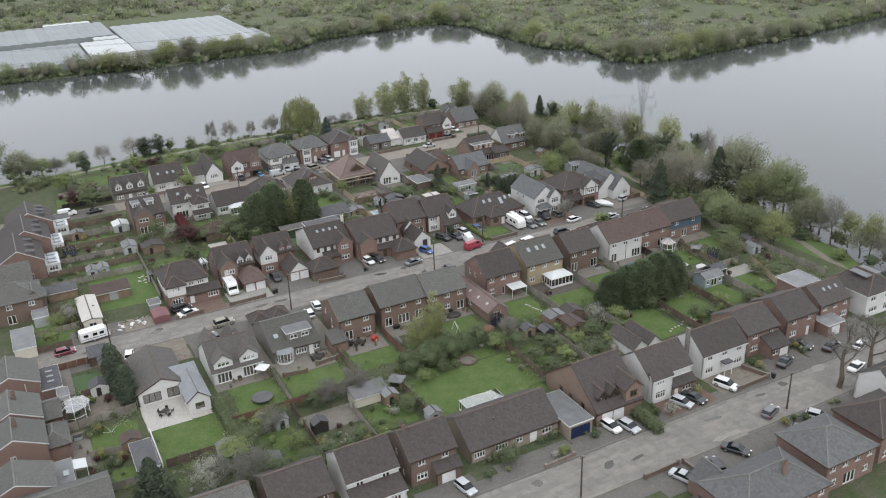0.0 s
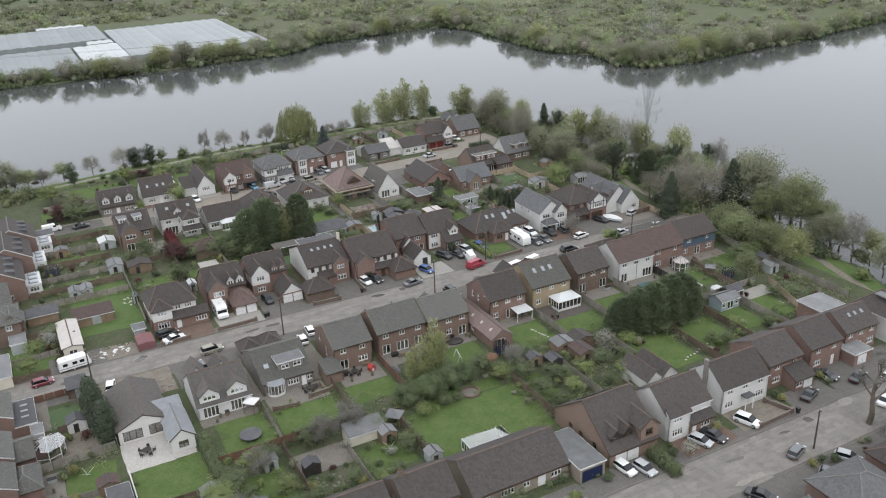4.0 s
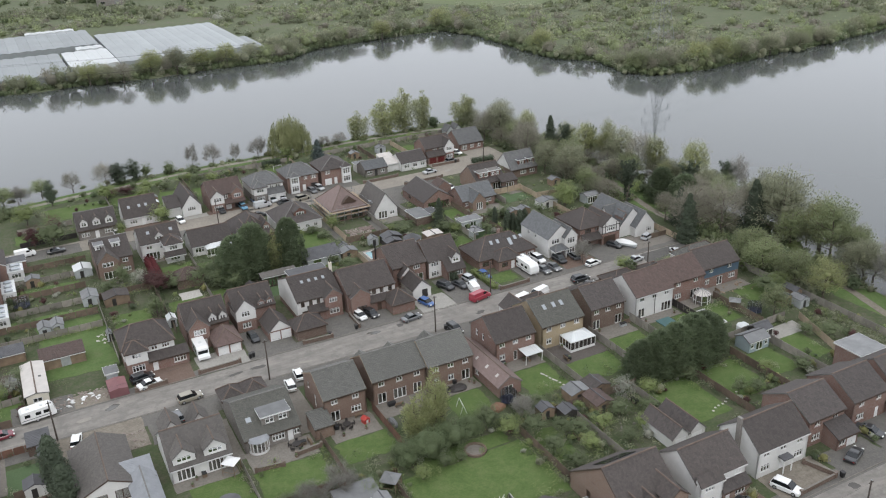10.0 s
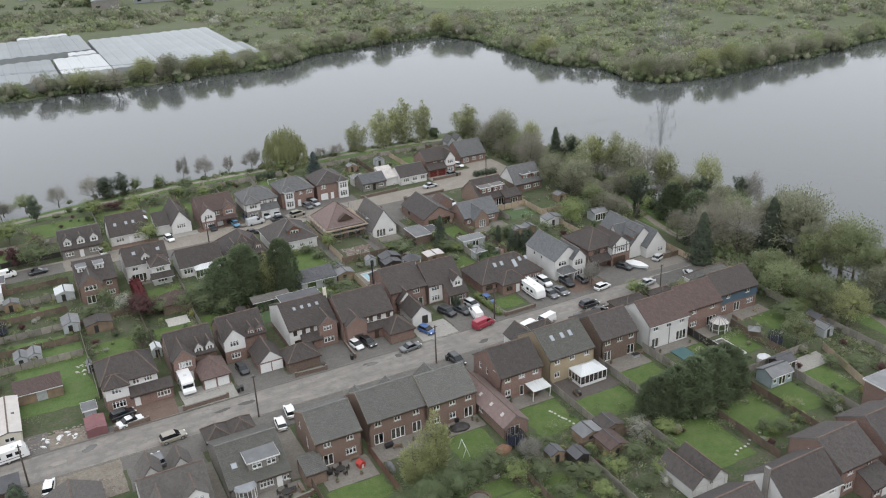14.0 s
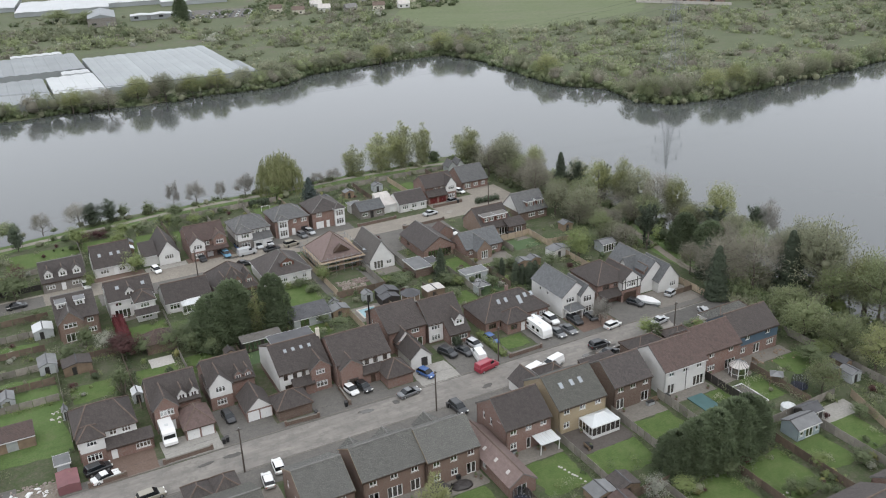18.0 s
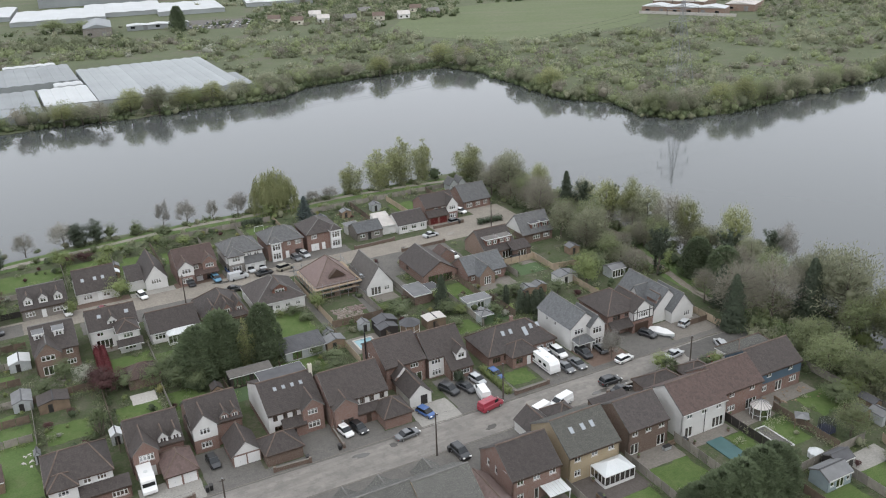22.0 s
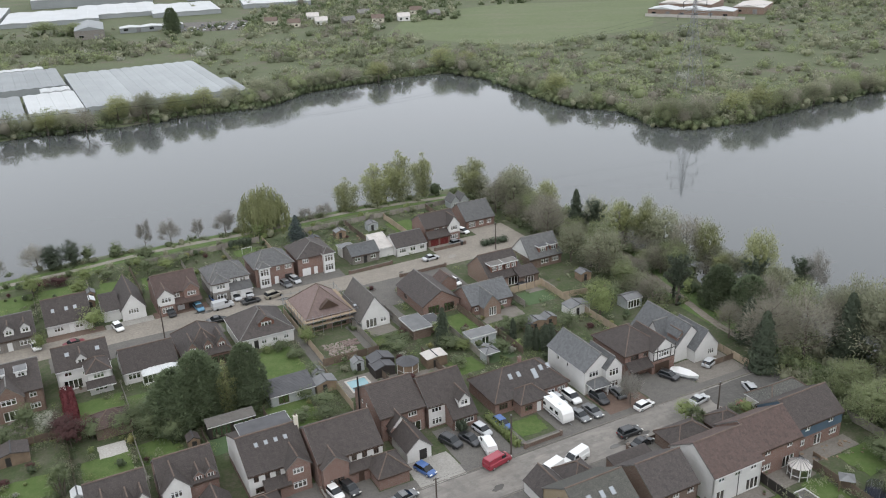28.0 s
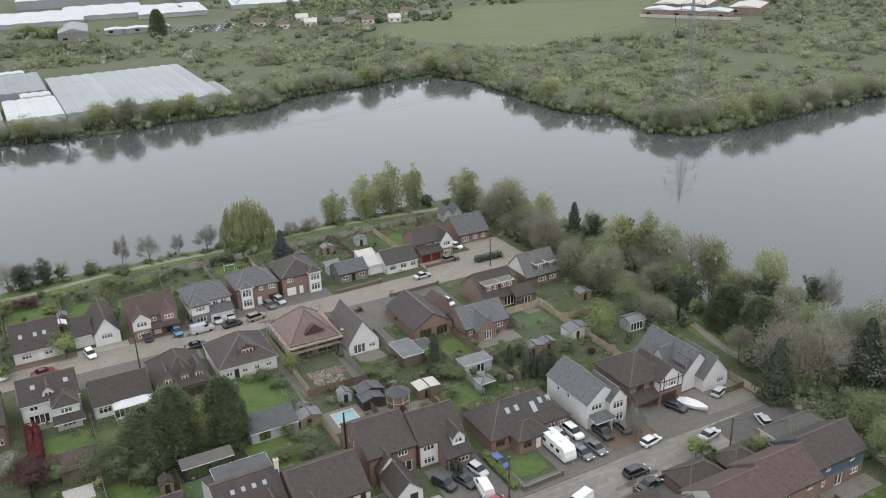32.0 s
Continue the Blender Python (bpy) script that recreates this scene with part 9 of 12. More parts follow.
def car_wheel(ob, x, y, r=0.32, near=True):
    t = part("wheel", shared(("tyre", r), lambda: Mesh().loft([[(r * q * math.cos(a), w, r * q * math.sin(a)) for a in [math.pi * i / 7 for i in range(14)]] for q, w in ((0.86, -0.11), (1.0, -0.08), (1.0, 0.08), (0.86, 0.11))]).done("wheel", "tyre", True)), None, ob, m=pose(x, y, r))
    if near:
        part("rim", shared(("rimm", r), lambda: Mesh().loft([[(r * 0.62 * math.cos(a), w, r * 0.62 * math.sin(a)) for a in [math.pi * i / 6 for i in range(12)]] for w in (-0.125, 0.125)]).done("rim", "rim")), None, t)


def ring(x, w, z0, z1, r=0.1):
    return [(x, -w + r, z0), (x, w - r, z0), (x, w, z0 + r), (x, w * 1.0, z1 - r * 1.4), (x, w - r * 1.2, z1), (x, -w + r * 1.2, z1), (x, -w, z1 - r * 1.4), (x, -w, z0 + r)]


def build_car(shape, colour, m, label, near=True):
    L, W, H = SHAPES[shape]
    ob = thing("car" if shape != "van" else "van", m, label, "car" if shape != "van" else "van")
    hw, sh = W / 2, H * 0.6
    pm = "car_" + colour
    if shape == "van":
        st = [(-L / 2, 0.9, 0.35, 1.2), (-L / 2 + 0.08, 1, 0.25, 1.3), (L / 2 - 1.3, 1, 0.25, 1.3), (L / 2 - 0.5, 1, 0.25, 1.12), (L / 2 - 0.06, 0.9, 0.25, 0.95), (L / 2, 0.8, 0.32, 0.75)]
        lo = [(-L / 2 + 0.04, 1.28), (L / 2 - 0.75, 1.28)]
        hi = [(-L / 2 + 0.12, H), (L / 2 - 1.7, H)]
    else:
        nose = {"hatchback": 1.05, "saloon": 1.25, "suv": 1.15}[shape]
        tail = {"hatchback": 0.2, "saloon": 0.85, "suv": 0.15}[shape]
        st = [(-L / 2, 0.8, 0.4, sh * 0.86), (-L / 2 + 0.12, 0.95, 0.22, sh), (-L / 2 + 0.9, 1, 0.2, sh + 0.03), (0, 1, 0.2, sh + 0.02), (L / 2 - nose, 1, 0.2, sh), (L / 2 - 0.35, 0.96, 0.2, sh * 0.86), (L / 2 - 0.08, 0.86, 0.24, sh * 0.74), (L / 2, 0.74, 0.34, sh * 0.6)]
        lo = [(-L / 2 + tail, sh), (L / 2 - nose + 0.12, sh)]
        hi = [(-L / 2 + tail + (0.35 if shape != "saloon" else 0.75), H - 0.05), (L / 2 - nose - 0.75, H - 0.05)]
    part("body", Mesh().loft([ring(x, hw * f, a, c) for x, f, a, c in st]), pm, ob, smooth=False)
    (xa, za), (xb, zb), (xc, zc), (xd, zd) = lo[0], lo[1], hi[1], hi[0]
    t = hw * 0.78
    cab = Mesh().loft([[(xa, -hw * 0.93, za), (xb, -hw * 0.93, zb), (xb, hw * 0.93, zb), (xa, hw * 0.93, za)], [(xd, -t, zd), (xc, -t, zc), (xc, t, zc), (xd, t, zd)]])
    part("cabin", cab, "car_glass" if shape != "van" else pm, ob)
    if shape == "van":
        part("windscreen", Mesh().face((xb - 0.06, -hw * 0.84, zb + 0.06), (xb - 0.06, hw * 0.84, zb + 0.06), (xc + 0.12, t * 0.94, zc - 0.1), (xc + 0.12, -t * 0.94, zc - 0.1)), "car_glass", ob, m=pose(0.03, 0, 0.02))
        for s in (-1, 1):
            part("side_window", Mesh().box(L / 2 - 2.2, L / 2 - 1.35, s * hw * 0.86 - 0.06, s * hw * 0.86 + 0.06, 1.32, 1.8), "car_glass", ob)
    top = Mesh().loft([[(xd - 0.05, -t - 0.02, zd - 0.02), (xc + 0.06, -t - 0.02, zc - 0.02), (xc + 0.06, t + 0.02, zc - 0.02), (xd - 0.05, t + 0.02, zd - 0.02)], [(xd + 0.12, -t + 0.12, H + 0.03), (xc - 0.12, -t + 0.12, H + 0.03), (xc - 0.12, t - 0.12, H + 0.03), (xd + 0.12, t - 0.12, H + 0.03)]])
    part("roof", top, pm, ob)
    for sx in (-1, 1):
        for sy in (-1, 1):
            car_wheel(ob, sx * L * 0.31, sy * (hw - 0.1), 0.32 if shape != "suv" else 0.36, near)
        for sy in (-1, 1) if near else ():
            zl = sh * 0.72
            part("headlight" if sx > 0 else "tail_light", Mesh().box(-0.1, 0.1, -0.2, 0.2, -0.08, 0.08), "lamp_clear" if sx > 0 else "lamp_red", ob, m=pose(sx * (L / 2 - 0.1), sy * (hw - 0.3), zl))
    return ob


def car(shape, colour, u, v, turn, what):
    """turn: 0 faces along the street (+u), 90 faces away across it."""
    m = spot(u, v, 0.045, turn)
    names = {"pale_blue": "pale blue", "gold": "dull gold"}
    label = "%s %s parked %s" % (names.get(colour, colour), shape, what)
    key = (shape, colour, v < 180)
    if key in BUILT:
        ob = copy_thing(BUILT[key], m)
        ob["label"] = label
        return ob
    BUILT[key] = build_car(shape, colour, m, label, v < 180)
    return BUILT[key]


DRIVE, ROADSIDE, LANE = "on a house drive", "beside the road", "on the gravel lane"
for a in (("hatchback", "white", 129.0, 175.4, 8, ROADSIDE), ("suv", "black", 123.6, 181.4, -90, DRIVE), ("hatchback", "grey", 127.6, 181.2, 85, DRIVE), ("saloon", "grey", 120.0, 178.6, -88, DRIVE), ("saloon", "silver", 138.6, 171.8, 10, ROADSIDE), ("hatchback", "silver", 149.6, 170.2, 70, "at the road's end"), ("hatchback", "red", 144.0, 165.4, -60, "outside an annexe"), ("suv", "black", 121.4, 170.0, 0, ROADSIDE), ("saloon", "black", 121.2, 166.6, 8, ROADSIDE), ("saloon", "grey", 125.6, 164.6, -70, "in a walled forecourt"), ("hatchback", "white", 128.8, 165.0, -65, "in a walled forecourt")):
    car(*a)
for a in (("hatchback", "blue", 104.0, 183.4, -85, DRIVE), ("saloon", "black", 96.8, 182.0, -75, DRIVE), ("hatchback", "silver", 100.0, 183.4, -80, DRIVE), ("van", "white", 98.4, 178.8, 80, DRIVE), ("suv", "black", 93.6, 183.0, -70, "under a white awning"), ("suv", "white", 119.4, 184.2, -88, DRIVE), ("saloon", "grey", 117.2, 178.6, -86, DRIVE), ("hatchback", "silver", 116.8, 184.6, -88, DRIVE), ("hatchback", "black", 139.8, 181.2, -70, DRIVE), ("hatchback", "silver", 150.0, 181.0, 20, DRIVE)):
    car(*a)
for a in (("hatchback", "white", 71.4, 180.2, -80, DRIVE), ("hatchback", "black", 73.9, 179.8, -78, DRIVE), ("saloon", "grey", 80.4, 173.6, 8, ROADSIDE), ("hatchback", "blue", 86.3, 178.2, -72, DRIVE), ("van", "red", 97.5, 174.2, 12, ROADSIDE), ("van", "white", 103.6, 167.8, 195, ROADSIDE), ("van", "white", 109.0, 168.4, 195, ROADSIDE), ("suv", "black", 85.8, 164.4, -85, "outside a brick house"), ("hatchback", "black", 48.9, 183.0, -85, DRIVE), ("suv", "black", 26.0, 178.8, 12, DRIVE), ("saloon", "white", 26.8, 176.0, 12, DRIVE), ("suv", "gold", 32.4, 167.2, 5, ROADSIDE), ("hatchback", "grey", 29.0, 162.2, 95, "on a drive between porches"), ("hatchback", "maroon", 1.2, 172.0, 4, ROADSIDE), ("hatchback", "white", 49.6, 161.6, 85, DRIVE), ("hatchback", "white", 52.2, 164.4, 85, DRIVE), ("hatchback", "white", 12.4, 163.8, 80, DRIVE)):
    car(*a)
for a in (("hatchback", "silver", 94.4, 95.4, -70, DRIVE), ("saloon", "black", 97.2, 95.4, -75, DRIVE), ("suv", "white", 104.9, 95.6, -70, DRIVE), ("saloon", "black", 119.9, 95.8, 20, DRIVE), ("saloon", "black", 127.4, 98.8, -70, DRIVE), ("hatchback", "grey", 105.2, 85.6, 20, ROADSIDE), ("hatchback", "silver", 111.0, 80.6, -60, "on a forecourt"), ("saloon", "white", 129.6, 88.0, 15, ROADSIDE), ("saloon", "silver", 80.8, 79.8, -68, "on a walled forecourt"), ("suv", "black", 86.7, 79.2, 70, "on a walled forecourt"), ("saloon", "black", 92.6, 80.8, -60, "on a forecourt"), ("saloon", "black", 131.8, 95.4, 15, DRIVE), ("hatchback", "grey", 105.4, 78.8, -60, "on a forecourt"), ("hatchback", "white", 137.0, 93.0, 20, ROADSIDE), ("hatchback", "silver", 82.0, 94.4, -80, DRIVE), ("hatchback", "silver", 50.6, 94.6, -80, DRIVE), ("hatchback", "white", 79.4, 96.0, -82, DRIVE)):
    car(*a)
for a in (("hatchback", "white", 50.6, 258.6, -80, LANE), ("hatchback", "black", 62.4, 259.8, -85, DRIVE), ("hatchback", "pale_blue", 68.6, 259.4, -85, DRIVE), ("van", "silver", 73.6, 257.2, 5, LANE), ("hatchback", "blue", 73.0, 262.4, -85, DRIVE), ("hatchback", "silver", 77.6, 260.4, -85, DRIVE), ("saloon", "black", 80.0, 256.4, 5, LANE), ("hatchback", "silver", 80.6, 260.8, -85, DRIVE), ("suv", "gold", 85.6, 256.8, 12, LANE), ("hatchback", "grey", 90.2, 261.4, -80, DRIVE), ("hatchback", "silver", 92.9, 262.6, -80, DRIVE), ("saloon", "maroon", 41.2, 255.4, 10, LANE), ("hatchback", "white", 33.8, 258.4, -85, DRIVE), ("saloon", "silver", 127.6, 257.4, 5, LANE), ("hatchback", "white", 144.0, 270.0, -70, DRIVE), ("hatchback", "grey", 138.4, 263.4, 8, DRIVE), ("hatchback", "white", 125.7, 241.0, -80, DRIVE), ("hatchback", "black", 138.6, 230.4, 8, "beside a chalet"), ("van", "white", 10.8, 256.4, 5, LANE), ("saloon", "black", 18.0, 254.6, 5, LANE), ("saloon", "black", 70.6, 250.6, 0, LANE)):
    car(*a)


def caravan(u, v, turn, L=6.4, W=2.25, H=2.6, label="white touring caravan parked on a drive", motor=False):
    ob = thing("motorhome" if motor else "caravan", spot(u, v, 0.045, turn), label, "motorhome" if motor else "caravan")
    side = [(-L / 2, 0.5), (-L / 2 + 0.1, H - 0.3), (-L / 2 + 0.5, H), (L / 2 - 0.8, H), (L / 2 - 0.25, H - 0.6), (L / 2, 1.1), (L / 2 - 0.05, 0.5)]
    if motor:
        side = [(-L / 2, 0.5), (-L / 2 + 0.08, H - 0.2), (-L / 2 + 0.3, H), (L / 2 - 1.3, H), (L / 2 - 0.9, H - 0.5), (L / 2 - 0.75, 1.35), (L / 2, 1.0), (L / 2, 0.5)]
    part("body", Mesh().prism(side, -W / 2, W / 2), "car_white", ob)
    for s in (-1, 1):
        part("stripe", Mesh().box(-L / 2 + 0.1, L / 2 - 0.9, s * W / 2 - 0.012, s * W / 2 + 0.012, 0.85, 0.98), "car_grey", ob)
        for x in (-L * 0.3, 0.0, L * 0.22):
            part("side_window", Mesh().box(x - 0.45, x + 0.45, s * W / 2 - 0.02, s * W / 2 + 0.02, 1.35, 1.95), "car_glass", ob)
        car_wheel(ob, -0.3 if not motor else -L * 0.28, s * (W / 2 - 0.12), 0.32)
        if motor:
            car_wheel(ob, L * 0.32, s * (W / 2 - 0.12), 0.34)
    part("front_window", Mesh().box(L / 2 - 0.32, L / 2 - 0.2, -W * 0.4, W * 0.4, 1.35, 1.85) if not motor else Mesh().box(L / 2 - 0.86, L / 2 - 0.74, -W * 0.42, W * 0.42, 1.4, 2.05), "car_glass", ob)
    for x in (-L * 0.25, L * 0.12):
        part("roof_hatch", Mesh().box(x - 0.3, x + 0.3, -0.3, 0.3, H, H + 0.1), "poly_white", ob)
    if not motor:
        part("drawbar", Mesh().tube((L / 2 - 0.1, 0, 0.5), (L / 2 + 1.0, 0, 0.45), 0.05, 0.05, 6), "metal_grey", ob)
    return ob


caravan(38.1, 183.2, -90, 7.6, 2.3, 2.9, "white motorhome parked on a pale drive", True)
caravan(114.2, 181.4, -90, 7.4, 2.35, 2.75, "large white caravan parked before a bungalow")
caravan(7.4, 175.4, 6, 6.0, 2.2, 2.5, "old white caravan on a muddy yard")
# a covered boat and a static mobile home
b = thing("covered_boat", spot(142.6, 180.2, 0, -62), "boat under a white cover on a drive", "boat")
part("hull", Mesh().loft([[(x, -w, 0.5), (x, 0, 0.25), (x, w, 0.5), (x, w * 1.05, 1.0), (x, -w * 1.05, 1.0)] for x, w in ((-2.6, 0.8), (-1, 1.0), (1.0, 0.95), (2.2, 0.5), (2.9, 0.06))]), "poly_white", b)
part("cover", Mesh().loft([[(x, -w, 1.0), (x, w, 1.0), (x, w * 0.3, h)] for x, w, h in ((-2.6, 0.85, 1.2), (-1, 1.05, 1.7), (1.0, 1.0, 1.6), (2.2, 0.55, 1.3), (2.9, 0.08, 1.1))]), "upvc_white", b)
part("trailer", Mesh().box(-2.4, 2.6, -0.6, 0.6, 0.02, 0.3), "metal_grey", b)
h = house("mobile_home", 6.0, 179.4, "long cream static mobile home in a rough yard", "mobile home")
block(h, 0, 3.7, 0, 12.6, 2.6, 3.0, "v", "render_cream", "felt_pale", left=[(2, 1.0, 1.2, 0.9, "w2"), (6, 1.0, 1.2, 0.9, "w2")], front=[(1.0, 1.0, 1.6, 0.9, "w2")], trim="upvc_white")
part("roof_hatch", Mesh().box(2.6, 3.1, 6.0, 6.5, 2.7, 2.95), "felt_dark", h)

# ---- lawns, drives and patios ----
LAWN = "mown green back lawn with worn patches"
for u0, u1, v0, v1 in ((26.3, 34.8, 131.6, 141.6), (36.2, 47.4, 132.6, 140.2), (50.2, 59.4, 134.6, 140.8), (56.0, 77.6, 111.6, 126.6), (60.5, 76.0, 126.7, 130.4), (11.2, 22.2, 124.2, 135.2), (1.7, 9.6, 132.8, 140.6), (3.4, 7.0, 122.6, 127.4), (44.6, 52.8, 115.2, 122.0), (26.0, 33.0, 113.8, 124.6), (71.8, 79.0, 136.4, 143.6), (86.6, 94.6, 135.8, 144.6), (97.2, 107.4, 134.8, 142.0), (109.6, 117.8, 137.2, 145.2),
                       (127.0, 130.4, 139.6, 146.0), (135.4, 139.8, 138.4, 146.2), (146.4, 154.8, 142.2, 148.6), (137.2, 143.8, 119.6, 128.4), (128.2, 134.6, 119.0, 127.2), (104.2, 113.8, 115.0, 127.4), (117.0, 125.2, 116.9, 127.4), (24.8, 33.0, 202.8, 209.4), (37.0, 45.2, 203.0, 209.2), (46.0, 53.2, 203.0, 210.2), (38.0, 46.8, 222.2, 230.0), (47.2, 54.6, 222.2, 227.6),
                       (69.0, 77.6, 199.0, 210.0), (113.8, 118.8, 215.0, 223.4), (105.8, 111.8, 202.2, 207.6), (124.6, 129.4, 202.4, 206.8), (105.2, 110.8, 178.6, 183.4), (84.8, 92.6, 285.8, 290.8), (48.0, 57.0, 275.5, 284.0), (30.0, 46.0, 283.0, 290.0), (128.5, 136.0, 279.0, 288.0), (79.0, 84.0, 118.0, 127.0), (9.0, 21.0, 265.5, 272.0), (17.0, 34.0, 279.0, 290.0)):
    patch("lawn", u0, u1, v0, v1, "lawn", 0.03, LAWN, "lawn", 0.3)
for u0, u1, v0, v1 in ((9.6, 22.8, 187.2, 212.4), (4.0, 20.0, 213.5, 217.5), (4.0, 21.0, 229.5, 234.0), (-4.0, 5.2, 176.0, 190.0), (5.4, 9.4, 186.0, 190.0), (86.0, 95.0, 218.5, 221.0)):
    patch("lawn", u0, u1, v0, v1, "rough_grass", 0.025, "rough uneven grass in a back yard", "lawn", 0.5)
for u0, u1, v0, v1 in ((113.6, 119.8, 203.2, 210.2), (134.4, 142.0, 221.6, 228.2), (57.2, 66.4, 200.0, 205.1), (1.2, 6.8, 154.6, 161.6)):
    patch("lawn", u0, u1, v0, v1, "artificial_grass", 0.03, "flat artificial grass in a fenced garden", "lawn", 0.1)
for u0, u1, v0, v1, mat, lab in ((10.8, 18.4, 135.4, 144.2, "patio_pale", "pale stone patio before a bungalow"), (18.4, 22.0, 135.6, 137.2, "patio_pale", "pale stone patio end"), (-1.8, 1.6, 130.4, 141.8, "patio_grey", "stone patio behind a terrace house"), (1.2, 10.4, 143.6, 152.0, "path_dirt", "bare brown soil garden"), (-0.8, 1.2, 155.0, 165.4, "patio_grey", "paved strip beside an extension"), (138.4, 146.8, 128.2, 132.2, "drive_pale", "pale fan-shaped patio"), (24.4, 34.4, 141.6, 144.4, "patio_grey", "stone patio behind a house"), (36.4, 47.6, 140.4, 146.0, "patio_grey", "stone patio with a low white wall"), (50.6, 59.2, 141.0, 147.0, "patio_grey", "stone patio behind a house"), (60.4, 80.4, 143.8, 148.0, "patio_grey", "stone patio behind the terrace"), (86.0, 95.0, 144.8, 148.4, "patio_grey", "stone patio behind a house"), (96.6, 108.0, 142.0, 148.8, "patio_dark", "dark grey-brown paved patio round a conservatory"), (109.2, 118.0, 145.4, 149.8, "patio_grey", "stone patio behind a house"), (119.8, 130.2, 146.2, 149.2, "patio_grey", "stone patio behind a house"), (130.8, 140.0, 146.6, 150.4, "patio_grey", "stone patio behind a house"), (141.0, 152.4, 148.8, 152.2, "patio_grey", "cluttered stone patio"),
                                (34.6, 44.6, 120.0, 126.0, "patio_grey", "paved yard with sheds"), (40.2, 44.8, 209.0, 213.0, "patio_pale", "white paved corner of a garden"), (84.2, 91.6, 205.4, 212.6, "patio_grey", "stone surround of a small pool"), (120.4, 125.0, 175.2, 178.0, "drive_grey", "tarmac apron"), (36.6, 46.6, 234.0, 236.0, "patio_grey", "stone terrace behind a house")):
    patch("patio", u0, u1, v0, v1, mat, 0.035, lab, "patio", 0.08)
for u0, u1, v0, v1, mat, lab in ((24.2, 35.2, 174.6, 183.0, "drive_brick", "brick-paved front drive"), (36.4, 46.0, 174.8, 182.0, "drive_pale", "pale concrete front drive"), (46.6, 56.0, 174.6, 187.0, "drive_grey", "tarmac front drive"), (63.0, 69.8, 174.6, 184.6, "drive_grey", "tarmac front drive"), (69.8, 77.8, 174.6, 184.0, "drive_grey", "tarmac front drive"), (84.0, 92.0, 174.6, 181.6, "drive_pale", "pale concrete front drive"), (92.4, 102.2, 174.8, 188.0, "drive_grey", "grey front drive full of cars"), (103.6, 105.0, 175.0, 187.0, "drive_grey", "narrow tarmac drive"), (111.6, 122.0, 174.8, 186.0, "drive_grey", "tarmac front drive"), (122.4, 131.6, 176.6, 184.2, "drive_brick", "brick-paved front drive"), (132.0, 143.0, 175.4, 184.8, "drive_grey", "gravelled front drive"), (143.4, 155.4, 176.6, 184.6, "patio_grey", "worn grey-brown block-paved front drive"),
                                (24.0, 36.0, 156.5, 166.6, "drive_grey", "tarmac forecourt by the road"), (36.0, 60.0, 161.0, 166.6, "drive_grey", "tarmac forecourt by the road"), (60.0, 95.0, 158.0, 166.6, "drive_grey", "tarmac forecourt by the road"), (95.0, 118.0, 160.0, 166.6, "drive_grey", "tarmac forecourt by the road"), (118.0, 146.0, 160.2, 166.6, "drive_grey", "walled forecourt by the road"), (8.0, 23.5, 157.0, 166.6, "path_dirt", "dusty brown forecourt by the road"), (10.2, 19.6, 175.0, 179.6, "path_dirt", "muddy yard strewn with rubble"), (3.0, 13.5, 174.6, 181.0, "drive_grey", "muddy yard by the road"),
                                (57.0, 71.2, 92.6, 97.4, "drive_grey", "curved tarmac drive before the bungalow"), (71.4, 76.6, 92.6, 96.8, "drive_grey", "tarmac garage drive"), (77.4, 84.4, 92.6, 97.6, "drive_grey", "tarmac front drive"), (90.0, 101.0, 93.4, 98.6, "drive_brick", "red-brown brick front drive"), (103.0, 114.4, 94.0, 99.6, "path_dirt", "brown gravel front drive"), (115.4, 125.4, 95.0, 99.0, "drive_grey", "tarmac front drive"), (126.0, 146.0, 95.0, 101.4, "drive_grey", "tarmac front drive"), (43.0, 53.0, 92.6, 97.6, "drive_grey", "tarmac front drive"), (22.0, 42.0, 92.6, 96.8, "drive_brick", "brick-paved front drive"), (76.0, 98.0, 77.5, 83.3, "drive_grey", "tarmac forecourt with low walls"), (98.0, 134.0, 76.5, 83.6, "drive_grey", "tarmac forecourt with planting"),
                                (36.0, 48.0, 259.6, 262.4, "drive_brick", "brick-paved front drive"), (48.2, 58.6, 259.2, 262.0, "drive_pale", "pale front drive"), (58.8, 71.0, 259.4, 262.6, "drive_brick", "brick-paved front drive"), (71.2, 105.0, 259.4, 264.6, "drive_grey", "tarmac front drives"), (130.6, 146.4, 259.4, 266.4, "gravel_road", "pale gravel forecourt"), (146.4, 157.0, 257.6, 271.2, "gravel_road", "pale gravel turning place"), (35.6, 71.0, 245.0, 251.8, "drive_grey", "tarmac forecourts on the lane"), (105.0, 128.4, 238.0, 251.8, "drive_grey", "gravelled plot beside the lane"), (138.0, 145.4, 227.0, 233.0, "patio_grey", "stone patio beside a chalet"), (-6.0, 24.0, 252.0, 258.6, "drive_grey", "tarmac lane end with garages")):
    patch("drive", u0, u1, v0, v1, mat, 0.032, lab, "drive", 0.12)
for u0, u1, v0, v1 in ((33.9, 36.5, 145.0, 158.0), (46.6, 50.8, 146.5, 160.6), (80.6, 85.8, 155.5, 158.0), (71.6, 80.2, 143.8, 147.2), (60.6, 70.8, 143.4, 147.9)):
    patch("side_passage", u0, u1, v0, v1, "patio_grey", 0.028, "weathered grey paving beside a house", "paving", 0.1)
patch("flower_bed", 24.2, 34.6, 195.6, 202.4, "garden_soil", 0.02, "dark soil bed with shrubs behind a house", "bed", 0.3)
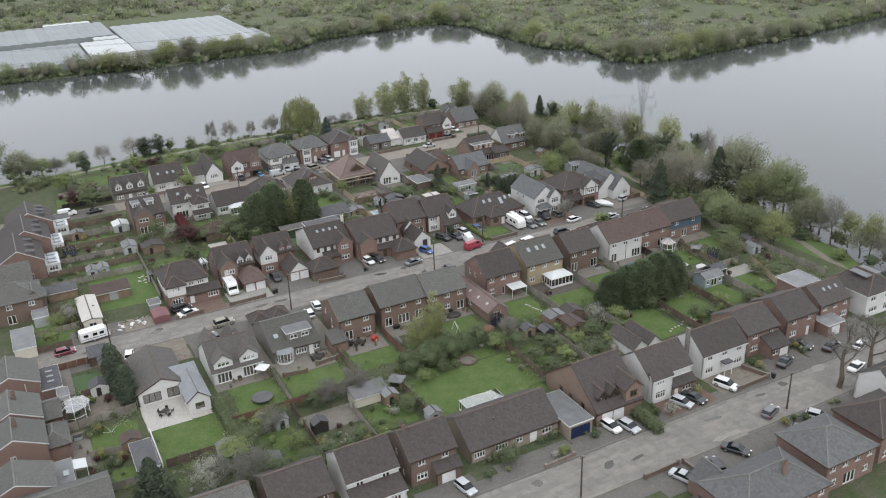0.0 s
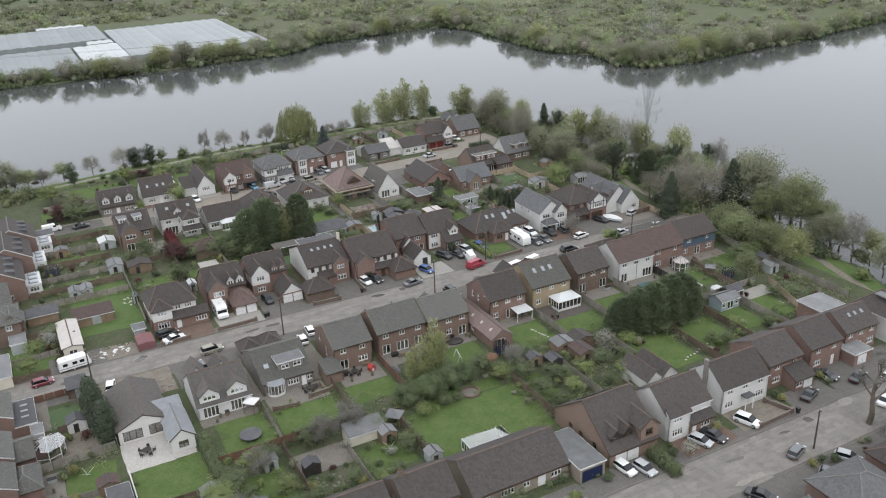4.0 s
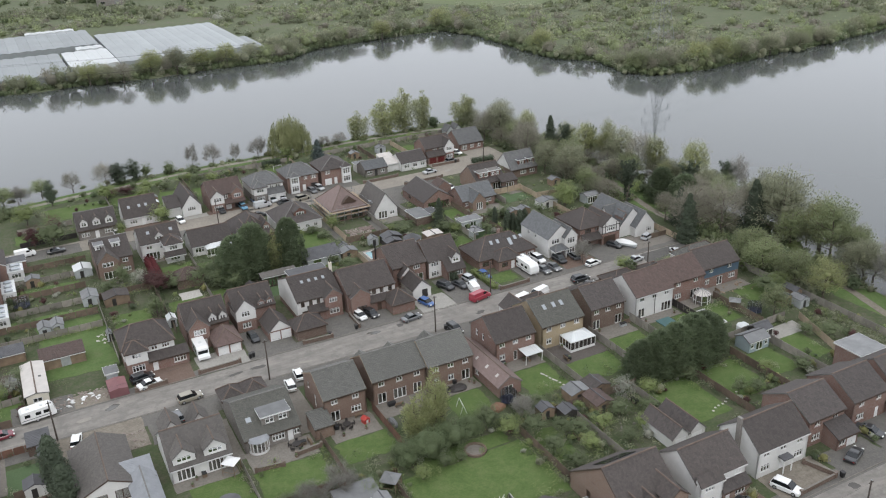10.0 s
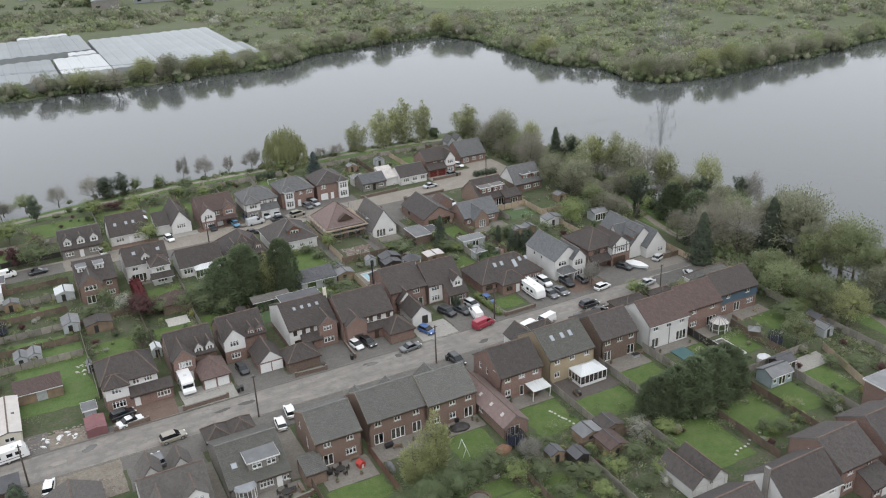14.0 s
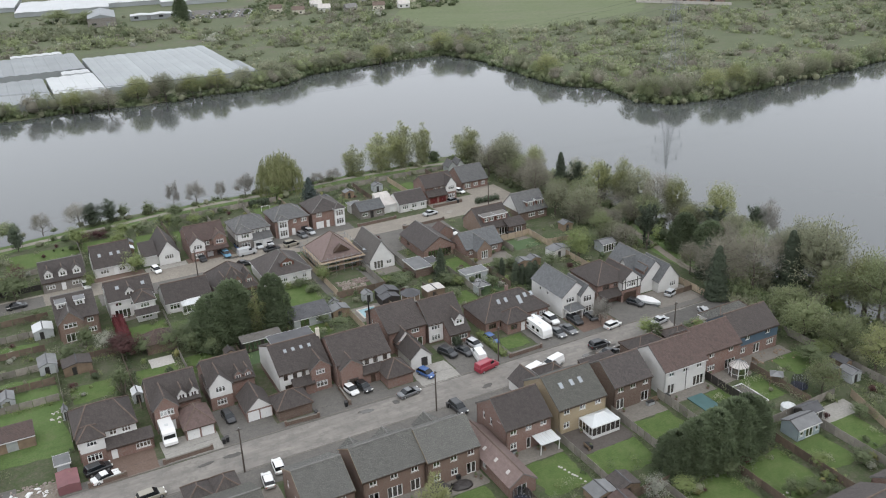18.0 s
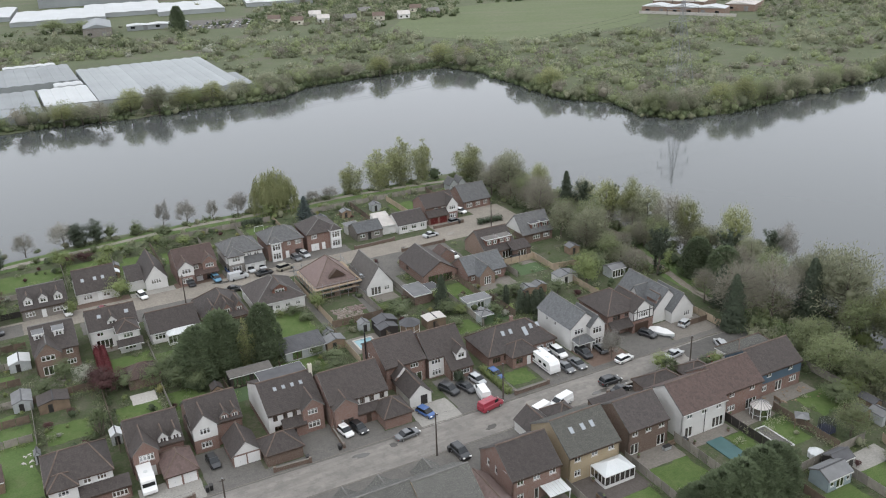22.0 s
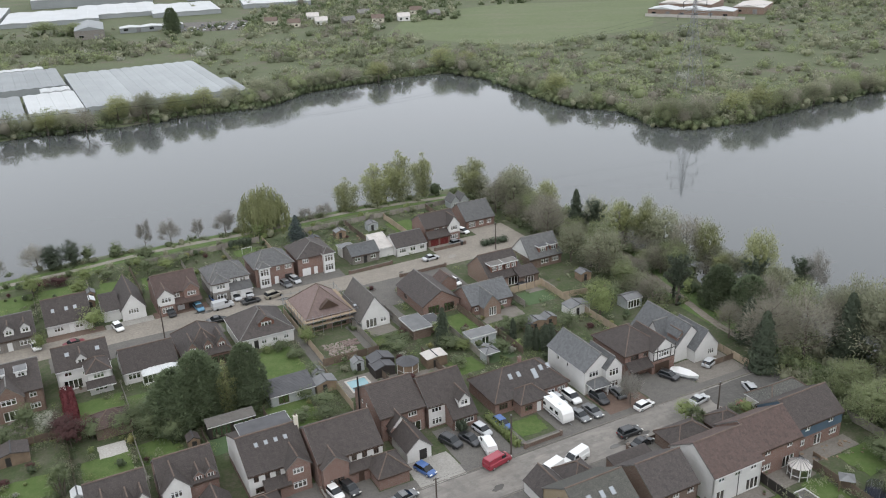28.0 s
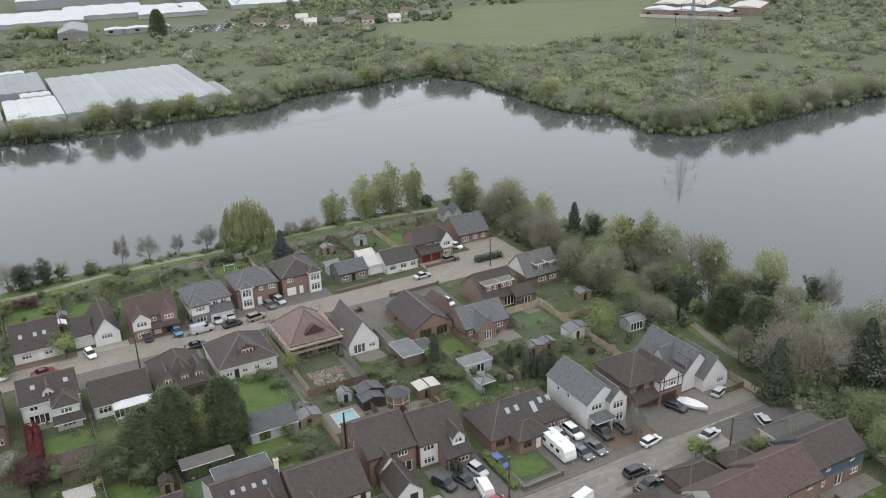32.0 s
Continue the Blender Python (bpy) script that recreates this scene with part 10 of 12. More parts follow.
patch("yard", 86.0, 95.6, 219.8, 231.5, "garden_soil", 0.02, "churned building yard behind a half-built house", "yard", 0.3)


# ---- kerbs ----
for v in (83.0, 92.75, 166.35, 174.75):
    for i in range(9):
        thing("kerb", spot(-55 + i * 24, v), "low concrete kerb stones along the road edge", "kerb", kind="structure", mesh=Mesh().box(0, 23.6, 0, 0.14, -0.1, 0.1), mat="patio_grey")


# ---- fences and walls ----
def fence(u0, v0, u1, v1, h=1.8, mat="fence_brown", label="weathered timber garden fence", step=1.83):
    ln = math.hypot(u1 - u0, v1 - v0)
    n = max(1, round(ln / step))
    s = ln / n
    s = round(s, 2)
    turn = math.degrees(math.atan2(v1 - v0, u1 - u0))
    f = thing("fence", spot(u0, v0, 0, turn), label, "fence")
    def pane():
        b, k, x0, w = Mesh(), 12, 0.05, (s - 0.1) / 12
        top, bot = [], []
        for i in range(k):
            y = -0.03 if i % 2 else -0.012
            top += [(x0 + w * i, y), (x0 + w * (i + 1), y)]
        outline = top + [(s - 0.05, 0.02), (0.05, 0.02)]
        b.loft([[(x, y, 0.08) for x, y in outline], [(x, y, h) for x, y in outline]])
        return b.done("fence_panel", mat)
    me = shared(("fp", s, h, mat), pane)
    pm = shared(("fpost", h, mat), lambda: Mesh().box(-0.05, 0.05, -0.05, 0.05, 0, h + 0.08).done("post", mat))
    for i in range(n):
        part("fence_panel", me, None, f, m=pose(i * s, 0, 0))
        if step < 2 and (i == 0 or v0 < 122):
            part("post", pm, None, f, m=pose(i * s, 0, 0))
    part("post", pm, None, f, m=pose(n * s, 0, 0))
    return f


G, B_, R_, P_ = "fence_grey", "fence_brown", "fence_red", "fence_pale"
for a in ((35.2, 130.6, 35.2, 144.0, 1.5, G), (48.8, 130.4, 48.8, 146.6, 1.6, B_), (59.8, 133.0, 59.8, 147.0, 1.8, R_), (83.4, 132.0, 83.4, 138.4, 1.7, B_), (96.0, 131.0, 96.0, 148.4, 1.7, G), (108.4, 133.4, 108.4, 149.4, 1.8, G), (118.9, 134.0, 118.9, 149.4, 1.9, G), (130.7, 136.0, 130.7, 150.0, 1.8, "cladding_dark"), (140.4, 134.0, 140.4, 148.0, 1.7, B_), (156.8, 118.0, 156.8, 166.0, 1.8, G),
          (23.8, 118.0, 23.8, 126.0, 1.7, B_), (34.6, 110.0, 34.6, 129.4, 1.7, B_), (43.8, 110.0, 43.8, 123.0, 1.7, G), (54.4, 110.6, 54.4, 128.0, 1.8, B_), (78.4, 113.0, 78.4, 128.0, 1.7, B_), (88.9, 113.0, 88.9, 128.0, 1.8, G), (102.6, 113.6, 102.6, 128.6, 1.7, G), (115.4, 112.0, 115.4, 129.0, 1.6, B_), (126.6, 112.0, 126.6, 129.0, 1.7, B_), (136.2, 112.0, 136.2, 131.0, 1.8, G),
          (24.0, 129.8, 48.6, 130.2, 1.8, R_), (84.0, 129.6, 104.0, 129.4, 1.7, B_), (128.0, 132.8, 146.0, 133.6, 1.8, G), (143.8, 118.6, 148.4, 132.0, 1.7, P_), (11.6, 123.6, 23.0, 123.6, 1.7, B_), (-1.6, 142.6, 10.2, 143.2, 1.8, G), (1.0, 132.4, 6.8, 131.6, 1.6, G), (2.9, 122.0, 10.8, 122.0, 1.6, G), (2.2, 152.6, 7.0, 153.4, 1.7, B_), (10.6, 144.0, 10.6, 160.0, 1.7, G), (5.6, 176.0, 5.4, 191.0, 1.7, B_), (-3.4, 182.0, 5.2, 182.6, 1.5, G), (-3.0, 191.4, 9.0, 191.6, 1.7, B_), (-6.0, 165.6, 8.0, 165.6, 1.5, R_), (-8.0, 174.9, 3.0, 174.9, 1.6, B_)):
    fence(*a)
for a in ((23.2, 187.0, 23.2, 218.0, 1.7, G), (35.7, 194.0, 35.7, 218.0, 1.8, B_), (46.2, 196.0, 46.2, 212.0, 1.8, G), (57.0, 197.0, 57.0, 207.0, 1.8, B_), (68.4, 197.0, 68.4, 208.0, 1.8, B_), (83.2, 201.0, 83.2, 219.0, 1.8, P_), (92.6, 201.0, 92.6, 212.0, 1.8, B_), (103.4, 197.0, 103.4, 214.0, 1.7, B_), (112.8, 202.6, 112.8, 222.0, 1.8, G), (121.0, 203.0, 121.0, 214.0, 1.8, B_), (131.0, 198.0, 131.0, 214.0, 1.7, B_), (142.8, 198.0, 142.8, 230.0, 1.8, P_), (23.4, 219.6, 48.0, 219.6, 1.7, B_), (84.0, 219.2, 96.0, 218.8, 1.8, B_), (113.0, 213.0, 132.0, 213.0, 1.7, G),
          (36.9, 221.0, 36.9, 234.0, 1.7, B_), (47.2, 219.6, 47.2, 232.4, 1.4, G), (84.6, 220.0, 84.6, 246.0, 1.9, P_), (96.0, 219.6, 96.0, 233.0, 1.7, G), (105.0, 222.0, 105.0, 236.0, 1.7, G), (119.4, 214.0, 119.4, 228.0, 1.7, B_), (133.0, 221.0, 133.0, 232.0, 1.8, G), (134.0, 229.0, 143.0, 229.0, 1.8, P_), (142.6, 221.0, 154.0, 219.0, 1.6, P_), (155.6, 176.4, 155.6, 190.0, 1.7, P_), (148.0, 180.4, 155.4, 180.4, 1.3, B_)):
    fence(*a, step=2.4)
for a in ((35.2, 271.0, 35.2, 292.0, 1.6, G), (47.6, 275.0, 47.6, 292.0, 1.6, G), (58.4, 272.0, 58.4, 292.0, 1.7, B_), (70.8, 272.0, 70.8, 292.0, 1.7, G), (82.4, 273.0, 82.4, 293.0, 1.7, G), (93.8, 274.0, 93.8, 293.0, 1.7, P_), (105.4, 275.0, 105.4, 293.0, 1.7, G), (118.2, 273.0, 118.2, 293.0, 1.7, B_), (129.8, 274.0, 129.8, 292.0, 1.8, P_), (144.0, 276.0, 144.0, 293.0, 1.7, B_), (60.0, 293.2, 93.0, 293.6, 1.7, G), (106.0, 293.6, 156.0, 293.8, 1.6, G), (2.0, 206.0, 22.6, 206.0, 1.6, G), (2.0, 213.0, 22.6, 213.0, 1.6, B_), (4.0, 220.0, 23.0, 220.0, 1.6, G), (5.0, 228.6, 22.0, 228.6, 1.6, B_), (6.0, 236.6, 24.0, 236.6, 1.6, G), (7.0, 245.0, 24.0, 245.0, 1.6, B_), (10.0, 262.6, 24.0, 262.6, 1.5, "cladding_dark"), (10.0, 273.6, 24.0, 273.6, 1.5, G)):
    fence(*a, step=2.4)


def low_wall(u0, v0, u1, v1, h=0.8, mat="brick_brown", label="low brick front garden wall", cap="patio_grey"):
    ln = math.hypot(u1 - u0, v1 - v0)
    w = thing("garden_wall", spot(u0, v0, 0, math.degrees(math.atan2(v1 - v0, u1 - u0))), label, "wall")
    part("brickwork", Mesh().box(0, ln, -0.11, 0.11, -0.1, h), mat, w)
    part("coping", Mesh().box(-0.04, ln + 0.04, -0.15, 0.15, h, h + 0.07), cap, w)
    for x in (0.2, ln - 0.2):
        part("pier", Mesh().box(x - 0.22, x + 0.22, -0.22, 0.22, -0.1, h + 0.25), mat, w)


for a in ((35.8, 175.2, 44.2, 175.4), (24.0, 175.0, 30.0, 175.2), (57.0, 175.6, 63.4, 175.2), (69.6, 176.0, 69.8, 182.0), (103.6, 175.6, 111.4, 175.8), (118.4, 161.4, 118.4, 167.0), (118.4, 167.0, 128.0, 167.2), (131.6, 167.2, 140.0, 167.4), (112.0, 98.8, 113.8, 93.8), (105.6, 93.6, 113.6, 93.9), (75.6, 82.8, 82.6, 83.0), (83.6, 77.6, 83.4, 83.0), (131.0, 262.0, 140.6, 262.2), (116.0, 251.4, 129.0, 251.6), (106.0, 259.8, 118.0, 260.2), (36.6, 140.6, 41.4, 139.8), (43.6, 141.2, 48.4, 141.6)):
    low_wall(*a)
low_wall(64.0, 92.8, 70.0, 93.2, 0.5, "brick_orange", "stone-capped low wall round a planted island", "patio_grey")


for u0, u1, v0, v1, mat, lab in ((94.4, 96.6, 214.6, 233.4, "drive_grey", "narrow worn gravel side path"), (104.6, 108.0, 226.0, 240.0, "drive_grey", "worn gravel side drive beside a bungalow"), (121.6, 131.6, 218.6, 224.0, "patio_grey", "weathered paved terrace behind a bungalow"), (86.6, 95.6, 201.6, 212.6, "patio_grey", "weathered paving round a swimming pool"), (97.0, 105.0, 203.4, 208.0, "patio_grey", "worn paving between garden huts"), (98.0, 103.6, 226.0, 230.2, "patio_grey", "worn paved terrace behind a chalet"), (82.8, 85.6, 219.0, 246.0, "drive_grey", "worn gravel side drive between fences"), (131.6, 144.4, 160.7, 166.4, "drive_grey", "worn tarmac parking yard"), (141.0, 160.0, 167.4, 174.2, "asphalt_dark", "damp dark tarmac at the road end")):
    patch("patio", u0, u1, v0, v1, mat, 0.02, lab, "patio", 0.2)
for u0, u1, v0, v1 in ((106.4, 111.0, 202.6, 208.2), (113.0, 120.6, 217.0, 226.0), (97.2, 103.4, 222.6, 225.4), (70.6, 81.0, 218.0, 231.6), (37.0, 43.0, 276.0, 286.0), (50.0, 56.4, 278.0, 287.0), (60.0, 69.4, 277.0, 285.0)):
    patch("lawn", u0, u1, v0, v1, "lawn", 0.03, LAWN, "lawn", 0.4)


# ---- sheds and garden buildings ----
def shed(u, v, w, d, wall="shed_wood", cover="felt_dark", turn=0, eave=1.9, ridge=2.5, roof="v", label="timber garden shed with a felt roof", name="shed", opening=True):
    s = house(name, u, v, label, "shed", turn)
    block(s, 0, w, 0, d, eave, ridge, roof, wall, cover, over=0.12, side=0.1, trim="trim_brown" if wall in ("shed_wood", "cladding_dark") else "upvc_white", thick=0.08, gutter=False, barge=False, rim="felt_dark",
          front=[(w * 0.3, 0.0, 0.85, 1.75, "d", "door_dark")] if opening else [])
    return s


for a in ((90.6, 130.2, 4.0, 3.2, "shed_wood", "felt_grey"), (95.0, 130.0, 3.8, 3.6, "shed_wood", "roof_umber"), (86.4, 126.2, 2.6, 2.6, "cladding_dark", "felt_dark"), (83.4, 128.8, 2.6, 2.2, "shed_wood", "felt_dark"), (92.4, 125.4, 3.6, 4.4, "shed_wood", "roof_red"), (30.2, 124.2, 2.2, 2.2, "shed_grey", "felt_grey"), (19.6, 121.0, 3.2, 2.4, "shed_grey", "felt_grey"), (49.4, 121.4, 2.6, 2.2, "shed_wood", "felt_grey"), (53.6, 112.4, 2.4, 2.2, "shed_grey", "felt_grey"), (35.4, 119.8, 2.6, 2.0, "cladding_dark", "felt_dark"), (152.0, 134.8, 2.6, 3.0, "shed_grey", "felt_grey"), (154.2, 138.2, 2.0, 3.4, "shed_wood", "felt_dark"), (150.0, 137.2, 2.4, 2.2, "shed_wood", "felt_dark")):
    shed(*a)
for a in ((6.0, 131.2, 3.2, 2.6, "shed_wood", "roof_red"), (3.7, 152.0, 3.2, 2.8, "render_white", "felt_dark"), (6.4, 160.0, 2.8, 3.2, "brick_brown", "felt_dark"), (10.2, 207.2, 2.4, 3.4, "shed_grey", "felt_grey"), (12.8, 207.4, 2.4, 3.4, "shed_grey", "felt_grey"), (24.6, 112.4, 3.4, 4.0, "shed_wood", "felt_dark"), (9.6, 235.0, 3.2, 2.6, "shed_wood", "felt_grey"), (3.0, 186.6, 1.8, 2.0, "shed_wood", "felt_grey")):
    shed(*a)
s = house("garden_store", 7.0, 122.2, "long store with a plain dark grey roof", "shed")
block(s, 0, 3.4, 0, 8.2, 2.0, 2.2, "flat", "render_white", "felt_dark", over=0.1)
thing("garden_wall", spot(10.9, 124.2), "low white wall beside a lawn", "wall", mesh=Mesh().box(0, 0.2, 0, 11.0, 0, 0.9), mat="render_white")
for a in ((20.2, 217.6, 3.4, 4.6, "shed_grey", "felt_grey"), (24.4, 214.6, 5.4, 4.0, "shed_wood", "roof_brown"), (22.6, 198.0, 0.9, 1.6, "shed_grey", "felt_grey"), (34.8, 197.2, 1.8, 2.4, "shed_grey", "poly_white"), (54.0, 203.6, 2.0, 2.2, "shed_wood", "roof_brown"), (79.4, 209.8, 4.0, 3.0, "shed_wood", "felt_grey"), (80.2, 214.4, 2.4, 2.2, "shed_grey", "felt_grey"), (91.2, 209.4, 4.2, 3.2, "cladding_dark", "felt_dark"), (127.0, 210.4, 4.6, 2.6, "shed_wood", "felt_grey"), (131.4, 210.6, 3.0, 2.4, "shed_wood", "felt_grey"), (88.6, 214.0, 2.2, 2.0, "shed_grey", "felt_grey"), (20.4, 234.6, 4.0, 4.0, "shed_grey", "poly_white"), (139.0, 212.0, 5.2, 3.4, "render_white", "felt_grey"), (126.4, 209.6, 1.6, 1.8, "shed_wood", "felt_dark"), (104.4, 283.0, 2.6, 2.2, "shed_wood", "felt_dark"), (122.0, 285.0, 3.0, 2.4, "shed_grey", "felt_grey"), (112.0, 284.0, 3.0, 2.4, "shed_wood", "felt_grey"), (46.4, 277.6, 2.0, 2.4, "shed_wood", "felt_grey"), (45.6, 273.0, 2.2, 2.4, "shed_wood", "poly_white"), (152.0, 226.0, 3.0, 2.6, "shed_wood", "felt_grey")):
    shed(*a)
s = house("summer_house", 129.6, 127.2, "pale blue garden room with a grey felt roof and white doors", "garden room")
block(s, 0, 5.2, 0, 3.6, 2.3, 3.2, "u", "shed_blue", "felt_grey", over=0.2, thick=0.1, rim="felt_dark", front=[(0.5, 0.8, 0.9, 1.1, "w1"), (1.9, 0.05, 1.7, 2.0, "f2"), (4.1, 0.8, 0.8, 1.1, "w1")])
s = house("summer_house", 134.4, 129.6, "dark garden store with a grey roof", "garden room")
block(s, 0, 3.8, 0, 2.8, 2.2, 3.0, "u", "cladding_dark", "felt_dark", over=0.15, thick=0.1, rim="felt_dark", front=[(1.6, 0.05, 1.3, 1.9, "f2")])
s = house("summer_house", 151.6, 208.4, "white glazed summer house in a corner of the garden", "garden room")
block(s, 0, 4.2, 0, 3.4, 2.3, 2.9, "u", "shed_grey", "felt_grey", over=0.15, thick=0.1, rim="felt_dark", front=[(0.4, 0.1, 3.2, 2.0, "f4")])
s = house("garden_room", 113.0, 210.4, "grey garden room with a flat roof and white doors", "garden room")
block(s, 0, 6.0, 0, 3.2, 2.4, 2.5, "flat", "shed_grey", "felt_grey", over=0.15, thick=0.1, front=[(0.8, 0.8, 1.2, 1.1, "w2"), (2.6, 0.05, 1.8, 2.0, "f2")])
s = house("pavilion", 112.6, 203.4, "small open pavilion with a grey felt roof", "pavilion")
block(s, 0, 2.8, 0, 2.6, 2.3, 2.9, "hip", "shed_grey", "felt_grey", walls="back left", over=0.2, thick=0.08, rim="felt_dark")
s = house("garden_annexe", 70.4, 209.8, "long low annexe with a dark grey felt roof", "annexe")
block(s, 0, 8.6, 0, 4.4, 2.3, 3.4, "lean", "shed_grey", "felt_dark", thick=0.15, front=[(1.5, 0.2, 2.0, 1.9, "f2", "trim_brown"), (5.0, 0.8, 1.2, 1.0, "w2")])
s = house("garden_room", 57.8, 205.2, "long low garden building with a grey-brown flat roof and dark glazed front", "annexe")
block(s, 0, 8.4, 0, 2.4, 2.6, 2.9, "lean", "cladding_dark", "felt_brown", thick=0.16, over=0.2, front=[(0.6, 0.15, 3.4, 2.1, "f4", "trim_brown"), (4.6, 0.15, 3.4, 2.1, "f4", "trim_brown")])
s = house("garden_store", 40.6, 215.0, "garden store with a plum-brown hipped roof", "annexe")
block(s, 0, 6.0, 0, 5.0, 2.3, 4.2, "hip", "brick_brown", "roof_red", rim="ridge_clay")
s = house("barn_shed", 9.4, 192.4, "long tumbledown shed with a red-brown iron roof", "shed")
block(s, 0, 8.2, 0, 4.0, 2.3, 3.0, "lean", "shed_wood", "roof_red", thick=0.1, front=[(3.6, 0.0, 1.8, 1.9, "g", "shed_grey")])
for u, v in ((100.2, 111.4), (96.8, 111.4)):
    s = house("garage", u, v, "detached garage with a white gable and dark tiles", "garage", group="garages behind the near street")
    block(s, 0, 3.4, 0, 7.6, 2.3, 3.9, "v", "render_white", "roof_dark", front=[(0.5, 0, 2.3, 2.0, "g")])
s = house("brick_store", 50.4, 123.6, "small white-walled store with a grey roof", "shed")
block(s, -6, 0.6, 0, 3.4, 2.1, 2.6, "lean", "render_cream", "felt_grey", thick=0.15)
s = house("garage", 4.0, 163.8, "small shed with a dark roof beside the road", "shed")
block(s, 1.0, 4.6, 0, 3.0, 2.1, 3.0, "lean", "brick_brown", "felt_dark")
s = house("outbuilding", 104.6, 220.0, "low outbuildings with flat grey roofs", "annexe")
block(s, 0, 4.0, 0, 6.5, 2.3, 2.4, "flat", "brick_brown", "felt_grey")
block(s, 4.2, 7.0, 1.0, 5.0, 2.2, 2.3, "flat", "brick_brown", "felt_dark")


def gazebo(u, v, r, label, cover="felt_dark", h=2.2, top=3.4, sides=8, wall=None, name="gazebo", rib=None):
    g = thing(name, spot(u, v), label, name)
    at_ = [(r * math.cos(2 * math.pi * i / sides), r * math.sin(2 * math.pi * i / sides)) for i in range(sides)]
    for x, y in at_:
        part("post", Mesh().box(x - 0.06, x + 0.06, y - 0.06, y + 0.06, 0, h), "shed_wood" if not wall else "upvc_white", g)
    for (xa, ya), (xb, yb) in zip(at_, at_[1:] + at_[:1]):
        part("roof_panel", Mesh().face((xa * 1.12, ya * 1.12, h), (xb * 1.12, yb * 1.12, h), (0, 0, top)), cover, g)
        part("rail", Mesh().tube((xa, ya, 0.8), (xb, yb, 0.8), 0.05, 0.05, 4), "shed_wood" if not wall else "upvc_white", g)
        if rib:
            part("roof_rib", Mesh().tube((xa * 1.12, ya * 1.12, h + 0.03), (0, 0, top + 0.03), 0.06, 0.04, 5).tube(((xa + xb) * 0.56, (ya + yb) * 0.56, h + 0.03), (0, 0, top + 0.03), 0.04, 0.03, 5), rib, g)
        if wall:
            part("pane", Mesh().face((xa, ya, 0.1), (xb, yb, 0.1), (xb, yb, h), (xa, ya, h)), wall, g)
    return g


gazebo(98.0, 209.2, 2.2, "octagonal garden hut with a dark shingle roof", wall="shed_wood")
gazebo(137.0, 147.8, 1.7, "octagonal glazed timber summer house with a pale tent roof", "felt_pale", 2.2, 3.5, 8, "conservatory_glass", "gazebo", "felt_grey")
gazebo(135.4, 134.4, 1.2, "small round white garden dome", "poly_white", 1.2, 2.0, 8, "poly_white")
gazebo(33.4, 142.4, 1.5, "white square garden gazebo with open sides", "upvc_white", 2.3, 2.9, 4)
gazebo(53.8, 126.2, 1.8, "timber garden arbour with a grey felt roof", "felt_grey", 1.9, 2.6, 4)
gazebo(140.6, 142.0, 1.5, "timber pergola with a felt roof", "felt_grey", 2.1, 2.6, 4)
gazebo(115.0, 211.8 - 4, 0.9, "small garden seat canopy", "felt_grey", 1.8, 2.2, 4)
gazebo(0.1, 147.6, 2.7, "octagonal white conservatory with a ribbed glass roof", "conservatory_glass", 2.4, 3.5, 8, "conservatory_glass", "conservatory", "upvc_white")
shed(101.6, 207.6, 4.4, 3.2, "shed_wood", "felt_pale", 0, 2.1, 2.3, label="garden hut with a pale flat roof")
shed(91.6, 212.0, 4.8, 3.0, "cladding_dark", "felt_dark", 0, 2.1, 2.9, label="dark timber summer house by a pool")
gazebo(103.0, 201.0, 1.3, "white patterned parasol in a back garden", "upvc_white", 2.0, 2.5, 8)


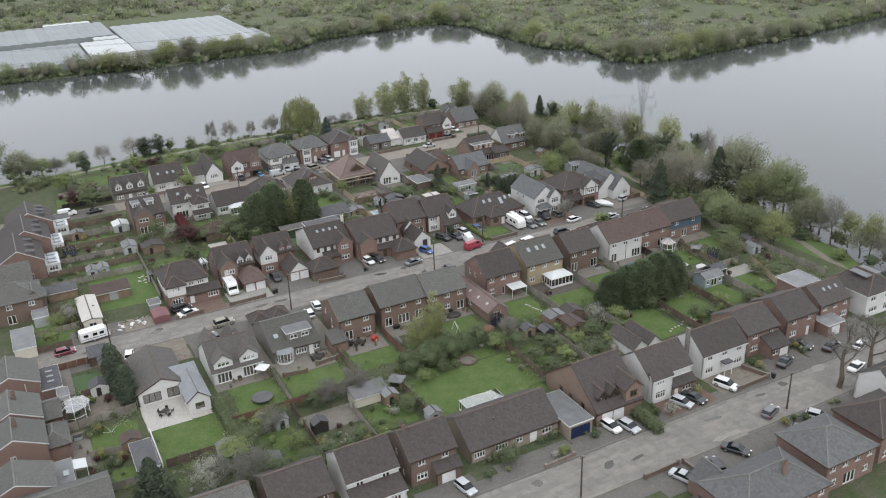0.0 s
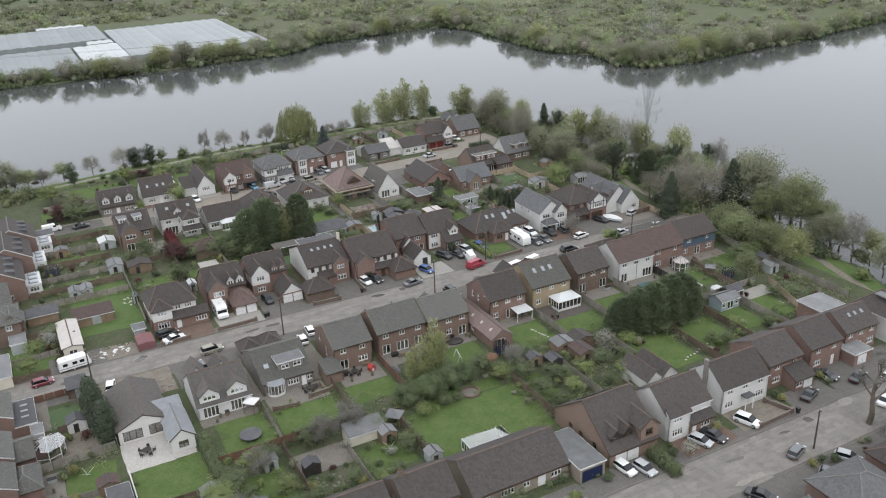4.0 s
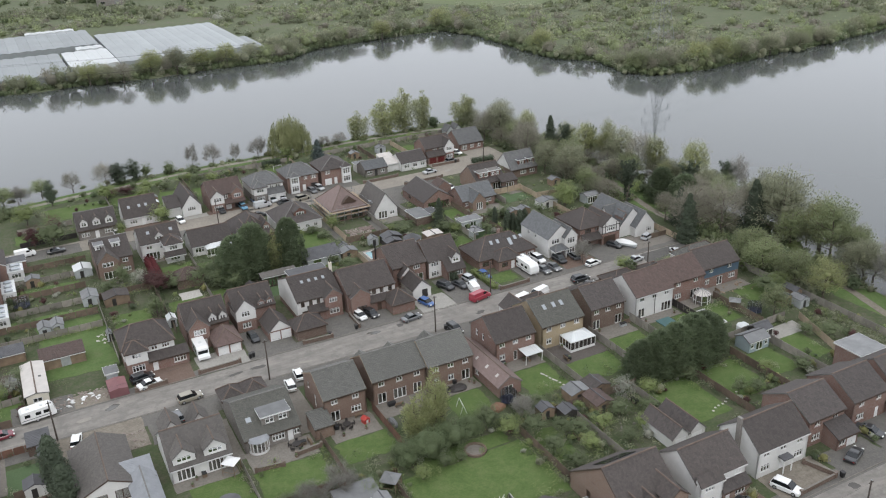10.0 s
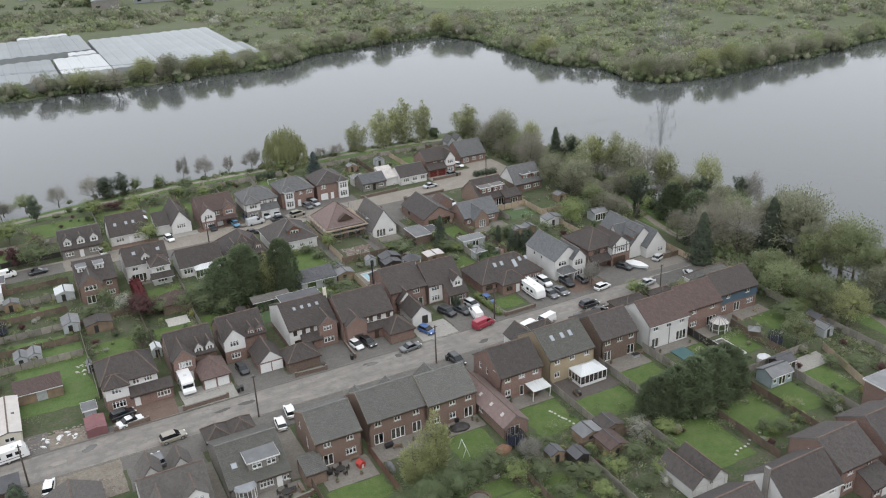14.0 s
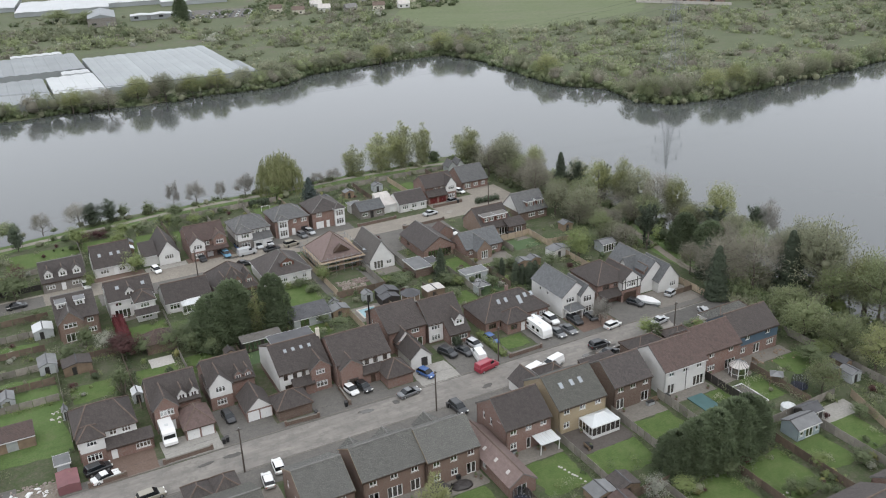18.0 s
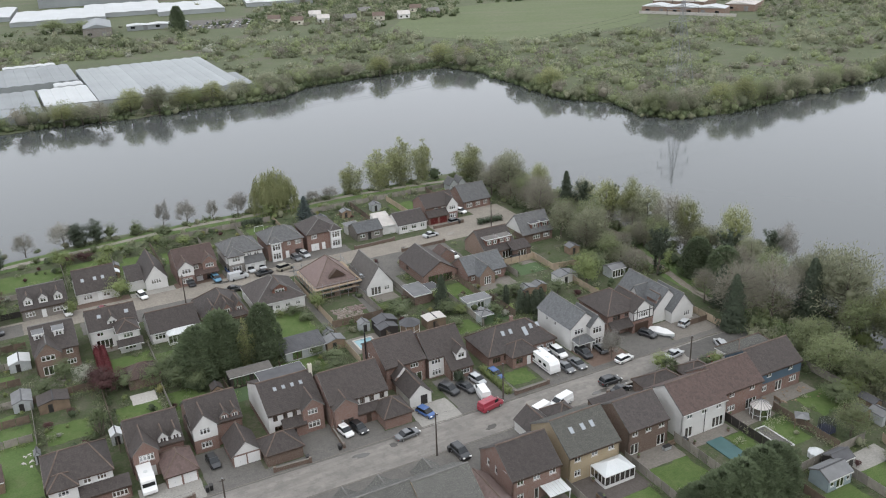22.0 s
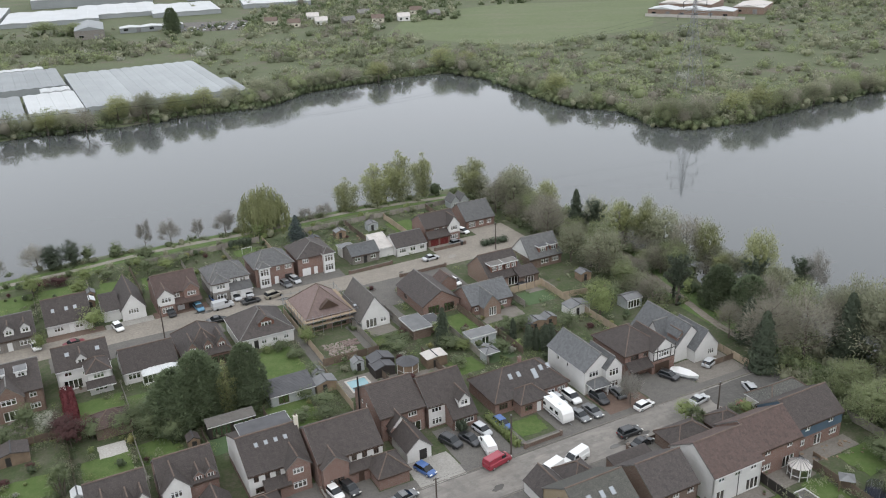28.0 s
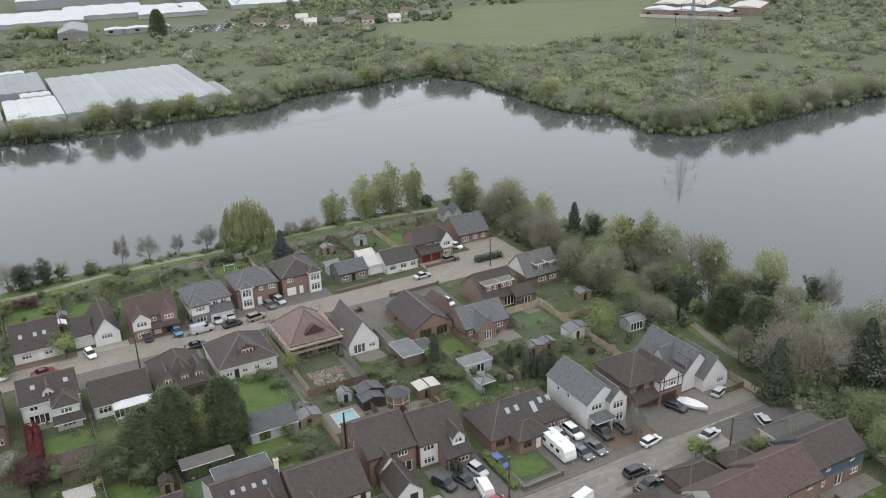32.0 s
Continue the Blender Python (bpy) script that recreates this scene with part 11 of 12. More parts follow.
def conservatory(u, v, w, d, h, label, ridge=0.9, cover="poly_white", ribs=7):
    c = thing("conservatory", spot(u, v), label, "conservatory")
    part("dwarf_wall", Mesh().box(0, w, 0, 0.15, 0, 0.55).box(0, 0.15, 0.15, d, 0, 0.55).box(w - 0.15, w, 0.15, d, 0, 0.55), "upvc_white", c)
    part("floor_slab", Mesh().box(0.15, w - 0.15, 0.15, d, 0, 0.08), "patio_grey", c)
    part("eaves_beam", Mesh().box(-0.05, w + 0.05, -0.05, 0.1, h - 0.15, h).box(-0.05, 0.1, 0.1, d, h - 0.15, h).box(w - 0.1, w + 0.05, 0.1, d, h - 0.15, h), "upvc_white", c)
    n = max(3, round(w / 0.9))
    for i in range(n + 1):
        x = w * i / n
        part("mullion", Mesh().box(x - 0.05, x + 0.05, 0, 0.1, 0.55, h - 0.15), "upvc_white", c)
        if i < n:
            part("pane", Mesh().box(x + 0.05, w * (i + 1) / n - 0.05, 0.04, 0.06, 0.55, h - 0.15), "conservatory_glass", c)
    k = max(2, round(d / 0.9))
    for x in (0.05, w - 0.05):
        for i in range(1, k + 1):
            part("mullion", Mesh().box(x - 0.05, x + 0.05, d * i / k - 0.05, d * i / k + 0.05, 0.55, h - 0.15), "upvc_white", c)
            part("pane", Mesh().box(x - 0.01, x + 0.01, d * (i - 1) / k + 0.05, d * i / k - 0.05, 0.55, h - 0.15), "conservatory_glass", c)
    i = d * 0.5
    for q in (((0, 0), (w, 0), (w - i, d * 0.55), (i, d * 0.55)), ((w, 0), (w, d), (w - i, d * 0.55), (w - i, d * 0.55)), ((w, d), (0, d), (i, d * 0.55), (w - i, d * 0.55)), ((0, d), (0, 0), (i, d * 0.55), (i, d * 0.55))):
        z = (h, h, h + ridge, h + ridge)
        b = Mesh().face(*[(x, y, zz) for (x, y), zz in zip(q, z)][: 4 if q[2] != q[3] else 3])
        part("roof_panel", b, cover, c)
        for f in range(1, ribs):
            t = f / ribs
            pa = Vector((*q[0], h)).lerp(Vector((*q[1], h)), t)
            pb = Vector((*q[3], h + ridge)).lerp(Vector((*q[2], h + ridge)), t)
            if (pa - pb).length > 0.2 and abs(q[0][0] - q[1][0]) > 1:
                part("rib", Mesh().tube(pa, pb, 0.04, 0.04, 4), "upvc_white", c)
    part("ridge_bar", Mesh().tube((i, d * 0.55, h + ridge), (w - i, d * 0.55, h + ridge), 0.07, 0.07, 5), "upvc_white", c)


conservatory(100.9, 144.9, 5.8, 3.8, 2.3, "white conservatory with a pale ribbed roof behind a yellow brick house")
conservatory(60.0, 110.2, 7.4, 3.4, 2.3, "white-framed glass conservatory behind a bungalow", 0.9, "conservatory_glass", 9)
conservatory(51.2, 230.0, 7.0, 2.6, 2.3, "long white conservatory with a pale blue-white roof", 0.7)


# ---- play things, pool, poles ----
def trampoline(u, v, r=1.9, net=False):
    t = thing("trampoline", spot(u, v), "round trampoline with a grey mat on a lawn" if not net else "round trampoline with blue padding and a dark net", "trampoline")
    ang = [2 * math.pi * i / 20 for i in range(20)]
    part("mat", Mesh().loft([[(r * 0.86 * math.cos(a), r * 0.86 * math.sin(a), z) for a in ang] for z in (0.78, 0.8)]), "felt_dark", t)
    part("pad", Mesh().loft([[(r * q * math.cos(a), r * q * math.sin(a), z) for a in ang] for q, z in ((0.84, 0.8), (1.0, 0.8), (1.0, 0.88), (0.84, 0.88))]), "felt_dark" if not net else "door_navy", t)
    if net:
        part("net", Mesh().loft([[(r * 0.97 * math.cos(a), r * 0.97 * math.sin(a), z) for a in ang] for z in (0.9, 2.4)]), "net", t)
    for i in range(6):
        a = 2 * math.pi * i / 6
        part("leg", Mesh().tube((r * 0.95 * math.cos(a), r * 0.95 * math.sin(a), 0), (r * 0.95 * math.cos(a), r * 0.95 * math.sin(a), 0.8 if not net else 2.4), 0.035, 0.035, 6), "metal_grey", t)


trampoline(30.9, 134.8)
trampoline(81.6, 136.6, 1.5, True)
trampoline(142.6, 138.4, 1.5, True)
trampoline(8.0, 224.4, 1.7, True)
p = thing("swimming_pool", spot(85.8, 207.2), "small outdoor swimming pool with pale stone edges", "pool")
part("basin_rim", Mesh().box(-0.4, 4.1, -0.4, 0, 0, 0.12).box(-0.4, 4.1, 4.0, 4.4, 0, 0.12).box(-0.4, 0, 0, 4.0, 0, 0.12).box(3.7, 4.1, 0, 4.0, 0, 0.12), "patio_pale", p)
part("pool_surface", Mesh().box(0, 3.7, 0, 4.0, 0.0, 0.06), "pool_water", p)
p = thing("pool_cover", spot(123.2, 138.4), "teal pool cover beside a lawn", "pool cover", mesh=Mesh().box(0, 3.4, 0, 8.0, 0.02, 0.16), mat="teal_cover")
p = thing("raised_bed", spot(132.8, 138.4), "long white-edged timber frame on a lawn", "raised bed")
part("frame", Mesh().box(0, 2.4, 0, 0.15, 0, 0.25).box(0, 2.4, 6.5, 6.65, 0, 0.25).box(0, 0.15, 0.15, 6.5, 0, 0.25).box(2.25, 2.4, 0.15, 6.5, 0, 0.25), "upvc_white", p)
part("filling", Mesh().box(0.15, 2.25, 0.15, 6.5, 0, 0.08), "drive_grey", p)
g = thing("goal_frame", spot(86.6, 287.4), "white football goal frame on a lawn", "goal")
for a, c in (((0, 0, 0), (0, 0, 1.6)), ((2.6, 0, 0), (2.6, 0, 1.6)), ((0, 0, 1.6), (2.6, 0, 1.6))):
    part("bar", Mesh().tube(a, c, 0.06, 0.06, 6), "upvc_white", g)
s = thing("swing_frame", spot(73.0, 137.6, 0, 78), "white metal garden swing frame", "swing")
for a, c in (((0, -0.6, 0), (0, 0, 1.8)), ((0, 0.6, 0), (0, 0, 1.8)), ((2.6, -0.6, 0), (2.6, 0, 1.8)), ((2.6, 0.6, 0), (2.6, 0, 1.8)), ((0, 0, 1.8), (2.6, 0, 1.8))):
    part("bar", Mesh().tube(a, c, 0.05, 0.05, 6), "upvc_white", s)


def garden_set(u, v, label="dark round garden table with chairs on a patio"):
    t = thing("garden_table", spot(u, v), label, "table")
    part("tabletop", Mesh().tube((0, 0, 0.68), (0, 0, 0.74), 0.75, 0.75, 14), "cladding_dark", t)
    part("pedestal", Mesh().tube((0, 0, 0), (0, 0, 0.68), 0.1, 0.08, 8), "cladding_dark", t)
    for i in range(5):
        a = 2 * math.pi * i / 5
        c = thing("garden_chair", spot(u, v) @ pose(1.15 * math.cos(a), 1.15 * math.sin(a), 0, 0, 0, math.degrees(a)), "dark woven garden chair by a table", "chair", "garden chairs")
        part("seat", Mesh().box(-0.25, 0.25, -0.25, 0.25, 0.38, 0.45), "cladding_dark", c)
        part("backrest", Mesh().box(0.22, 0.28, -0.25, 0.25, 0.45, 0.9), "cladding_dark", c)
        for x in (-0.2, 0.2):
            for y in (-0.2, 0.2):
                part("leg", Mesh().box(x - 0.03, x + 0.03, y - 0.03, y + 0.03, 0, 0.38), "cladding_dark", c)


garden_set(14.6, 139.6)
garden_set(44.6, 143.6)
garden_set(73.0, 145.6)
garden_set(54.0, 144.6)


def parasol(u, v, col, r=1.4):
    p = thing("parasol", spot(u, v), "closed-weave garden parasol on a pole", "parasol")
    part("pole", Mesh().tube((0, 0, 0), (0, 0, 2.4), 0.04, 0.04, 6), "metal_grey", p)
    part("canopy", Mesh().loft([[(r * math.cos(a), r * math.sin(a), 2.0) for a in [2 * math.pi * i / 8 for i in range(8)]], [(0.05 * math.cos(a), 0.05 * math.sin(a), 2.5) for a in [2 * math.pi * i / 8 for i in range(8)]]]), col, p)


parasol(71.6, 144.2, "cladding_dark", 1.7)


def bin_(u, v):
    m = spot(u, v, 0.04)
    if "bin" in BUILT:
        return copy_thing(BUILT["bin"], m)
    b = BUILT["bin"] = thing("wheelie_bin", m, "black plastic wheelie bin by a gateway", "bin", "wheelie bins")
    part("body", Mesh().loft([[(-0.22, -0.25, 0.05), (0.22, -0.25, 0.05), (0.22, 0.25, 0.05), (-0.22, 0.25, 0.05)], [(-0.29, -0.33, 1.0), (0.29, -0.33, 1.0), (0.29, 0.33, 1.0), (-0.29, 0.33, 1.0)]]), "black_plastic", b)
    part("lid", Mesh().prism([(-0.36, 1.0), (0.36, 1.0), (0.34, 1.1), (-0.3, 1.06)], -0.3, 0.3, 0), "door_dark", b)


for u, v in ((46.2, 176.0), (46.9, 176.2), (68.8, 176.0), (63.0, 175.8), (84.6, 166.0), (85.2, 166.2), (86.4, 112.0), (76.2, 97.8), (114.4, 93.4), (139.2, 262.0)):
    bin_(u, v)


def pole(u, v, h, label="dark timber telegraph pole by the road", arm=True):
    p = thing("telegraph_pole", spot(u, v), label, "pole")
    part("shaft", Mesh().tube((0, 0, -0.3), (0, 0, h), 0.16, 0.11, 8), "pole_wood", p)
    part("cap", Mesh().tube((0, 0, h), (0, 0, h + 0.12), 0.13, 0.05, 8), "metal_grey", p)
    if arm:
        part("crossarm", Mesh().box(-0.45, 0.45, -0.05, 0.05, h - 0.45, h - 0.35), "pole_wood", p)


for u, v, h in ((47.1, 166.3, 8.6), (82.3, 166.1, 8.4), (108.8, 85.2, 7.4), (9.6, 166.4, 8.0), (58.6, 247.6, 8.2), (145.4, 254.6, 7.4), (100.8, 175.2, 7.8), (137.4, 166.0, 7.6), (64.8, 84.4, 7.6)):
    pole(u, v, h)
for (u0, v0, h0), (u1, v1, h1) in ((((9.6, 166.4, 7.7)), (47.1, 166.3, 8.3)), ((47.1, 166.3, 8.3), (82.3, 166.1, 8.1)), ((82.3, 166.1, 8.1), (137.4, 166.0, 7.3)), ((64.8, 84.4, 7.3), (108.8, 85.2, 7.1))):
    pa, pb = Vector((*xy(u0, v0), h0)), Vector((*xy(u1, v1), h1))
    b = Mesh()
    b.cable([pa.lerp(pb, k / 10) - Vector((0, 0, 2 * (k / 10) * (1 - k / 10))) for k in range(11)], 0.012, 3)
    thing("telephone_cable", Matrix(), "thin black cable slung between poles", "cable", mesh=b, mat="black_plastic")

# ---- scaffolding round the half-built house ----
s = thing("scaffold", spot(85.2, 233.2), "steel tube scaffolding with timber boards round new walls", "scaffolding")
W_, D_ = 12.4, 14.8
for i in range(7):
    for y in (0, D_):
        part("standard", Mesh().tube((W_ * i / 6, y, 0), (W_ * i / 6, y, 4.6), 0.05, 0.05, 5), "steel_galv", s)
for i in range(1, 7):
    for x in (0, W_):
        part("standard", Mesh().tube((x, D_ * i / 7, 0), (x, D_ * i / 7, 4.6), 0.05, 0.05, 5), "steel_galv", s)
for z in (1.9, 3.0, 4.0):
    for y in (0, D_):
        part("ledger", Mesh().tube((-0.3, y, z), (W_ + 0.3, y, z), 0.045, 0.045, 5), "steel_galv", s)
    for x in (0, W_):
        part("ledger", Mesh().tube((x, -0.3, z), (x, D_ + 0.3, z), 0.045, 0.045, 5), "steel_galv", s)
for z in (1.95, 3.05):
    part("board", Mesh().box(0, W_, 0.05, 0.95, z, z + 0.06), "scaffold_board", s)
    part("board", Mesh().box(0.05, 0.95, 1.0, D_ - 1.0, z, z + 0.06), "scaffold_board", s)
    part("board", Mesh().box(W_ - 0.95, W_ - 0.05, 1.0, D_ - 1.0, z, z + 0.06), "scaffold_board", s)


# ---- rubble and litter heaps, past counting ----
def litter(name, u0, u1, v0, v1, n, size, mat, label):
    rnd = random.Random(int(u0 * 10))
    b = Mesh()
    for _ in range(n):
        x, y, s = rnd.uniform(0, u1 - u0), rnd.uniform(0, v1 - v0), size * rnd.uniform(0.4, 1.4)
        a, q, t = rnd.uniform(0, 3), s * rnd.uniform(0.3, 0.9), s * rnd.uniform(0.2, 0.6)
        ring_ = [(x + s * math.cos(a), y + s * math.sin(a)), (x - q * math.sin(a), y + q * math.cos(a)), (x - s * math.cos(a), y - s * math.sin(a)), (x + q * math.sin(a), y - q * math.cos(a))]
        b.loft([[(p, r, 0.0) for p, r in ring_], [(x + (p - x) * 0.7, y + (r - y) * 0.7, t) for p, r in ring_]])
    thing(name, spot(u0, v0), label, "rubble", kind="stuff", mesh=b, mat=mat)


litter("rubble", 87.0, 93.0, 222.0, 227.6, 220, 0.4, "rubble", "heap of broken bricks and plaster in a building yard")
litter("rubble", 91.0, 94.4, 224.6, 227.4, 60, 0.5, "roof_pink", "stacked pink roof tiles in a building yard")
litter("yard_rubble", 19.4, 23.4, 157.2, 162.4, 70, 0.3, "rubble", "heap of dusty rubble beside a bungalow")
litter("yard_litter", 10.0, 19.4, 175.6, 180.6, 110, 0.32, "rubble", "builders' rubble and bags in a muddy yard")
litter("yard_bags", 12.4, 18.2, 175.8, 179.4, 16, 0.55, "upvc_white", "white builders' bags in a muddy yard")
litter("yard_litter", 20.6, 22.6, 198.0, 203.0, 12, 0.35, "felt_pale", "white sheets lying in rough grass")
litter("garden_litter", 34.8, 43.6, 110.5, 119.0, 60, 0.4, "patio_grey", "pots and odd garden things")
litter("garden_litter", 84.0, 102.0, 119.0, 129.0, 120, 0.35, "patio_grey", "pots, planters and odd garden things")
litter("garden_litter", 141.0, 152.0, 147.0, 151.5, 34, 0.35, "shed_wood", "garden furniture and odd things on a patio")
litter("garden_litter", 24.0, 30.0, 224.0, 230.0, 36, 0.4, "patio_grey", "garden furniture on a patio")
litter("garden_litter", 112.0, 120.0, 280.0, 290.0, 70, 0.4, "shed_wood", "stacked timber and odd things behind a bungalow")
c = thing("tool_store", spot(23.0, 175.4), "dull maroon tarpaulin-covered stack by the road", "stack")
part("covered_pile", Mesh().prism([(-3.4, 0), (0, 0), (0, 1.5), (-1.7, 1.8), (-3.4, 1.5)], -0.2, 4.4), "tarp_pink", c)
b = house("scrap_store", 20.0, 181.0, "small rusty grey open-fronted store", "shed")
block(b, 0, 2.0, 0, 2.6, 2.0, 2.2, "flat", "shed_grey", "felt_grey", thick=0.08)


# ---- planted borders along the garden fences ----
def border(u0, v0, u1, v1, leaf, label, high=0.8):
    ln = math.hypot(u1 - u0, v1 - v0)
    n = max(3, int(ln * 1.5))
    c = np.stack([RNG.uniform(0, ln, n), RNG.normal(0, 0.28, n), np.zeros(n)], -1)
    r = RNG.uniform(0.25, 0.62, n) * high
    c[:, 2] = r * 0.6
    ob = new("plant_border", fast_mesh("plant_border", *clumps(c, r, 26, 0.17, 0.0, -0.2), leaf))
    ob.matrix_basis = spot(u0, v0, 0.02, math.degrees(math.atan2(v1 - v0, u1 - u0)))
    tagged(ob, label, "plants", kind="stuff")


tone = (("leaf_mid", "mixed green plants in a bed along a fence"), ("leaf_hedge", "dark evergreen plants in a bed along a fence"), ("leaf_bright", "fresh green plants in a bed along a fence"), ("leaf_olive", "grey-green plants in a bed along a fence"))
beds = random.Random(9)
rows = ((35.0, 131.0, 143.0), (48.0, 131.0, 143.0), (60.6, 133.4, 141.0), (83.0, 132.6, 138.0), (95.2, 131.6, 143.0), (107.6, 134.0, 143.0), (119.6, 134.6, 146.0), (140.0, 134.6, 146.0), (156.0, 119.0, 148.0), (23.0, 118.0, 126.0), (34.0, 110.6, 129.0), (35.4, 110.6, 119.0), (43.2, 110.6, 122.0), (44.6, 110.6, 122.0), (53.6, 111.0, 127.0), (55.2, 112.0, 127.0), (77.6, 113.4, 128.0), (79.4, 113.4, 127.6), (88.2, 113.4, 127.6), (89.8, 113.4, 127.6), (101.8, 114.0, 128.0), (103.4, 114.0, 128.0), (114.8, 112.6, 128.4), (116.2, 112.6, 128.4), (125.8, 112.6, 128.4), (127.4, 112.6, 128.4), (135.4, 112.6, 130.0), (137.0, 112.6, 118.0),
        (24.0, 198.0, 217.0), (35.0, 198.0, 217.0), (36.6, 198.0, 217.0), (45.4, 197.0, 211.0), (47.0, 197.0, 211.0), (56.2, 198.0, 206.0), (67.6, 198.0, 207.0), (69.2, 198.0, 207.0), (82.4, 201.6, 218.0), (93.4, 202.0, 212.0), (104.2, 198.0, 213.0), (112.0, 203.0, 221.0), (130.2, 199.0, 213.0), (131.8, 199.0, 213.0), (142.0, 199.0, 229.0), (36.0, 271.6, 291.0), (48.4, 276.0, 291.0), (57.6, 273.0, 291.0), (71.6, 273.0, 291.0), (83.2, 274.0, 292.0), (94.6, 275.0, 292.0), (106.2, 276.0, 292.0), (119.0, 274.0, 292.0), (130.6, 275.0, 291.0))
for u, va, vb in rows:
    lf, lb = tone[beds.randrange(4)]
    border(u, va, u, vb, lf, lb, beds.uniform(0.7, 1.5))
for ua, ub, v in ((24.0, 48.0, 129.0), (24.0, 35.0, 131.0), (84.0, 104.0, 128.6), (84.0, 104.0, 130.4), (104.0, 127.0, 128.0), (128.0, 146.0, 132.0), (2.0, 22.0, 206.8), (2.0, 22.0, 212.2), (4.0, 22.0, 219.2), (5.0, 22.0, 227.8), (5.0, 22.0, 229.4), (6.0, 23.0, 236.0), (7.0, 23.0, 244.2), (24.0, 47.0, 218.8), (24.0, 36.0, 220.4), (113.0, 131.0, 212.2), (60.0, 92.0, 292.6), (107.0, 155.0, 292.8), (56.0, 70.0, 98.6), (2.0, 10.0, 142.2), (-1.0, 8.0, 165.8), (1.0, 22.0, 205.2), (56.0, 77.0, 111.8)):
    lf, lb = tone[beds.randrange(4)]
    border(ua, v, ub, v, lf, lb, beds.uniform(0.8, 1.6))
ring_wall = thing("fire_circle", spot(69.6, 127.6), "sunken round brick seating circle on a lawn", "seating circle")
arc = [2 * math.pi * i / 16 for i in range(16)]
part("brick_ring", Mesh().loft([[(q * math.cos(a), q * math.sin(a), z) for a in arc] for q, z in ((1.9, 0.0), (1.9, 0.4), (1.6, 0.4), (1.6, 0.06))]), "brick_brown", ring_wall)
part("paving", Mesh().tube((0, 0, 0.03), (0, 0, 0.07), 1.6, 1.6, 16), "patio_grey", ring_wall)


# ---- odds and ends in the gardens ----
def pot(u, v, r=0.28):
    t = thing("plant_pot", spot(u, v, 0.04), "clay plant pot with a small green plant", "plant pot", "garden pots")
    part("pot", shared("pot", lambda: Mesh().loft([[(q * math.cos(a), q * math.sin(a), z) for a in [math.pi * i / 5 for i in range(10)]] for q, z in ((0.2, 0.0), (0.3, 0.45), (0.27, 0.45), (0.25, 0.38))]).done("pot", "brick_orange")), None, t)
    part("plant", shared("pot_plant", lambda: fast_mesh("plant", *clumps(np.array([[0, 0, 0.6]]), np.array([0.34]), 40, 0.15, 0.6), "leaf_mid")), None, t)


def bench(u, v, turn, label="weathered timber garden bench"):
    b = thing("garden_bench", spot(u, v, 0.04, turn), label, "bench")
    part("seat", Mesh().box(0, 1.5, 0, 0.45, 0.4, 0.45), "shed_wood", b)
    part("backrest", Mesh().box(0, 1.5, 0.42, 0.48, 0.5, 0.95), "shed_wood", b)
    for x in (0.05, 1.4):
        part("leg", Mesh().box(x, x + 0.06, 0.02, 0.46, 0, 0.4), "shed_wood", b)


def storage_box(u, v, turn, mat, label):
    b = thing("storage_box", spot(u, v, 0.04, turn), label, "storage box")
    part("body", Mesh().box(0, 1.4, 0, 0.7, 0, 0.6), mat, b)
    part("lid", Mesh().prism([(-0.03, 0.6), (0.73, 0.6), (0.7, 0.72), (0.0, 0.66)], -0.03, 1.43, 0), "black_plastic", b)


def clothes_airer(u, v):
    c = thing("rotary_airer", spot(u, v), "white rotary clothes airer standing on a lawn", "clothes airer")
    part("pole", Mesh().tube((0, 0, 0), (0, 0, 1.9), 0.03, 0.03, 6), "steel_galv", c)
    for i in range(4):
        a = math.pi * i / 2 + 0.4
        part("arm", Mesh().tube((0, 0, 1.2), (1.3 * math.cos(a), 1.3 * math.sin(a), 1.85), 0.025, 0.02, 5), "upvc_white", c)


for u, v in ((5.0, 137.0), (49.4, 118.6)):
    clothes_airer(u, v)
odd = random.Random(77)
for ua, ub, va, vb, n in ((-1.6, 1.4, 131, 141, 4), (36.8, 47.2, 141, 145.6, 6), (51, 59, 142, 146.6, 4), (61, 80, 144.4, 147.6, 8), (86.4, 94.6, 145, 148, 4), (97, 100.6, 142.4, 148, 4), (109.6, 117.6, 146, 149.4, 4), (119.6, 130, 146.6, 150, 5), (132, 145, 146.8, 151, 6), (34.8, 43.6, 110.6, 119, 5), (84.4, 101.6, 113, 128.6, 8), (24.6, 33.6, 142, 144, 3), (70, 82, 197, 200, 3), (94, 102, 197, 201, 3), (36.8, 46, 234.2, 235.8, 3)):
    for i in range(n):
        u, v = odd.uniform(ua, ub), odd.uniform(va, vb)
        k = i % 4
        if k in (0, 2):
            pot(u, v)
        elif k == 1:
            storage_box(u, v, odd.choice((0, 90)), odd.choice(("shed_wood", "shed_grey", "black_plastic")), "low garden storage box with a dark lid")
        else:
            bench(u, v, odd.choice((0, 90, 180)))


def heap(name, u, v, w, d, h, mat, label, seed):
    """A loose sagging cover over odd things."""
    rnd = random.Random(seed)
    rings = []
    for k, z in ((1.0, 0.0), (0.96, 0.45), (0.72, 0.85), (0.3, 1.0)):
        rings.append([(w * 0.5 * k * math.cos(a) * rnd.uniform(0.85, 1.12), d * 0.5 * k * math.sin(a) * rnd.uniform(0.85, 1.12), h * z * rnd.uniform(0.88, 1.08)) for a in (2 * math.pi * i / 14 for i in range(14))])
    thing(name, spot(u, v, 0.03), label, "cover", mesh=Mesh().loft(rings), mat=mat)


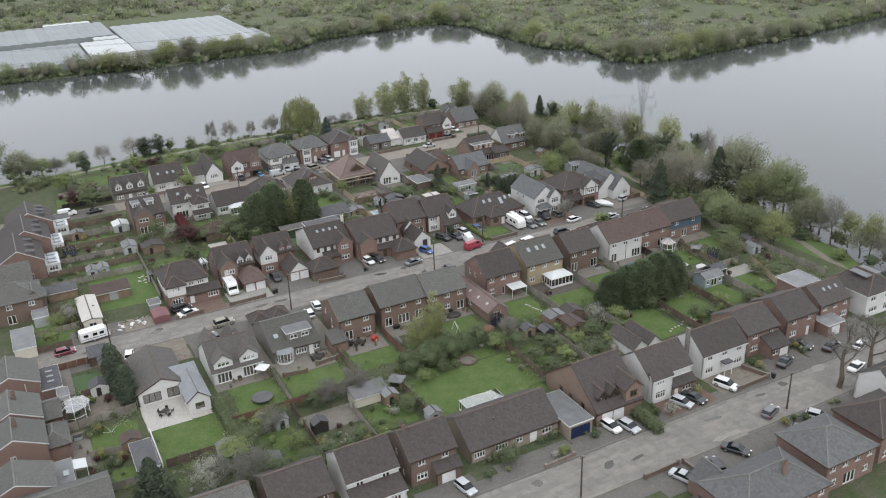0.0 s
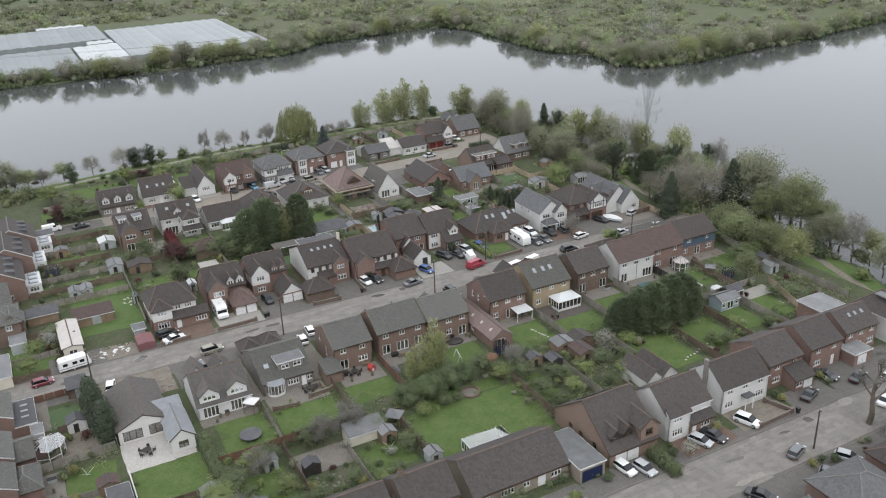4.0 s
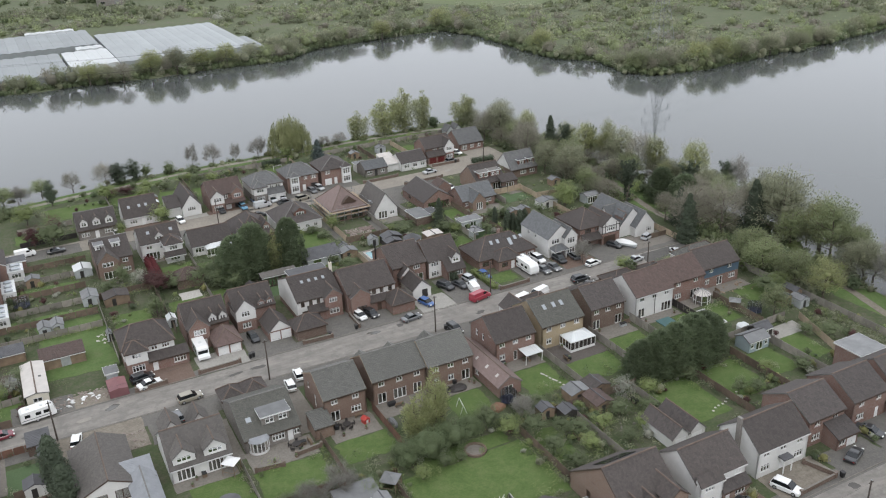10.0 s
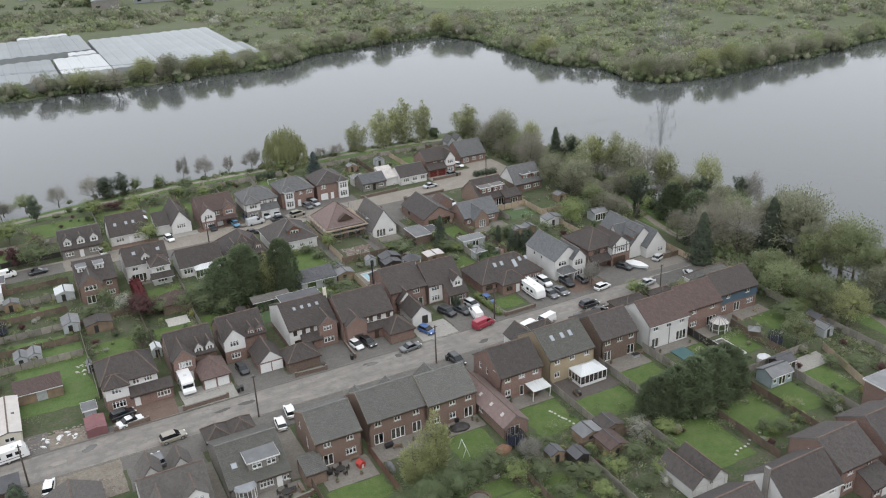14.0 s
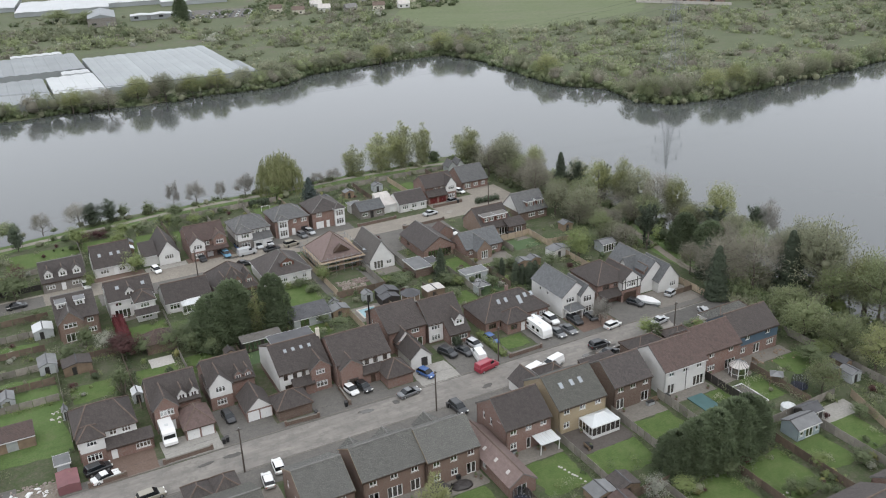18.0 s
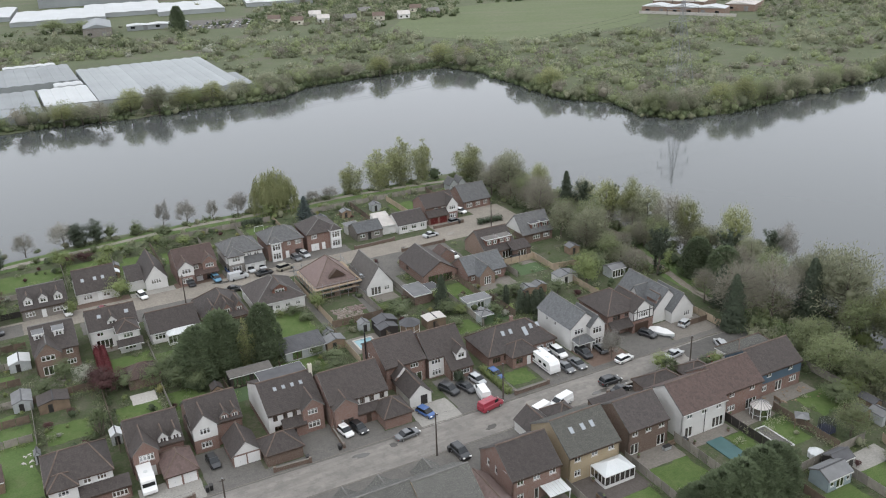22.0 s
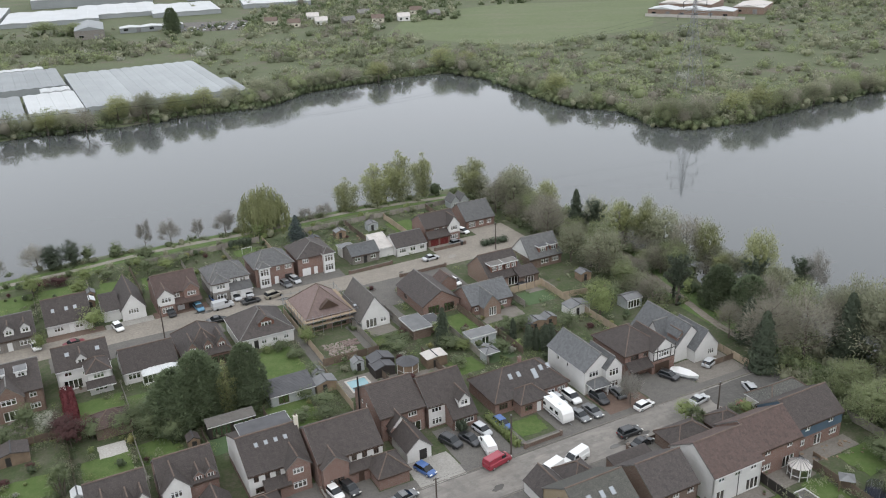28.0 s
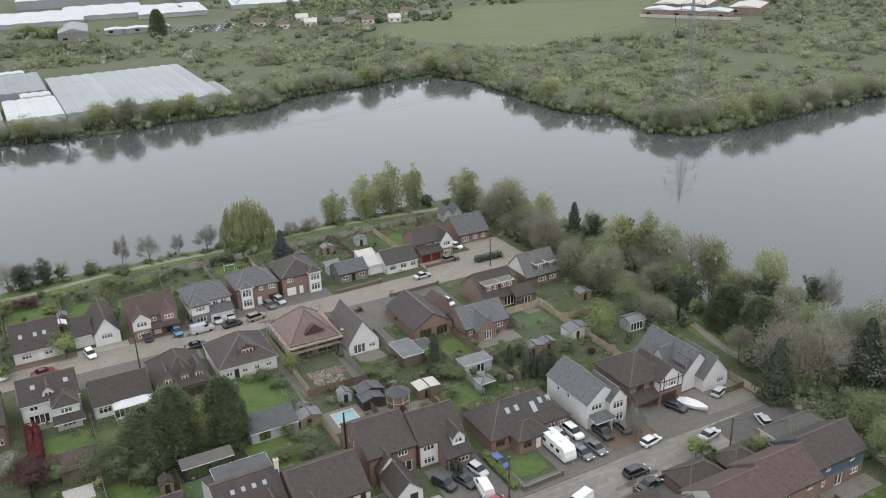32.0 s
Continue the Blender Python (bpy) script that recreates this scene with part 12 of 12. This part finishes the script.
heap("covered_heap", 79.0, 136.0, 3.0, 2.2, 1.0, "tarp_rust", "rust-brown covered heap on a lawn", 3)
heap("furniture_cover", 76.0, 145.3, 3.6, 2.6, 0.7, "cladding_dark", "black cover over garden furniture on a patio", 4)
heap("furniture_cover", 61.2, 141.4, 1.2, 3.0, 0.9, "felt_grey", "grey cover over garden furniture by a fence", 5)
heap("furniture_cover", 156.0, 140.0, 3.0, 3.6, 1.4, "cladding_dark", "dark tarpaulin over garden things by a fence", 6)
w = thing("play_house", spot(56.9, 143.6, 0.03, 15), "small red plastic play house on a patio", "play house")
part("body", Mesh().box(0, 1.1, 0, 1.0, 0, 0.8), "plastic_red", w)
part("roof", Mesh().prism([(-0.1, 0.8), (1.2, 0.8), (0.55, 1.25)], -0.1, 1.1), "plastic_red", w)
part("door", Mesh().box(0.35, 0.75, -0.04, -0.005, 0.02, 0.65), "upvc_white", w)
for u0, v0, du, dv in ((110.4, 116.4, 0.95, 0.32), (91.9, 141.6, 0.17, -0.62)):
    w = thing("stepping_stones", spot(u0, v0, 0.03), "row of pale stepping stones across a lawn", "stepping stones")
    for i in range(9):
        x, y = du * i, dv * i + 0.25 * math.sin(i * 1.3)
        part("stone", Mesh().loft([[(x + q * math.cos(a), y + q * math.sin(a), z) for a in (0.3, 1.3, 2.4, 3.6, 4.6, 5.5)] for q, z in ((0.25, 0), (0.22, 0.05))]), "patio_pale", w)


# ---- mixed shrubs that fill the garden corners, too many to count ----
def open_ground(u, v, r):
    for a0, a1, b0, b1 in FOOT:
        if a0 - r < u < a1 + r and b0 - r < v < b1 + r:
            return False
    for a0, a1, b0, b1, _, nm in LAID:
        inset = {"plot_ground": None, "flower_bed": None, "lawn": 1.6}.get(nm, -0.3)
        if inset is not None and a0 + inset < u < a1 - inset and b0 + inset < v < b1 - inset:
            return False
    return True


fill = random.Random(41)
TONES = (("leaf_mid", "mixed mid-green shrubs filling a garden corner"), ("leaf_hedge", "dark evergreen shrubs filling a garden corner"), ("leaf_bright", "fresh green shrubs filling a garden corner"), ("leaf_olive", "grey-green shrubs filling a garden corner"))
for ua, ub, va, vb, n in ((10, 34, 105, 130, 100), (34, 56, 108, 132, 110), (56, 84, 108, 134, 50), (78, 104, 108, 134, 210), (104, 128, 110, 136, 50), (126, 160, 110, 150, 110), (84, 120, 130, 146, 30), (24, 60, 130, 146, 26), (-4, 12, 120, 166, 50), (-6, 24, 176, 210, 40), (-2, 24, 206, 250, 80), (24, 56, 194, 234, 170), (56, 90, 194, 234, 120), (88, 124, 194, 236, 170), (118, 158, 194, 236, 170), (22, 70, 262, 294, 210), (70, 112, 266, 294, 190), (108, 158, 262, 294, 180), (100, 146, 232, 252, 30), (70, 160, 76, 83, 20), (22, 130, 94, 99, 30), (20, 30, 238, 252, 8)):
    for leaf, lab in TONES:
        c, r = [], []
        for _ in range(n // 4):
            u, v, q = fill.uniform(ua, ub), fill.uniform(va, vb), fill.uniform(0.5, 1.7)
            if not open_ground(u, v, q * 0.8):
                continue
            for k in range(3):
                c.append((u - ua + fill.uniform(-0.7, 0.7) * q, v - va + fill.uniform(-0.7, 0.7) * q, q * fill.uniform(0.3, 0.75)))
                r.append(q * fill.uniform(0.45, 0.8))
        if c:
            ob = new("shrubbery", fast_mesh("shrubbery", *clumps(np.array(c), np.array(r), 30, 0.2, 0.0, -0.3), leaf))
            ob.matrix_basis = spot(ua, va, 0.0)
            tagged(ob, lab, "shrubs", kind="stuff")

# ---- far bank: glasshouses, works, pylon ----
def glasshouse(u0, v0, spans, w, d, label, mat="sheet_white", z=3.4):
    g = thing("glasshouse", spot(u0, v0), label, "glasshouse")
    part("side_wall", Mesh().box(0, spans * w, 0, 0.2, 0, z).box(0, spans * w, d - 0.2, d, 0, z).box(0, 0.2, 0.2, d - 0.2, 0, z).box(spans * w - 0.2, spans * w, 0.2, d - 0.2, 0, z), mat, g)
    for i in range(spans):
        x = i * w
        part("span_roof", Mesh().prism([(x, z), (x + w, z), (x + w - 0.1, z + 0.12), (x + w / 2, z + 0.5), (x + 0.1, z + 0.12)], 0, d), mat, g)


glasshouse(72.0, 490.0, 12, 5.8, 98.0, "wide white-roofed glasshouse with long low spans")
glasshouse(48.4, 491.0, 4, 5.8, 46.0, "bright white-roofed glasshouse bay with low spans", "sheet_pale")
glasshouse(-40.0, 478.0, 15, 5.8, 60.0, "grey-roofed glasshouse with long low spans", "sheet_grey")
glasshouse(-40.0, 555.0, 19, 5.8, 58.0, "grey-roofed glasshouse with long low spans", "sheet_grey")
glasshouse(57.0, 541.0, 3, 4.6, 10.0, "white-roofed packing shed between glasshouses", "sheet_pale")
glasshouse(36.0, 616.0, 5, 5.6, 8.0, "long white-roofed store behind the glasshouses", "sheet_pale")
glasshouse(142.2, 490.0, 1, 5.0, 38.0, "narrow lean glasshouse bay", "sheet_grey", 2.6)


def works(x, y, turn, w, d, h, wall, cover, label, rise=1.6, openings=True):
    b = thing("warehouse", pose(x, y, 0, 0, 0, turn), label, "warehouse")
    part("wall", Mesh().box(0, w, 0, d, 0, h), wall, b)
    n = max(1, round(w / 18))
    for i in range(n):
        part("roof", Mesh().prism([(w * i / n, h), (w * (i + 1) / n, h), (w * (i + 0.5) / n, h + rise)], -0.4, d + 0.4), cover, b)
    for i in range(max(2, int(w / 9)) if openings else 0):
        part("roller_door" if i % 3 == 1 else "window", Mesh().box(w * (i + 0.3) / max(2, int(w / 9)), w * (i + 0.3) / max(2, int(w / 9)) + 3.0, -0.1, 0.02, 0.3 if i % 3 == 1 else 1.6, 3.6 if i % 3 == 1 else 3.0), "felt_grey" if i % 3 == 1 else "car_glass", b)
    return b


for a in ((-345, 790, 20, 74, 84, 3.6, "sheet_white", "sheet_pale"), (-300, 832, 20, 66, 84, 3.6, "sheet_white", "sheet_pale"), (-236, 832, 20, 56, 74, 3.6, "sheet_white", "sheet_pale"), (-430, 810, 20, 70, 90, 3.6, "sheet_white", "sheet_pale"), (-170, 880, 15, 60, 60, 3.6, "sheet_white", "sheet_pale"), (-380, 930, 20, 110, 90, 8, "sheet_grey", "sheet_pale"), (-240, 960, 20, 110, 90, 8, "sheet_grey", "sheet_pale"), (-100, 980, 12, 90, 50, 7, "sheet_grey", "sheet_grey"), (10, 990, 5, 80, 40, 7, "brick_brown", "sheet_grey"), (130, 980, 0, 90, 40, 7, "sheet_grey", "sheet_pale")):
    works(*a, "pale-roofed warehouse on the far industrial estate", 0.7, False)
works(-256, 712, 20, 20, 46, 6.5, "brick_grey", "sheet_grey", "grey gabled shed on the far bank", 2.6)
works(-234, 742, 20, 46, 12, 3.6, "sheet_grey", "sheet_pale", "low white-roofed store on the far bank", 0.8)
works(158, 744, -30, 62, 16, 5.0, "brick_orange", "sheet_pale", "long brick works building with a pale roof")
works(172, 768, -30, 40, 40, 6.0, "brick_orange", "felt_pale", "brick works building behind a wall")
works(220, 740, -30, 22, 36, 5.0, "brick_orange", "felt_pale", "brick works building behind a wall")
w = thing("boundary_wall", pose(156, 742, 0, 0, 0, -31), "long pale concrete boundary wall", "wall", mesh=Mesh().box(0, 72, -1.0, -0.7, 0, 2.2), mat="patio_pale")
for i, (x, y) in enumerate(((-110, 745), (-90, 752), (-68, 748), (-48, 756), (-28, 760), (-4, 772), (-130, 760), (-100, 780), (-60, 790), (-20, 800))):
    h = thing("far_house", pose(x, y, 0, 0, 0, 12 * (i % 3)), "small far house among hedges and trees", "house", "far houses")
    part("wall", Mesh().box(0, 9, 0, 7, 0, 3.2), ("render_cream", "render_white", "brick_grey")[i % 3], h)
    part("roof", Mesh().prism([(-0.4, 3.2), (7.4, 3.2), (3.5, 6.0)], -0.4, 9.4, 0), ("ridge_clay", "felt_pale", "ridge_grey")[i % 3], h)
    for x0 in (1.2, 5.8):
        part("window", Mesh().box(x0, x0 + 1.6, -0.05, 0.02, 1.0, 2.2), "car_glass", h)
for i in range(26):
    x, y = -186 + (i % 9) * 4.6 + (i // 9) * 3, 744 + (i // 9) * 14 + (i % 9) * 0.5
    c = thing("car", pose(x, y, 0, 0, 0, 90), "parked car in a far works yard", "car", "far yard cars")
    part("body", shared("far_body", lambda: Mesh().loft([ring(q, 0.85 * k, 0.25, z) for q, k, z in ((-2.1, 0.9, 0.8), (-1.9, 1, 0.92), (1.2, 1, 0.92), (2.0, 0.95, 0.75), (2.1, 0.85, 0.6))]).done("body", "car_white")) if i % 2 else shared("far_body2", lambda: Mesh().loft([ring(q, 0.85 * k, 0.25, z) for q, k, z in ((-2.1, 0.9, 0.8), (-1.9, 1, 0.92), (1.2, 1, 0.92), (2.0, 0.95, 0.75), (2.1, 0.85, 0.6))]).done("body", "car_grey")), None, c)
    part("cabin", shared("far_cab", lambda: Mesh().loft([[(-1.8, -0.8, 0.9), (1.1, -0.8, 0.9), (1.1, 0.8, 0.9), (-1.8, 0.8, 0.9)], [(-1.4, -0.65, 1.42), (0.4, -0.65, 1.42), (0.4, 0.65, 1.42), (-1.4, 0.65, 1.42)]]).done("cabin", "car_glass")), None, c)
thing("works_yard", pose(-190, 738, -0.1), "grey works yard full of parked cars", "yard", kind="structure", mesh=Mesh().loft([[(0, 0, -0.3), (46, 6, -0.3), (40, 62, -0.3), (-14, 58, -0.3)], [(0, 0, 0.02), (46, 6, 0.02), (40, 62, 0.02), (-14, 58, 0.02)]]), mat="drive_grey")

# electricity pylon of steel angle bars
PX, PY, PH = 113.5, 470.5, 46.0
p = thing("pylon", pose(PX, PY, -0.15, 0, 0, 20), "tall grey steel lattice electricity pylon on the far bank", "pylon")


def half(z):
    return 5.4 * (1 - z / 31) + 1.15 * (z / 31) if z < 31 else max(0.25, 1.15 * (1 - (z - 31) / 17))


levels = [0, 5, 10, 14.5, 18.5, 22, 25, 28, 31, 34, 37, 40, 43, PH]
cs = ((-1, -1), (1, -1), (1, 1), (-1, 1))
for z0, z1 in zip(levels, levels[1:]):
    a, b_ = half(z0), half(z1)
    bars = Mesh()
    for i in range(4):
        c, d = cs[i], cs[(i + 1) % 4]
        part("leg_bar", Mesh().tube((c[0] * a, c[1] * a, z0), (c[0] * b_, c[1] * b_, z1), 0.12, 0.1, 4), "steel_galv", p)
        bars.tube((c[0] * a, c[1] * a, z0), (d[0] * b_, d[1] * b_, z1), 0.045, 0.045, 4)
        bars.tube((d[0] * a, d[1] * a, z0), (c[0] * b_, c[1] * b_, z1), 0.045, 0.045, 4)
        bars.tube((c[0] * b_, c[1] * b_, z1), (d[0] * b_, d[1] * b_, z1), 0.045, 0.045, 4)
    part("lattice", bars, "steel_galv", p)
for z, r in ((30.5, 7.0), (36.0, 8.5), (41.0, 6.0)):
    for s in (-1, 1):
        part("crossarm", Mesh().tube((s * half(z), 0, z), (s * r, 0, z + 0.4), 0.16, 0.1, 4).tube((s * half(z + 2), 0, z + 2), (s * r, 0, z + 0.5), 0.12, 0.1, 4), "steel_galv", p)
        part("insulator", Mesh().tube((s * r, 0, z + 0.4), (s * r, 0, z - 2.2), 0.14, 0.14, 6), "black_plastic", p)
for z, r in ((30.5, 7.0), (36.0, 8.5), (41.0, 6.0)):
    for s in (-1, 1):
        pa = pose(PX, PY, -0.15, 0, 0, 20) @ Vector((s * r, 0, z - 2.2))
        for far, drop in ((Vector((-300, -190, 0)), 9.0), (Vector((260, 190, 0)), 7.0)):
            pb = pa + far
            b = Mesh()
            q = [pa.lerp(pb, i / 16) - Vector((0, 0, 4 * drop * (i / 16) * (1 - i / 16))) for i in range(17)]
            b.cable(q, 0.025, 3)
            thing("power_cable", Matrix(), "thin power cable strung from the pylon", "cable", mesh=b, mat="black_plastic")
